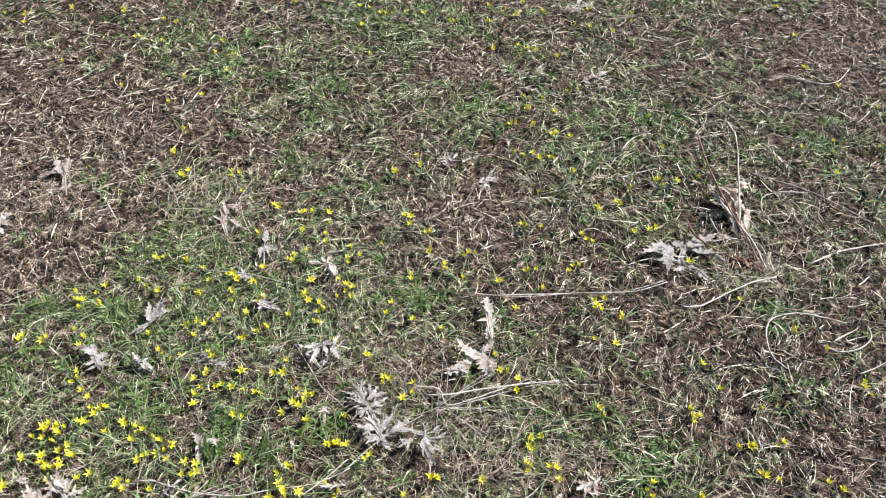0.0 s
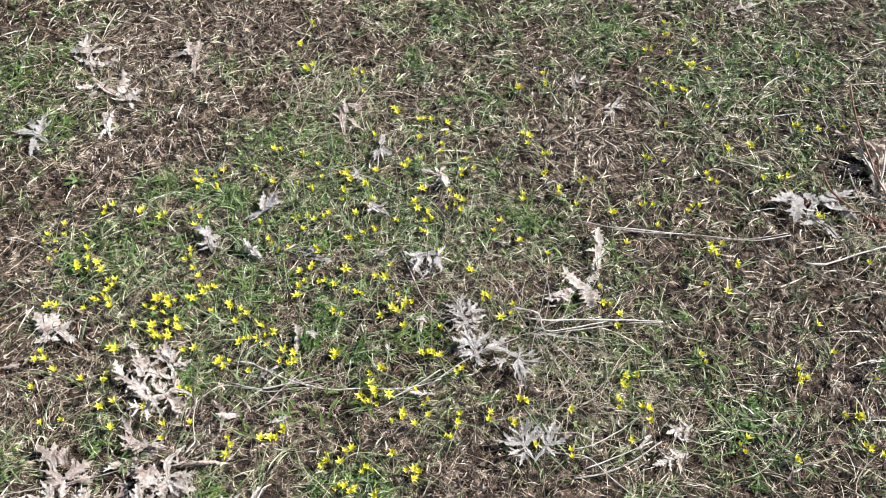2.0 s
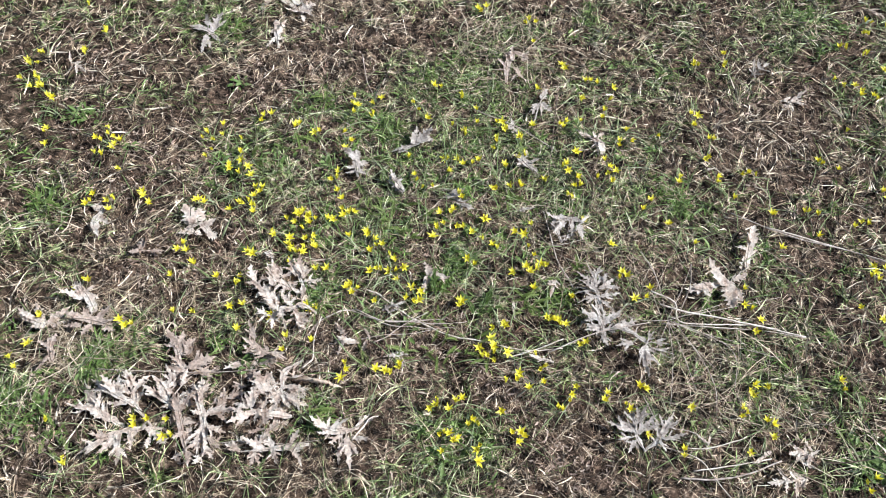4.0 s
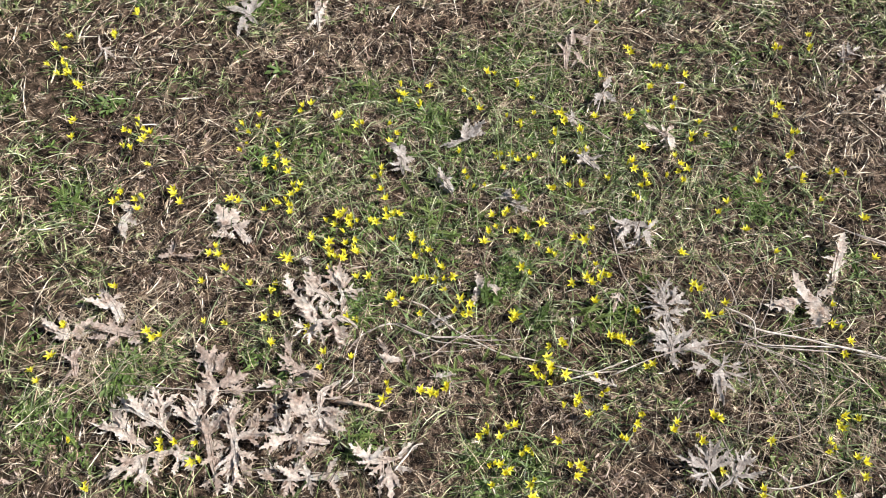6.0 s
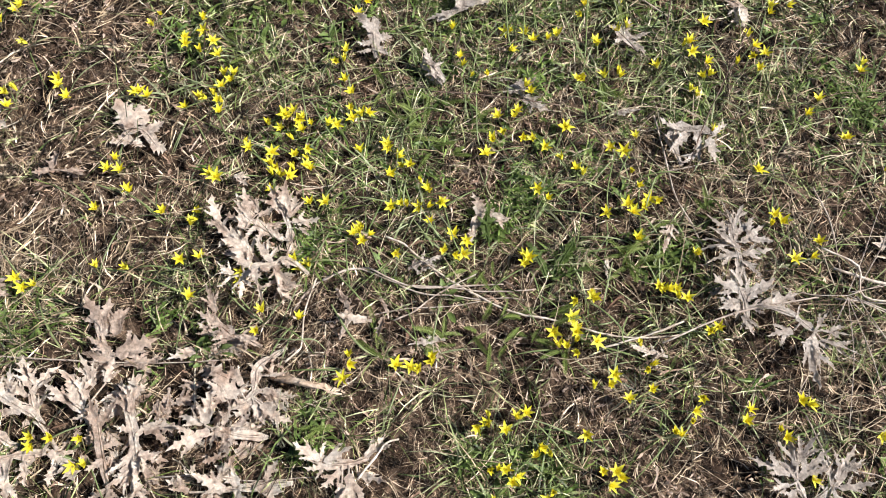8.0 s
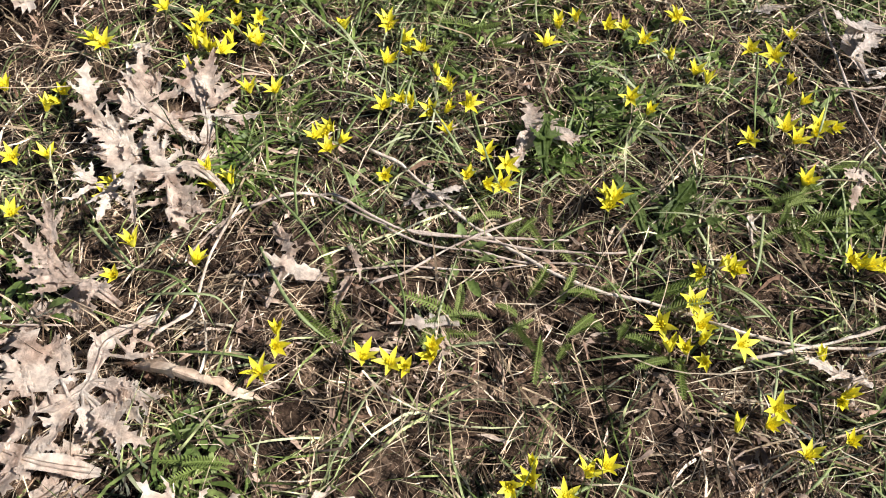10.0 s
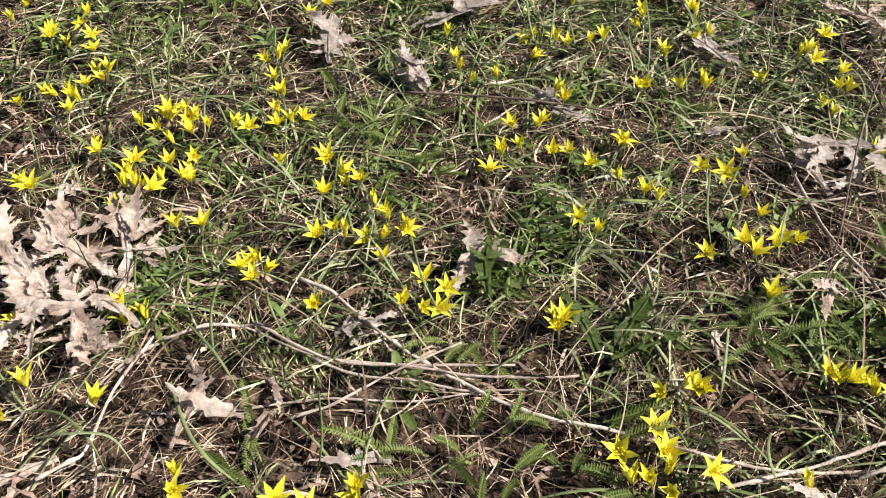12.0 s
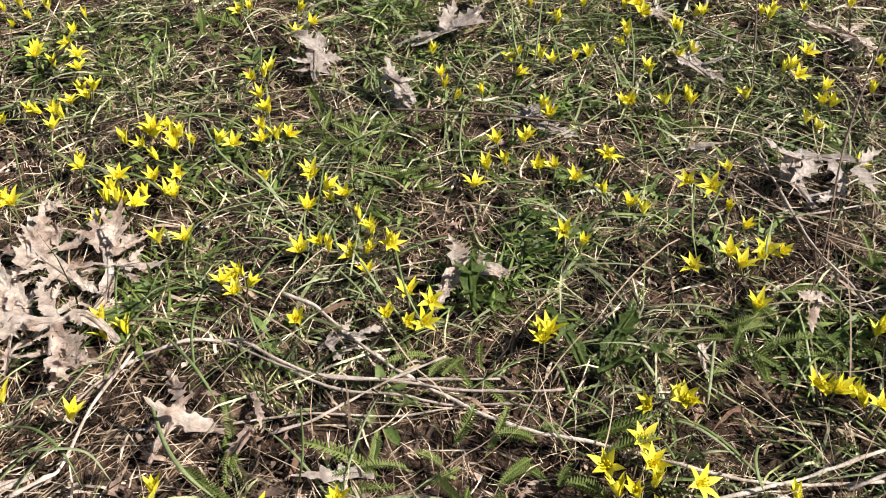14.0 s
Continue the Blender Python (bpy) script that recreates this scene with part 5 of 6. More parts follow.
plant = dead_plant("white forked dead leaf with spiny edges")
lobed_leaf(plant, DRY_LEAF, [(-0.009, -0.054), (-0.011, -0.026), (-0.005, -0.007), (0.031, -0.001)], [
    (-0.009, -0.010, -0.029, 0.019, 0.5),
    (-0.007, -0.007, -0.020, 0.017, 0.4),
    (-0.012, -0.019, -0.007, -0.038, 0.5),
    (-0.010, -0.029, -0.006, -0.056, 0.4),
    (0.009, -0.005, 0.035, 0.001, 0.35),
    (0.017, -0.004, 0.032, -0.025, 0.35),
    (-0.000, -0.006, 0.008, 0.006, 0.45)], 0.024, 1.0, 1.3, False)

plant = green_plant("low green thistle seedling with toothed leaves")
lobed_leaf(plant, BROAD, [(0.126, -0.054), (0.129, -0.018), (0.133, 0.011)], [
    (0.129, -0.024, 0.114, -0.018, 0.6),
    (0.130, -0.014, 0.143, -0.010, 0.6),
    (0.128, -0.041, 0.141, -0.037, 0.6),
    (0.128, -0.047, 0.117, -0.044, 0.6),
    (0.131, 0.002, 0.134, 0.018, 0.7)])
lobed_leaf(plant, BROAD, [(0.121, -0.057), (0.098, -0.035), (0.076, -0.027)], [
    (0.092, -0.031, 0.088, -0.045, 0.6),
    (0.095, -0.033, 0.098, -0.020, 0.6),
    (0.083, -0.027, 0.071, -0.023, 0.7),
    (0.107, -0.046, 0.099, -0.053, 0.6)])
lobed_leaf(plant, BROAD, [(0.127, -0.055), (0.149, -0.038), (0.162, -0.025)], [
    (0.142, -0.043, 0.153, -0.050, 0.6),
    (0.145, -0.040, 0.150, -0.025, 0.6),
    (0.156, -0.032, 0.166, -0.022, 0.6)])

plant = green_plant("dark green toothed seedling under a dead leaf")
lobed_leaf(plant, BROAD, [(0.021, -0.044), (0.006, -0.024), (-0.001, -0.005)], [
    (0.007, -0.023, -0.009, -0.023, 0.6),
    (0.005, -0.020, 0.014, -0.007, 0.6),
    (0.015, -0.033, 0.007, -0.046, 0.6),
    (0.015, -0.033, 0.031, -0.033, 0.6),
    (0.002, -0.011, -0.005, 0.003, 0.7)])


def leaf_heap(label, mat, spots, count, size, seed):
    """Broken leaves heaped under the lobed ones. spots: x, y, radius."""
    global lobe_seed
    r = random.Random(seed)
    plant = dead_plant(label)
    for i in range(count):
        cx, cy, cr = r.choice(spots)
        a, d = r.uniform(0, 6.28), cr * math.sqrt(r.random())
        x, y, w, n = cx + d * math.cos(a), cy + d * math.sin(a), r.uniform(0, 6.28), size * r.uniform(0.55, 1.2)
        ux, uy = n * math.cos(w), n * math.sin(w)
        lobes = [(x, y, x + ux, y + uy, r.uniform(0.4, 0.7))]
        lobed_leaf(plant, mat, [(x - ux * 0.25, y - uy * 0.25), (x + ux * 0.2, y + uy * 0.2), (x + ux * 0.6, y + uy * 0.6)], lobes, 0.007 * r.uniform(0.7, 1.5))


HEAP = [(-0.40, -0.52, 0.09), (-0.30, -0.50, 0.09), (-0.22, -0.47, 0.08), (-0.36, -0.43, 0.05), (-0.24, -0.40, 0.05), (-0.30, -0.57, 0.07), (-0.17, -0.43, 0.04)]
leaf_heap("heap of torn tan dead thistle leaves on litter", TAN_LEAF, HEAP, 40, 0.034, 3)
leaf_heap("heap of broken bleached dead thistle leaves", DRY_LEAF, HEAP, 24, 0.034, 4)
leaf_heap("broken bleached leaves under a thistle rosette", DRY_LEAF, [(-0.29, -0.19, 0.05), (-0.25, -0.20, 0.04), (-0.28, -0.23, 0.03)], 8, 0.028, 5)
leaf_heap("broken grey leaves under a thistle rosette", GREY_LEAF, [(0.38, 0.06, 0.05), (0.39, 0.02, 0.05)], 6, 0.028, 6)

thistle("white triangular dead leaf scrap among flowers", [
    (-0.372, -0.112, -0.355, -0.101, 1.00),
    (-0.370, -0.114, -0.347, -0.126, 0.60)], lift=0.008)
thistle("brown-grey flat dead leaf on litter", [
    (-0.070, -0.130, -0.031, -0.095, 0.40),
    (-0.052, -0.126, -0.038, -0.109, 0.50)], mat=GREY_LEAF)
thistle("brown-grey crumpled dead leaf in grass", [
    (-0.067, 0.216, -0.031, 0.245, 0.60),
    (-0.037, 0.217, 0.005, 0.203, 0.60)], mat=GREY_LEAF, wide=0.85)
thistle("pale hanging dead leaf beside dark stalk", [
    (0.255, 0.110, 0.258, 0.057, 0.35)], lift=0.006)
thistle("pale narrow dead leaf scrap on litter", [
    (0.188, 0.011, 0.200, -0.025, 0.40)])
thistle("beige dead leaf scraps on bare soil", [
    (-0.067, -0.215, -0.057, -0.249, 0.50),
    (-0.141, -0.210, -0.101, -0.236, 0.40),
    (-0.077, -0.196, -0.056, -0.210, 0.40)], mat=TAN_LEAF)
thistle("grey flat dead leaf on dry stems", [
    (0.108, 0.260, 0.136, 0.278, 0.70)], mat=GREY_LEAF)
thistle("beige brittle dead leaf scraps on litter", [
    (-0.122, -0.250, -0.109, -0.221, 0.40),
    (-0.233, -0.228, -0.194, -0.264, 0.50),
    (-0.180, -0.236, -0.171, -0.224, 0.50)], mat=TAN_LEAF)
thistle("white dead thistle leaf scrap in grass", [
    (0.210, 0.555, 0.168, 0.541, 0.50),
    (0.204, 0.552, 0.229, 0.506, 0.40)])
thistle("white dead leaf scrap on brown litter", [
    (-1.136, 0.197, -1.074, 0.180, 0.50),
    (-1.131, 0.190, -1.152, 0.213, 0.40)])
thistle("dark grey dead leaf blade with pointed lobes", [
    (-0.169, 0.183, -0.209, 0.199, 0.50)], mat=GREY_LEAF)
thistle("grey dead leaf fragment under grass blades", [
    (-0.060, 0.245, -0.089, 0.236, 0.50)], mat=GREY_LEAF)
thistle("grey dead leaf fragment beside yellow flowers", [
    (0.082, 0.407, 0.043, 0.403, 0.60),
    (0.073, 0.394, 0.046, 0.375, 0.40)], mat=GREY_LEAF)
thistle("pale dry leaf scraps beside stalks", [
    (0.496, 0.583, 0.522, 0.598, 0.60)])
thistle("pale dead thistle scrap among litter", [
    (-0.083, -0.231, -0.124, -0.253, 0.45),
    (-0.106, -0.267, -0.105, -0.232, 0.40)])
thistle("brown-grey dry leaf scrap under thistle", [
    (0.021, -0.207, -0.014, -0.232, 0.40)], mat=GREY_LEAF)
thistle("bleached strap-like dead leaf on grass", [
    (0.319, -0.090, 0.262, -0.104, 0.30),
    (0.308, -0.106, 0.293, -0.079, 0.35)])
thistle("white toothed dead leaf scrap", [
    (0.663, -0.130, 0.635, -0.128, 0.30),
    (0.669, -0.133, 0.670, -0.102, 0.30)])
thistle("pale dead thistle leaf pair on straw", [
    (0.874, -0.117, 0.799, -0.164, 0.40),
    (0.877, -0.055, 0.819, -0.087, 0.50),
    (0.845, -0.088, 0.882, -0.050, 0.50),
    (0.790, -0.096, 0.764, -0.130, 0.40)])
thistle("white curled dead leaf scrap in grass", [
    (0.626, 0.929, 0.703, 0.936, 0.40),
    (0.660, 0.926, 0.633, 0.877, 0.40),
    (0.652, 0.939, 0.679, 0.976, 0.40)])
thistle("pale sage-grey dead leaf scrap", [
    (0.531, 0.980, 0.566, 1.032, 0.60),
    (0.540, 0.981, 0.513, 1.011, 0.50)], mat=GREY_LEAF)
thistle("bleached dead thistle leaf near flowers", [
    (-0.007, 0.512, 0.016, 0.469, 0.40),
    (0.051, 0.576, 0.035, 0.611, 0.40)])
thistle("pale dry thistle leaf scraps on straw", [
    (1.897, 2.077, 1.827, 2.087, 0.40),
    (0.990, 1.974, 1.094, 2.017, 0.30),
    (1.011, 1.957, 1.064, 2.054, 0.30)])
thistle("pale dry thistle leaf scraps in low grass", [
    (0.838, 1.516, 0.871, 1.578, 0.50),
    (0.804, 1.446, 0.849, 1.409, 0.40),
    (1.005, 1.491, 1.101, 1.547, 0.40)])
thistle("grey dry leaf scrap at field edge", [
    (-0.663, 0.640, -0.704, 0.653, 0.50)], mat=GREY_LEAF)


def husk_strip(length, width, seed, hollow):
    """A torn, crumpled strip of old leaf along +x."""
    r = random.Random(seed)
    m, k = 14, 6
    key = Vector((seed * 2.3, 1.7, 0))
    arch, bend = r.uniform(0.05, 0.3), r.uniform(-0.5, 0.5)
    bm = bmesh.new()
    grid = []
    for i in range(m + 1):
        s = i / m
        w = width * (0.35 + 0.65 * math.sin(math.pi * min(1, 0.15 + s * 0.9))) * r.uniform(0.6, 1.25)
        row = []
        for j in range(k + 1):
            v = (j / k - 0.5) * w
            q = Vector((length * s, v + bend * length * s * s * 0.4, length * arch * math.sin(math.pi * s) + hollow * v * v / width))
            row.append(bm.verts.new(q + noise.noise_vector(q * 60 + key) * 0.0045 + noise.noise_vector(q * 190 + key) * 0.0022))
        grid.append(row)
    for i in range(m):
        for j in range(k):
            edge = j in (0, k - 1) or i == m - 1
            if r.random() < (0.10 if edge else 0.0):
                continue
            bm.faces.new((grid[i][j], grid[i][j + 1], grid[i + 1][j + 1], grid[i + 1][j]))
    bmesh.ops.delete(bm, geom=[v for v in bm.verts if not v.link_faces], context="VERTS")
    bmesh.ops.solidify(bm, geom=bm.faces[:], thickness=0.0006)
    me = bpy.data.meshes.new("torn_leaf")
    bm.to_mesh(me)
    bm.free()
    return me


def husks(label, mat, leaves):
    """A clump of torn old leaves. leaves: root x, y, tip x, y, width, height."""
    top = new("torn_leaf_clump")
    cx = sum(q[0] for q in leaves) / len(leaves)
    cy = sum(q[1] for q in leaves) / len(leaves)
    top.location = (cx, cy, float(ground_z(cx, cy)))
    tagged(top, label, "dead leaves")
    for k, (x0, y0, x1, y1, w, z) in enumerate(leaves * 2):
        r = random.Random(k + 31)
        x0, y0, x1, y1 = (q + r.uniform(-0.012, 0.012) for q in (x0, y0, x1, y1))
        me = husk_strip(math.hypot(x1 - x0, y1 - y0), w * r.uniform(0.3, 0.6), k + int(1000 * abs(cx)), r.uniform(-3, 3))
        me.materials.append(mat)
        ob = part("torn_leaf", me, top)
        ob.matrix_basis = (pose(x0 - cx, y0 - cy, z * r.uniform(0.6, 1.5), 0, 0, math.degrees(math.atan2(y1 - y0, x1 - x0)))
                           @ pose(0, 0, 0, r.uniform(-28, 28), r.uniform(-16, 3), r.uniform(-20, 20)))


husks("pale tan torn leaves at the base of dry stalks", HUSK_TAN, [
    (1.417, 0.829, 1.351, 0.930, 0.050, 0.020),
    (1.418, 0.787, 1.366, 0.873, 0.053, 0.015),
    (1.422, 0.910, 1.336, 0.940, 0.044, 0.030),
    (1.404, 0.944, 1.451, 0.946, 0.036, 0.030),
    (1.339, 0.946, 1.282, 0.961, 0.030, 0.020),
    (1.358, 0.961, 1.350, 1.014, 0.023, 0.030),
    (1.405, 0.754, 1.394, 0.854, 0.042, 0.010),
    (1.355, 0.841, 1.314, 0.842, 0.036, 0.010),
    (1.394, 0.731, 1.341, 0.759, 0.028, 0.008),
    (1.404, 0.849, 1.371, 0.904, 0.050, 0.030),
    (1.371, 0.890, 1.428, 0.913, 0.046, 0.035),
    (1.384, 0.824, 1.335, 0.880, 0.040, 0.020)])
husks("flat tan dry leaf sheath on litter", HUSK_TAN, [
    (-0.147, -0.352, -0.058, -0.352, 0.020, 0.016)])
husks("red-brown brittle leaf remains under dry stalks", HUSK_RED, [
    (1.362, 0.674, 1.403, 0.623, 0.022, 0.010),
    (1.341, 0.639, 1.393, 0.611, 0.018, 0.008),
    (1.389, 0.657, 1.422, 0.605, 0.018, 0.006)])


# ---- yellow star flowers ----
def petal_mesh(open_angle, seed):
    """A pointed petal that leaves the axis and bends outwards by open_angle (degrees)."""
    r = random.Random(seed)
    L, Wd = 0.0150 * r.uniform(0.86, 1.08), 0.0046 * r.uniform(0.85, 1.15)
    steps = 6
    ang0, ang1 = radians(open_angle * 0.55), radians(open_angle * r.uniform(1.05, 1.3))
    q = Vector((0.0008, 0, 0))
    verts, faces = [], []
    for i in range(steps + 1):
        s = i / steps
        w = Wd * 0.5 * (0.45 + 1.9 * s * (1 - s) * 1.15) * (1 - s ** 3) + 0.00012
        verts += [(q.x - w * 0.25, -w, q.z + w * 0.2), tuple(q), (q.x - w * 0.25, w, q.z + w * 0.2)]
        a = ang0 + (ang1 - ang0) * s
        q = q + Vector((math.sin(a), 0, math.cos(a))) * (L / steps)
    for i in range(steps):
        o = i * 3
        faces += [(o, o + 1, o + 4, o + 3), (o + 1, o + 2, o + 5, o + 4)]
    return mesh_from("petal", verts, faces, PETAL, True)


def heart_mesh(seed):
    """Ovary and six stamens with their anthers."""
    verts, faces = [], []

    def lump(c, rx, rz):
        k = len(verts)
        ring = [(c[0] + rx * math.cos(a), c[1] + rx * math.sin(a), c[2]) for a in (0, 1.57, 3.14, 4.71)]
        verts.extend([(c[0], c[1], c[2] - rz), *ring, (c[0], c[1], c[2] + rz)])
        for i in range(4):
            faces.append((k, k + 1 + (i + 1) % 4, k + 1 + i))
            faces.append((k + 5, k + 1 + i, k + 1 + (i + 1) % 4))
    lump((0, 0, 0.003), 0.0011, 0.0035)
    for i in range(6):
        a = i * math.pi / 3 + 0.4
        lump((0.0016 * math.cos(a), 0.0016 * math.sin(a), 0.0042), 0.00045, 0.0028)
        lump((0.0020 * math.cos(a), 0.0020 * math.sin(a), 0.0072), 0.0007, 0.0011)
    return mesh_from("heart", verts, faces, ANTHER)


PETALS = {a: [petal_mesh(a, a * 10 + k) for k in range(4)] for a in (16, 34, 48, 62, 78)}
HEARTS = [heart_mesh(k) for k in range(2)]


def blade_mesh(line, width):
    """A narrow channelled leaf along a line of points."""
    verts, faces = [], []
    n = len(line)
    for i, q in enumerate(line):
        s = i / (n - 1)
        way = (line[min(i + 1, n - 1)] - line[max(i - 1, 0)]).normalized()
        side = way.cross(Vector((0, 0, 1)))
        side = side.normalized() if side.length > 1e-3 else Vector((1, 0, 0))
        up = side.cross(way)
        w = 0.5 * width * (0.7 + 0.6 * s * (1 - s)) * (1 - s ** 5) + 0.0001
        verts += [tuple(q - side * w + up * w * 0.5), tuple(q), tuple(q + side * w + up * w * 0.5), tuple(q - up * w * 0.35)]
    for i in range(n - 1):
        o = i * 4
        faces += [(o, o + 1, o + 5, o + 4), (o + 1, o + 2, o + 6, o + 5), (o + 2, o + 3, o + 7, o + 6), (o + 3, o, o + 4, o + 7)]
    return mesh_from("blade", verts, faces, BLUE_GREEN, True)


def basal_leaf(seed):
    r = random.Random(seed)
    L, rise, side = r.uniform(0.055, 0.12), r.uniform(0.5, 1.2), r.uniform(-0.35, 0.35)
    pts = []
    for i in range(9):
        s = i / 8
        pts.append(Vector((L * s * (0.55 + 0.35 * s), side * L * s * s, L * 0.75 * rise * s * (1 - 0.93 * s) * 0.9)))
    return blade_mesh(pts, r.uniform(0.0020, 0.0030))


BASAL = [basal_leaf(k) for k in range(10)]
stem_r = random.Random(5)


def star_plants(plants):
    """Small yellow star flowers. Each entry: the places of the blooms of one plant."""
    for blooms in plants:
        r = stem_r
        n = len(blooms)
        cx = sum(q[0] for q in blooms) / n + r.uniform(-0.004, 0.004)
        cy = sum(q[1] for q in blooms) / n + r.uniform(-0.004, 0.004)
        z0 = float(ground_z(cx, cy))
        top = new("yellow_star_flower")
        top.location = (cx, cy, z0)
        words = ("one open bloom" if n == 1 else "a pair of blooms" if n == 2 else "a tight bunch of blooms")
        tagged(top, "bright yellow star flower with %s in grass" % words, "flower", "yellow star flowers")
        if r.random() < (0.65 if n > 1 else 0.35):
            blooms = blooms + [(cx + r.uniform(-0.012, 0.012), cy + r.uniform(-0.012, 0.012))]
        for bx, by in blooms:
            h = r.uniform(0.017, 0.026)
            head = Vector((bx - cx, by - cy, h))
            foot = Vector((head.x * 0.25, head.y * 0.25, -0.004))
            mid = foot.lerp(head, 0.5) + Vector((r.uniform(-1, 1), r.uniform(-1, 1), 0)) * 0.003
            line = smooth_line([foot, mid, head], 3)
            part("stem", mesh_from("stem", *tube(line, [0.0008] * len(line), 5), LILY_STEM, True), top)
            heart = part("bloom", r.choice(HEARTS), top)
            size = r.uniform(0.98, 1.26)
            tilt, way = r.uniform(0, 38), r.uniform(0, 360)
            heart.matrix_basis = Matrix.Translation(head) @ pose(0, 0, 0, 0, 0, way) @ pose(0, 0, 0, 0, tilt, 0) @ Matrix.Diagonal((size, size, size, 1))
            kind = r.choices((16, 34, 48, 62, 78), (3, 7, 6, 2.5, 0.5))[0]
            for k in range(6):
                pet = part("petal", r.choice(PETALS[kind]), heart)
                s = r.uniform(0.92, 1.06) * (1.0 if k % 2 else 0.95)
                pet.matrix_basis = pose(0, 0, 0.0002 * (k % 2), r.uniform(-8, 8), r.uniform(-9, 9), 60 * k + r.uniform(-7, 7)) @ Matrix.Diagonal((s, s, s, 1))
        for k in range(r.choice((3, 3, 4, 4))):
            lf = part("leaf", r.choice(BASAL), top)
            lf.matrix_basis = pose(r.uniform(-0.003, 0.003), r.uniform(-0.003, 0.003), -0.002, 0, 0, r.uniform(0, 360))


star_plants([
    [(-0.558, -0.647)],
    [(-0.479, -0.694)],
    [(-0.715, -0.460)],
    [(-0.711, -0.565), (-0.687, -0.577)],
    [(-0.703, -0.522)],
    [(-0.561, -0.397), (-0.531, -0.394)],
    [(-0.399, -0.571), (-0.396, -0.580), (-0.378, -0.560)],
    [(-0.346, -0.542), (-0.333, -0.575), (-0.318, -0.573)],
    [(0.180, -0.377)],
    [(-0.810, -0.146), (-0.813, -0.174), (-0.769, -0.147)],
    [(-0.760, -0.136), (-0.758, -0.168)],
    [(-0.689, -0.343), (-0.693, -0.371)],
    [(-0.557, -0.170), (-0.538, -0.181)],
    [(-0.533, -0.252)],
    [(-0.509, -0.205)],
    [(-0.472, -0.332)],
    [(-0.439, -0.213)],
    [(-0.429, -0.314)],
    [(-0.400, -0.188), (-0.392, -0.212)],
    [(-0.397, -0.128)],
    [(-0.373, -0.267), (-0.350, -0.252)],
    [(-0.329, -0.312)],
    [(-0.272, -0.257)],
    [(-0.219, -0.198), (-0.197, -0.195)],
    [(-0.218, -0.288), (-0.212, -0.315)]])
star_plants([
    [(-0.170, -0.275)],
    [(-0.079, -0.292), (-0.072, -0.322)],
    [(-0.018, -0.274), (0.001, -0.265), (0.012, -0.260)],
    [(0.022, -0.240)],
    [(0.128, -0.278), (0.132, -0.287), (0.119, -0.296), (0.156, -0.285)],
    [(0.156, -0.342), (0.168, -0.339), (0.177, -0.333), (0.192, -0.345), (0.193, -0.334)],
    [(0.171, -0.253)],
    [(0.176, -0.148), (0.203, -0.141)],
    [(0.211, -0.281), (0.226, -0.289), (0.207, -0.300)],
    [(0.245, -0.333), (0.252, -0.368)],
    [(0.257, -0.240)],
    [(0.261, -0.148), (0.242, -0.179), (0.291, -0.174)],
    [(0.294, -0.280), (0.308, -0.291), (0.317, -0.276)],
    [(0.315, -0.146)],
    [(0.364, -0.189)],
    [(0.383, -0.126), (0.380, -0.163)],
    [(0.498, -0.130)],
    [(0.548, -0.166)],
    [(0.625, -0.170), (0.630, -0.183)]])
star_plants([
    [(-1.206, 0.089), (-1.168, 0.102)],
    [(-1.157, 0.098), (-1.143, 0.079), (-1.162, 0.073), (-1.135, 0.084)],
    [(-1.092, 0.064)],
    [(-1.039, -0.036)],
    [(-1.006, -0.071)],
    [(-0.907, -0.005)],
    [(-0.897, 0.037), (-0.877, 0.025), (-0.894, -0.003)],
    [(-0.885, -0.042), (-0.867, -0.038)],
    [(-0.854, 0.018), (-0.858, -0.009)],
    [(-0.799, -0.056)],
    [(-0.716, -0.088), (-0.684, -0.112)],
    [(-0.642, 0.089), (-0.642, 0.068)],
    [(-0.591, -0.058), (-0.570, -0.056)],
    [(-0.575, 0.115), (-0.558, 0.094)],
    [(-0.572, 0.058)],
    [(-0.536, 0.084), (-0.544, 0.058), (-0.515, 0.065)],
    [(-0.506, -0.044)],
    [(-0.490, 0.039), (-0.473, 0.035), (-0.472, 0.043), (-0.481, 0.019), (-0.484, 0.000)],
    [(-0.461, -0.008), (-0.456, -0.027), (-0.487, -0.013), (-0.499, -0.017)]])
star_plants([
    [(-0.391, -0.059)],
    [(-0.366, 0.011), (-0.355, 0.009), (-0.348, 0.024), (-0.372, -0.013), (-0.350, -0.011), (-0.336, 0.014)],
    [(-0.344, -0.054), (-0.333, -0.072), (-0.322, -0.073), (-0.321, -0.088)],
    [(-0.327, 0.017), (-0.313, 0.016), (-0.324, -0.021), (-0.288, 0.023)],
    [(-0.309, -0.085), (-0.300, -0.080), (-0.297, -0.066), (-0.310, -0.112)],
    [(-0.305, 0.111), (-0.286, 0.100)],
    [(-0.300, -0.023), (-0.310, -0.043), (-0.286, -0.054), (-0.275, -0.054)],
    [(-0.270, 0.070), (-0.252, 0.068), (-0.246, 0.077), (-0.277, 0.032)],
    [(-0.246, -0.106), (-0.226, -0.095)],
    [(-0.222, 0.009)],
    [(-0.191, 0.038), (-0.169, 0.026)],
    [(-0.156, -0.106), (-0.142, -0.117), (-0.163, -0.123), (-0.145, -0.129)]])
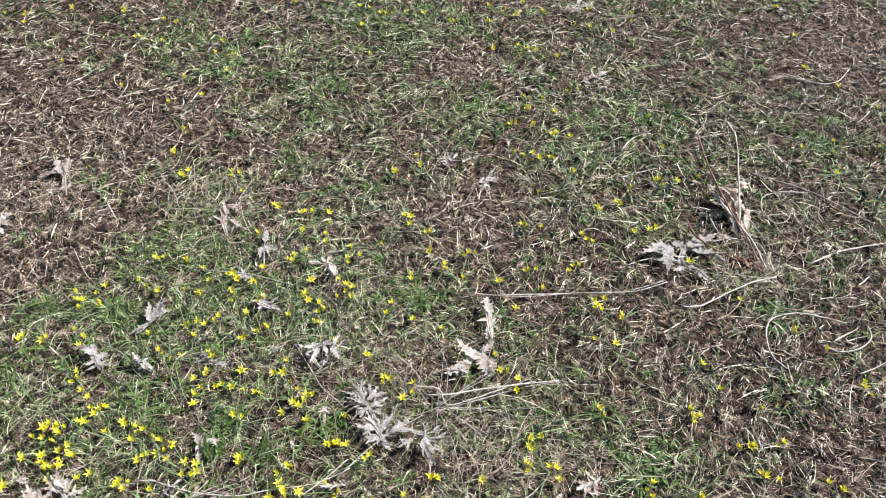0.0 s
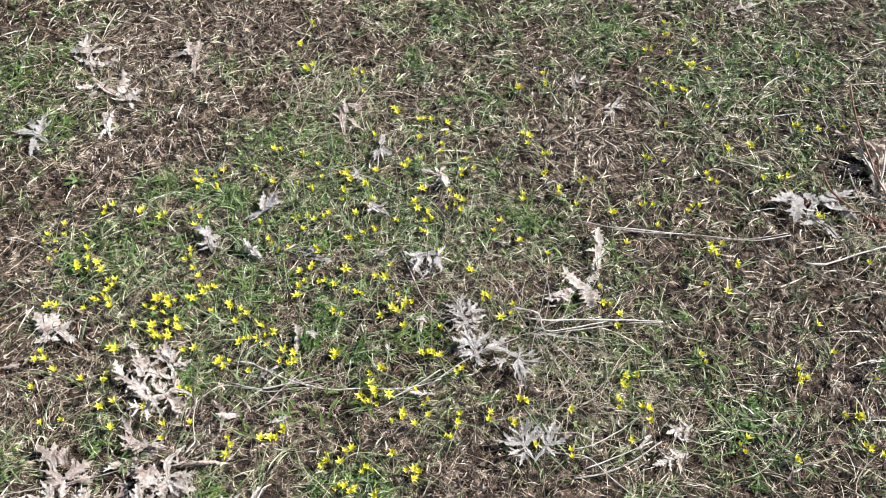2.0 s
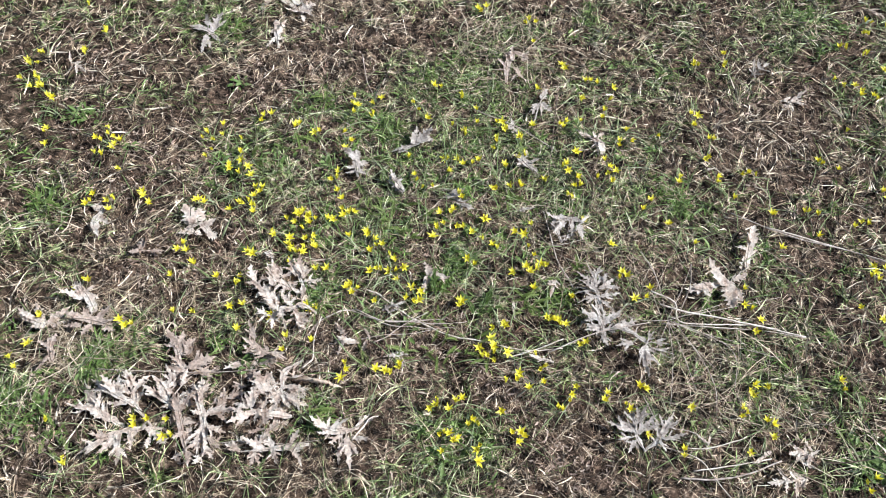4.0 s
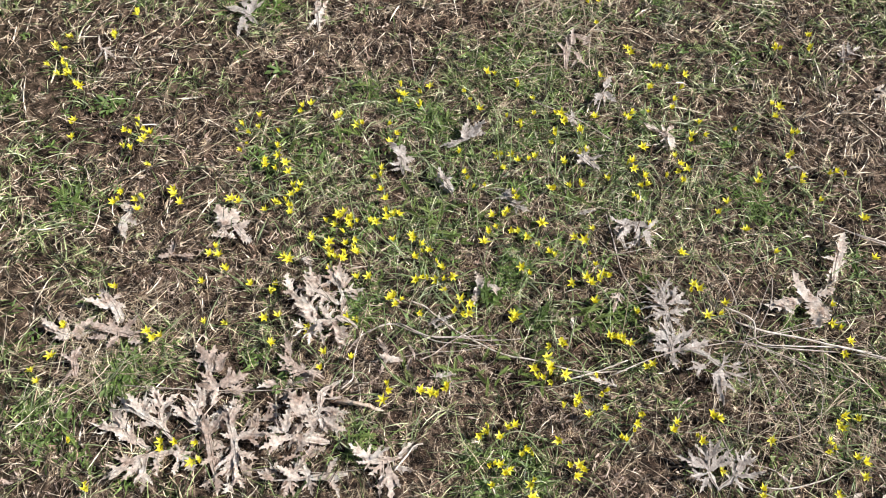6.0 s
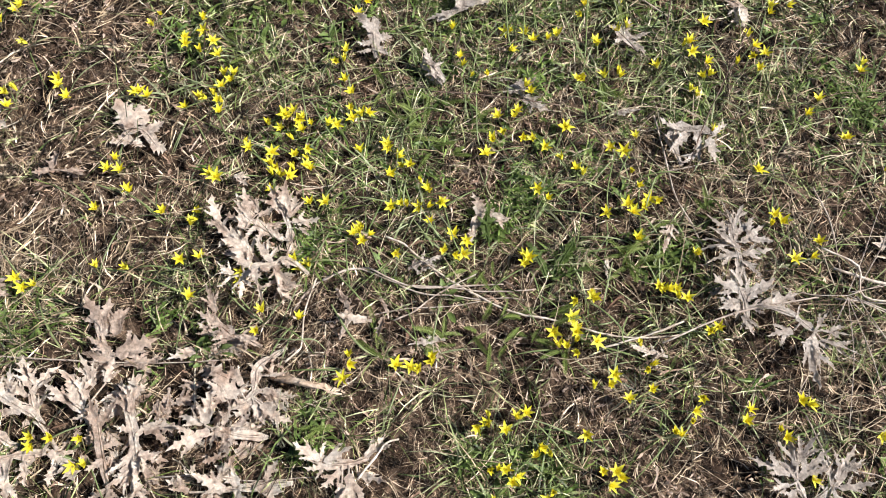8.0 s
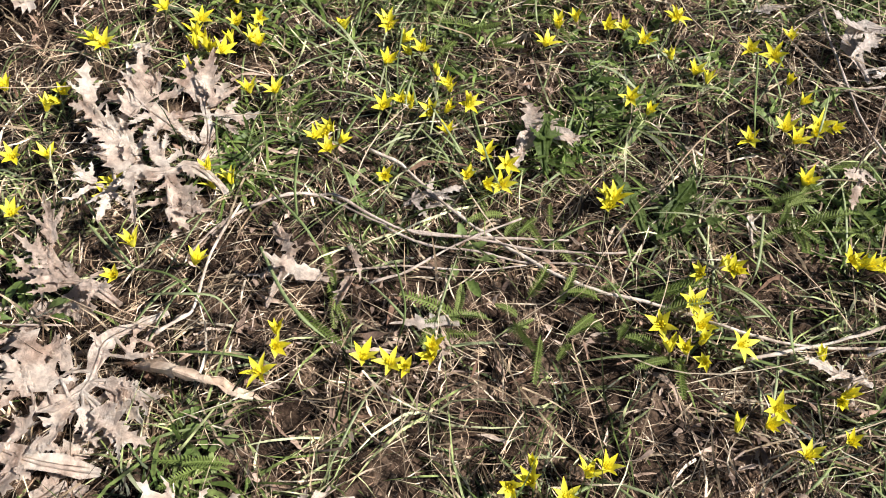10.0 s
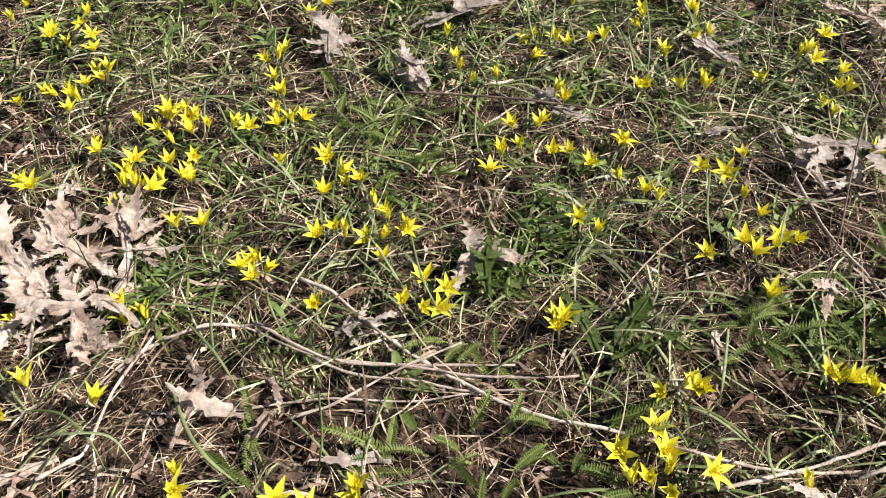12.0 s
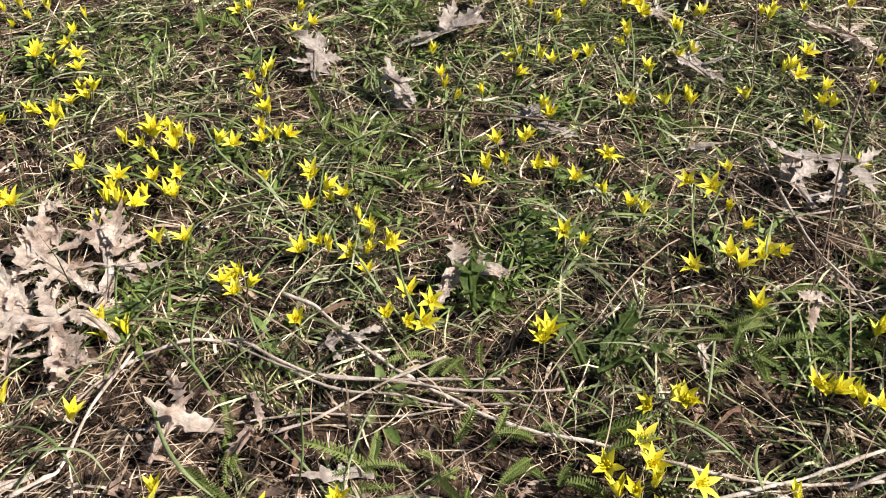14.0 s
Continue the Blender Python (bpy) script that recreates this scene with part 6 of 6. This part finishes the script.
star_plants([
    [(-0.152, 0.017), (-0.142, 0.022), (-0.164, -0.009)],
    [(-0.124, -0.046), (-0.136, -0.057), (-0.086, -0.033)],
    [(-0.113, -0.000), (-0.100, -0.002), (-0.097, -0.035)],
    [(-0.097, -0.119)],
    [(-0.072, -0.017), (-0.072, -0.054)],
    [(-0.046, 0.113), (-0.047, 0.089)],
    [(-0.033, -0.056), (-0.011, -0.057), (-0.033, -0.088), (-0.018, -0.085), (-0.007, -0.078)],
    [(0.050, 0.069), (0.070, 0.057)],
    [(0.083, -0.052), (0.083, -0.043)],
    [(0.160, 0.078)],
    [(0.176, -0.097), (0.187, -0.116), (0.163, -0.128), (0.194, -0.129)],
    [(0.182, -0.054), (0.196, -0.056), (0.173, -0.075)],
    [(0.216, 0.058)],
    [(0.218, -0.118)],
    [(0.269, -0.002), (0.283, -0.001), (0.296, 0.006)],
    [(0.279, -0.093), (0.298, -0.119)],
    [(0.302, 0.069)],
    [(0.312, -0.002)]])
star_plants([
    [(0.368, -0.024)],
    [(0.433, 0.123)],
    [(0.445, -0.114), (0.445, -0.131)],
    [(0.503, -0.073), (0.513, -0.074)],
    [(0.616, -0.067)],
    [(0.714, -0.027), (0.719, -0.042)],
    [(0.726, 0.036), (0.723, 0.023), (0.733, 0.016), (0.761, 0.044)],
    [(0.751, -0.118)],
    [(0.770, -0.036), (0.790, -0.065)],
    [(0.996, -0.064), (0.991, -0.097)],
    [(1.098, -0.093)],
    [(1.213, 0.043), (1.244, 0.042)],
    [(1.255, 0.046)],
    [(1.255, -0.027), (1.269, -0.026), (1.290, -0.043)],
    [(1.329, 0.059)],
    [(1.401, -0.045), (1.431, -0.058)],
    [(-1.230, 0.143), (-1.195, 0.143)],
    [(-1.210, 0.186)],
    [(-1.118, 0.232), (-1.125, 0.243)],
    [(-1.107, 0.318)],
    [(-0.675, 0.132), (-0.679, 0.111), (-0.637, 0.138)],
    [(-0.660, 0.174)],
    [(-0.593, 0.153)]])
star_plants([
    [(-0.570, 0.259), (-0.584, 0.232)],
    [(-0.492, 0.263), (-0.494, 0.241)],
    [(-0.442, 0.253)],
    [(-0.388, 0.356)],
    [(-0.378, 0.281)],
    [(-0.351, 0.237), (-0.352, 0.270)],
    [(-0.337, 0.369)],
    [(-0.333, 0.164), (-0.338, 0.140)],
    [(-0.198, 0.286)],
    [(-0.159, 0.234), (-0.130, 0.211)],
    [(-0.115, 0.322), (-0.082, 0.329), (-0.095, 0.289)],
    [(-0.103, 0.219)],
    [(-0.066, 0.318), (-0.034, 0.342)],
    [(-0.056, 0.158), (-0.036, 0.135), (-0.036, 0.184)],
    [(-0.041, 0.229)],
    [(-0.007, 0.141), (0.010, 0.146), (0.031, 0.140)],
    [(0.026, 0.367)],
    [(0.029, 0.282)],
    [(0.045, 0.189)],
    [(0.064, 0.130), (0.103, 0.119)],
    [(0.067, 0.307), (0.089, 0.318)],
    [(0.124, 0.188), (0.145, 0.192)],
    [(0.137, 0.368)],
    [(0.153, 0.222)]])
star_plants([
    [(0.168, 0.155), (0.185, 0.136)],
    [(0.207, 0.129), (0.219, 0.131), (0.183, 0.099), (0.194, 0.091)],
    [(0.212, 0.346)],
    [(0.255, 0.285)],
    [(0.342, 0.242)],
    [(0.387, 0.181), (0.386, 0.162)],
    [(0.452, 0.365)],
    [(0.459, 0.164), (0.453, 0.132)],
    [(0.520, 0.338)],
    [(0.655, 0.260), (0.664, 0.225)],
    [(0.684, 0.221), (0.708, 0.203)],
    [(0.707, 0.177)],
    [(0.899, 0.130), (0.910, 0.111)],
    [(0.917, 0.335)],
    [(0.967, 0.326)],
    [(1.120, 0.141), (1.122, 0.120), (1.140, 0.121), (1.120, 0.108)],
    [(1.181, 0.277)],
    [(1.209, 0.198)],
    [(1.294, 0.149)],
    [(1.516, 0.347), (1.511, 0.331)],
    [(1.590, 0.244), (1.594, 0.206)],
    [(-1.260, 0.400), (-1.225, 0.395)],
    [(-0.406, 0.404), (-0.399, 0.379), (-0.385, 0.380)]])
star_plants([
    [(-0.353, 0.408), (-0.343, 0.434)],
    [(-0.259, 0.456), (-0.240, 0.437)],
    [(-0.238, 0.534), (-0.220, 0.538)],
    [(-0.208, 0.424)],
    [(-0.155, 0.535)],
    [(-0.140, 0.425)],
    [(-0.103, 0.505)],
    [(-0.099, 0.414)],
    [(-0.087, 0.464)],
    [(-0.042, 0.490), (-0.029, 0.495), (-0.007, 0.479)],
    [(-0.023, 0.445), (-0.014, 0.409)],
    [(0.035, 0.467)],
    [(0.045, 0.524)],
    [(0.054, 0.401)],
    [(0.119, 0.552), (0.116, 0.573)],
    [(0.153, 0.591)],
    [(0.160, 0.422), (0.176, 0.412)],
    [(0.174, 0.490)],
    [(0.205, 0.403), (0.218, 0.387), (0.209, 0.376)],
    [(0.252, 0.427), (0.289, 0.435), (0.273, 0.460)],
    [(0.252, 0.488), (0.289, 0.470)],
    [(0.266, 0.565), (0.270, 0.549)],
    [(0.272, 0.609), (0.291, 0.582)],
    [(0.380, 0.375)],
    [(0.394, 0.421)]])
star_plants([
    [(0.441, 0.513)],
    [(0.484, 0.610)],
    [(0.528, 0.551)],
    [(0.578, 0.605), (0.613, 0.611)],
    [(0.578, 0.515)],
    [(0.674, 0.510)],
    [(0.713, 0.417)],
    [(0.748, 0.553), (0.780, 0.556)],
    [(0.791, 0.496)],
    [(0.872, 0.571), (0.901, 0.591)],
    [(0.934, 0.477), (0.960, 0.480), (0.929, 0.438)],
    [(0.943, 0.430)],
    [(0.999, 0.412)],
    [(1.327, 0.488)],
    [(1.455, 0.392)],
    [(-0.248, 0.868), (-0.230, 0.894)],
    [(-0.057, 0.807)],
    [(0.013, 0.643)],
    [(0.054, 0.758)],
    [(0.120, 0.737), (0.151, 0.747)],
    [(0.132, 0.668)],
    [(0.194, 0.749)],
    [(0.197, 0.653), (0.201, 0.631)],
    [(0.198, 0.699)],
    [(0.349, 0.634)],
    [(0.410, 0.740), (0.430, 0.744), (0.428, 0.713)],
    [(0.487, 0.687)],
    [(0.752, 0.736)],
    [(0.805, 0.735)]])
star_plants([
    [(0.921, 0.710), (0.947, 0.680)],
    [(0.982, 0.817)],
    [(1.049, 0.849)],
    [(1.076, 0.742)],
    [(1.124, 0.751), (1.139, 0.760)],
    [(1.216, 0.628)],
    [(-0.291, 0.970)],
    [(-0.286, 1.078)],
    [(-0.079, 0.889), (-0.100, 0.888)],
    [(0.373, 0.931), (0.383, 0.930)],
    [(0.439, 1.016)],
    [(0.447, 0.968)],
    [(0.743, 1.060), (0.778, 1.053)],
    [(0.802, 1.062), (0.821, 1.026)],
    [(0.806, 0.880)],
    [(0.852, 1.036)],
    [(0.920, 0.991)],
    [(1.090, 0.917)],
    [(1.178, 0.973), (1.196, 0.955)],
    [(1.244, 0.977)],
    [(1.320, 0.999)],
    [(1.775, 1.055)],
    [(-0.536, 1.293)],
    [(-0.364, 1.209)],
    [(-0.346, 1.347)],
    [(-0.268, 1.261)],
    [(0.741, 1.205), (0.760, 1.222)],
    [(0.806, 1.352)],
    [(0.812, 1.301)],
    [(0.816, 1.209)],
    [(0.855, 1.366)],
    [(0.874, 1.173)]])
star_plants([
    [(0.892, 1.289)],
    [(0.932, 1.163)],
    [(1.205, 1.284)],
    [(1.231, 1.142)],
    [(1.698, 1.169)],
    [(1.796, 1.152)],
    [(1.812, 1.213)],
    [(1.968, 1.206)],
    [(-0.962, 1.620)],
    [(-0.755, 1.393)],
    [(-0.563, 1.574)],
    [(-0.464, 1.567)],
    [(-0.275, 1.506)],
    [(-0.257, 1.596)],
    [(-0.228, 1.489), (-0.197, 1.499)],
    [(-0.211, 1.400)],
    [(0.257, 1.564)],
    [(0.797, 1.625)],
    [(0.925, 1.617)],
    [(0.942, 1.401), (0.975, 1.403)],
    [(1.724, 1.532)],
    [(1.929, 1.536)],
    [(2.040, 1.415)],
    [(-1.049, 1.673)],
    [(-0.973, 1.667)],
    [(-0.823, 1.722)],
    [(-0.645, 1.734)],
    [(-0.489, 1.691)],
    [(-0.443, 1.689)],
    [(-0.051, 1.868)],
    [(0.213, 1.749)],
    [(0.280, 1.845), (0.318, 1.840)],
    [(0.371, 1.847)],
    [(0.439, 1.860)],
    [(0.543, 1.810), (0.568, 1.822)],
    [(0.690, 1.830)]])
star_plants([
    [(0.691, 1.646)],
    [(0.790, 1.683), (0.826, 1.664)],
    [(0.856, 1.654)],
    [(1.018, 1.859)],
    [(1.069, 1.848)],
    [(1.157, 1.814)],
    [(1.846, 1.637)],
    [(1.864, 1.852)],
    [(0.197, 1.876), (0.236, 1.861)],
    [(0.689, 1.939)],
    [(0.750, 1.924)],
    [(0.796, 1.894)],
    [(0.824, 1.988)],
    [(0.890, 1.921)],
    [(1.076, 1.953)],
    [(1.237, 1.879)],
    [(1.246, 1.941)],
    [(1.861, 2.082)]])


def long_blade(width, points):
    line = smooth_line([(x, y, z + float(ground_z(x, y))) for x, y, z in points], 5)
    ob = new("long_grass", blade_mesh(line, width))
    tagged(ob, "long arching grey-green grass leaf", "grass", "long grass leaves")


long_blade(0.0026, [(-0.338, 0.058, 0.014), (-0.272, 0.009, 0.033), (-0.215, -0.006, 0.033), (-0.174, -0.007, 0.014)])
long_blade(0.0024, [(-0.236, -0.037, 0.015), (-0.180, -0.045, 0.031), (-0.134, -0.037, 0.015)])
long_blade(0.0022, [(-0.190, 0.057, 0.014), (-0.177, 0.075, 0.033), (-0.168, 0.100, 0.033), (-0.163, 0.110, 0.014)])
long_blade(0.0024, [(-0.103, -0.014, 0.014), (-0.073, -0.006, 0.033), (-0.053, -0.004, 0.033), (-0.046, 0.004, 0.014)])
long_blade(0.0022, [(-0.368, 0.024, 0.027), (-0.361, 0.028, 0.066), (-0.464, 0.139, 0.027)])
long_blade(0.0024, [(-0.128, -0.199, 0.014), (-0.140, -0.182, 0.033), (-0.160, -0.150, 0.033), (-0.178, -0.120, 0.014)])
long_blade(0.0032, [(-0.140, -0.233, 0.014), (-0.095, -0.263, 0.033), (-0.066, -0.275, 0.033), (-0.046, -0.272, 0.014)])
long_blade(0.0016, [(-0.042, -0.189, 0.024), (-0.004, -0.235, 0.056), (-0.001, -0.252, 0.024)])
long_blade(0.0024, [(0.196, 0.004, 0.024), (0.204, -0.061, 0.056), (0.210, -0.065, 0.024)])
long_blade(0.0022, [(0.113, -0.081, 0.013), (0.142, -0.093, 0.026), (0.156, -0.092, 0.013)])
long_blade(0.0020, [(0.087, -0.103, 0.013), (0.114, -0.116, 0.026), (0.142, -0.130, 0.013)])
long_blade(0.0024, [(-0.161, -0.188, 0.017), (-0.112, -0.210, 0.036), (-0.092, -0.215, 0.017)])
long_blade(0.0022, [(-0.186, -0.313, 0.014), (-0.153, -0.306, 0.033), (-0.131, -0.294, 0.033), (-0.111, -0.297, 0.014)])
long_blade(0.0020, [(-0.212, -0.301, 0.014), (-0.174, -0.297, 0.033), (-0.144, -0.301, 0.033), (-0.124, -0.309, 0.014)])
long_blade(0.0026, [(0.247, -0.058, 0.014), (0.246, -0.090, 0.033), (0.253, -0.104, 0.033), (0.264, -0.099, 0.014)])
long_blade(0.0018, [(-0.033, 0.076, 0.013), (0.002, 0.070, 0.026), (0.010, 0.116, 0.013)])
long_blade(0.0020, [(-0.108, 0.187, 0.024), (-0.066, 0.097, 0.056), (-0.054, 0.093, 0.024)])
long_blade(0.0020, [(-0.129, 0.204, 0.020), (-0.130, 0.230, 0.046), (-0.157, 0.325, 0.020)])
long_blade(0.0022, [(-0.104, -0.031, 0.017), (-0.055, -0.071, 0.036), (-0.041, -0.070, 0.017)])
long_blade(0.0022, [(-0.135, -0.127, 0.017), (-0.110, -0.152, 0.036), (-0.097, -0.157, 0.017)])
long_blade(0.0020, [(-0.068, -0.016, 0.020), (-0.022, -0.076, 0.046), (0.001, -0.082, 0.020)])
long_blade(0.0024, [(-0.577, 0.010, 0.017), (-0.504, -0.001, 0.036), (-0.522, 0.038, 0.017)])
long_blade(0.0024, [(-0.199, -0.147, 0.013), (-0.189, -0.184, 0.026), (-0.206, -0.200, 0.013)])
long_blade(0.0022, [(-0.197, -0.135, 0.017), (-0.190, -0.168, 0.036), (-0.204, -0.190, 0.017)])
long_blade(0.0020, [(-0.165, 0.426, 0.027), (-0.099, 0.284, 0.066), (-0.080, 0.278, 0.027)])
long_blade(0.0020, [(-0.135, 0.452, 0.024), (-0.075, 0.290, 0.056), (-0.072, 0.275, 0.024)])
long_blade(0.0022, [(-0.028, 0.471, 0.024), (0.018, 0.331, 0.056), (0.035, 0.289, 0.024)])
long_blade(0.0020, [(0.100, 0.205, 0.017), (0.080, 0.205, 0.036), (0.053, 0.211, 0.017)])
long_blade(0.0022, [(-0.094, -0.062, 0.020), (-0.051, -0.093, 0.046), (-0.049, -0.091, 0.020)])
long_blade(0.0020, [(0.132, 0.180, 0.024), (0.149, 0.086, 0.056), (0.166, 0.075, 0.024)])
long_blade(0.0022, [(0.202, -0.096, 0.013), (0.220, -0.089, 0.026), (0.234, -0.072, 0.013)])
long_blade(0.0022, [(0.211, 0.103, 0.020), (0.206, 0.114, 0.046), (0.204, 0.177, 0.020)])
long_blade(0.0024, [(-0.565, -0.523, 0.024), (-0.526, -0.473, 0.056), (-0.534, -0.434, 0.024)])
long_blade(0.0024, [(-0.569, -0.536, 0.024), (-0.544, -0.481, 0.056), (-0.546, -0.443, 0.024)])


# ---- yarrow and broad-leaved plants ----
def yarrow_leaf(seed):
    """A feathery leaf along +x with fine upturned leaflets."""
    r = random.Random(seed)
    L, wd = r.uniform(0.026, 0.048), r.uniform(0.0044, 0.0064)
    verts, faces = [], []
    arch = r.uniform(0.1, 0.5)

    def at(s, v, z):
        return (L * s, v + 0.15 * L * s * s * r.uniform(0.9, 1.0), L * arch * s * (1.15 - s) + z)
    n = 17
    for i in range(n):
        s = 0.12 + 0.88 * i / n
        w = wd * math.sin(math.pi * (0.12 + 0.82 * s)) ** 0.7 * r.uniform(0.8, 1.1)
        for side in (-1, 1):
            for up in (0.12, 0.75):
                k = len(verts)
                verts += [at(s - 0.018, 0, 0), at(s + 0.018, 0, 0.0002), at(s + 0.055, side * w * (0.95 - 0.35 * up), w * up), at(s + 0.02, side * w * 0.55, w * up * 0.5 + 0.0004)]
                faces += [(k, k + 1, k + 2), (k, k + 2, k + 3)]
    k = len(verts)
    for i in range(7):
        s = i / 6
        verts += [at(s, -0.0006, 0.0003), at(s, 0.0006, 0.0003)]
    for i in range(6):
        faces.append((k + 2 * i, k + 2 * i + 1, k + 2 * i + 3, k + 2 * i + 2))
    return mesh_from("yarrow_leaf", verts, faces, YARROW)


YLEAF = [yarrow_leaf(k) for k in range(8)]
yr = random.Random(11)


def yarrow(x, y):
    top = new("yarrow_plant")
    top.location = (x, y, float(ground_z(x, y)))
    tagged(top, "low green yarrow plant with feathery leaves", "plant", "yarrow plants")
    for k in range(yr.randint(3, 6)):
        lf = part("leaf", yr.choice(YLEAF), top)
        s = yr.uniform(0.8, 1.2)
        lf.matrix_basis = pose(yr.uniform(-0.02, 0.02), yr.uniform(-0.02, 0.02), 0.009, yr.uniform(-25, 25), yr.uniform(-28, 4), yr.uniform(0, 360)) @ Matrix.Diagonal((s, s, s, 1))


for px, py in [
    (0.015, -0.203), (0.065, -0.174), (0.098, -0.146), (0.126, -0.151), (-0.169, 0.156), (-0.226, 0.137),
    (-0.175, 0.111), (0.229, 0.016), (0.245, 0.062), (0.268, 0.048), (0.286, 0.062), (0.048, -0.077),
    (0.020, -0.099), (-0.075, -0.243), (-0.420, 0.227), (-0.465, 0.199), (-0.224, 0.093), (-0.260, 0.364),
    (-0.221, 0.243), (0.059, 0.453), (0.243, 0.094), (-0.082, 0.139), (0.206, 0.024), (0.078, 0.281),
    (0.285, 0.149), (0.166, -0.130), (0.131, -0.123), (-0.110, 0.076), (-0.914, -0.207), (-0.537, 0.116),
    (-0.473, 0.097), (-0.473, 0.370), (-0.246, 0.563), (-0.533, -0.661), (0.172, -0.387), (-0.063, -0.372)]:
    yarrow(px, py)


def broad_leaf(seed):
    r = random.Random(seed)
    L, wd, arch = r.uniform(0.022, 0.04), r.uniform(0.007, 0.012), r.uniform(0.2, 0.7)
    verts, faces = [], []
    n = 8
    for i in range(n + 1):
        s = i / n
        w = 0.5 * wd * (0.12 + 0.88 * math.sin(math.pi * s ** 1.5) ** 0.8) * (1.12 if i % 2 else 0.88)
        z = L * arch * s * (1.2 - s)
        verts += [(L * s, -w, z + w * 0.45), (L * s, 0, z), (L * s, w, z + w * 0.45)]
    for i in range(n):
        o = i * 3
        faces += [(o, o + 1, o + 4, o + 3), (o + 1, o + 2, o + 5, o + 4)]
    return mesh_from("broad_leaf", verts, faces, BROAD, True)


BLEAF = [broad_leaf(k) for k in range(8)]


def rosette(x, y):
    top = new("green_rosette")
    top.location = (x, y, float(ground_z(x, y)))
    tagged(top, "small low green leafy rosette on soil", "plant", "green rosettes")
    n = yr.randint(9, 13)
    for k in range(n):
        lf = part("leaf", yr.choice(BLEAF), top)
        s = yr.uniform(0.45, 0.85)
        lf.matrix_basis = pose(yr.uniform(-0.014, 0.014), yr.uniform(-0.014, 0.014), 0.003, 0, 0, k * 360 / n + yr.uniform(-20, 20)) @ pose(yr.uniform(0, 0.008), 0, 0, yr.uniform(-15, 15), yr.uniform(-30, 0), 0) @ Matrix.Diagonal((s, s, s, 1))


for px, py in [
    (-0.007, -0.156), (0.015, -0.012), (0.143, -0.003), (-0.368, 0.189), (-0.456, 0.149), (-0.489, 0.131),
    (-0.706, 0.318), (-0.838, 0.022), (-1.003, 0.060), (-0.556, -0.473), (-0.584, -0.503), (-0.266, -0.377),
    (-0.660, -0.605), (-0.605, -0.614), (-0.616, -0.664), (-0.083, -0.376), (0.431, 0.529), (0.458, 0.458),
    (1.433, 0.400), (0.995, 0.298), (1.003, -0.005), (0.962, -0.021), (1.024, -0.033), (0.971, -0.049),
    (1.716, 0.799), (1.443, 0.489), (-0.249, 0.861), (-0.378, 0.187), (-0.451, 0.374), (-1.002, 0.066),
    (-0.707, 0.325), (-0.612, 0.599), (0.164, 0.831), (-0.317, 0.367), (1.409, 0.216), (1.468, 0.221),
    (1.022, 0.001),
    (-0.310, 0.352), (-0.280, 0.352), (-0.473, 0.370), (-0.488, 0.396), (-0.556, -0.473), (-0.571, -0.499),
    (-0.623, -0.622), (-0.593, -0.621), (-0.914, -0.207), (-0.930, -0.181), (1.003, -0.005), (0.989, -0.031),
    (0.986, -0.034), (1.016, -0.033), (1.409, 0.216), (1.393, 0.241), (-1.002, 0.066), (-1.016, 0.039),
    (-1.003, 0.060), (-0.973, 0.062), (1.433, 0.400), (1.417, 0.425), (0.196, -0.366), (0.183, -0.393),
    (1.096, 1.114), (1.126, 1.116), (1.760, 1.168), (1.743, 1.193)]:
    rosette(px, py)


# ---- tufts of broader grass and bundles of old straw ----
def fan(name, x, y, count, reach, width, rise, mat, spread, seg=5):
    """Blades that spring from one spot, as one mesh."""
    p = np.array([[x, y]]) + rng.normal(0, spread, (count, 2))
    return ribbons(name, p, rng.uniform(0, 2 * np.pi, count), rng.uniform(0.55, 1.0, count) * reach, rng.uniform(0.7, 1.2, count) * width,
                   rng.uniform(rise * 0.25, rise, count), rng.uniform(0.4, 1.0, count), rng.normal(0, 0.25, count), seg, mat, lift=0.002)


for px, py in [
    (-0.559, -0.469), (-0.569, -0.499), (-0.996, 0.655), (-0.826, 0.512), (-1.145, 0.514), (-0.310, 0.352),
    (1.411, 0.486), (0.444, 0.468), (-0.266, 0.347), (-0.203, -0.172), (0.013, -0.006),
    (-0.914, -0.207), (-0.144, 0.592), (0.339, 1.722), (0.587, 1.303)]:
    tagged(fan("grass_tuft", px, py, 46, 0.055, 0.0026, 0.95, TUFT, 0.012), "bright green tuft of broad grass blades", "grass tuft", "grass tufts")

for px, py, pr in [(-0.621, -0.422, 0.045), (-0.133, 0.786, 0.070), (-0.621, -0.495, 0.035), (-0.572, 0.818, 0.040), (1.454, 0.639, 0.030), (1.399, 0.621, 0.030), (-0.786, 0.670, 0.050)]:
    tagged(fan("matted_straw", px, py, 150, 0.075, 0.0017, 0.35, OLD_STRAW, pr), "matted pale dead grass strips on soil", "straw", kind="stuff")
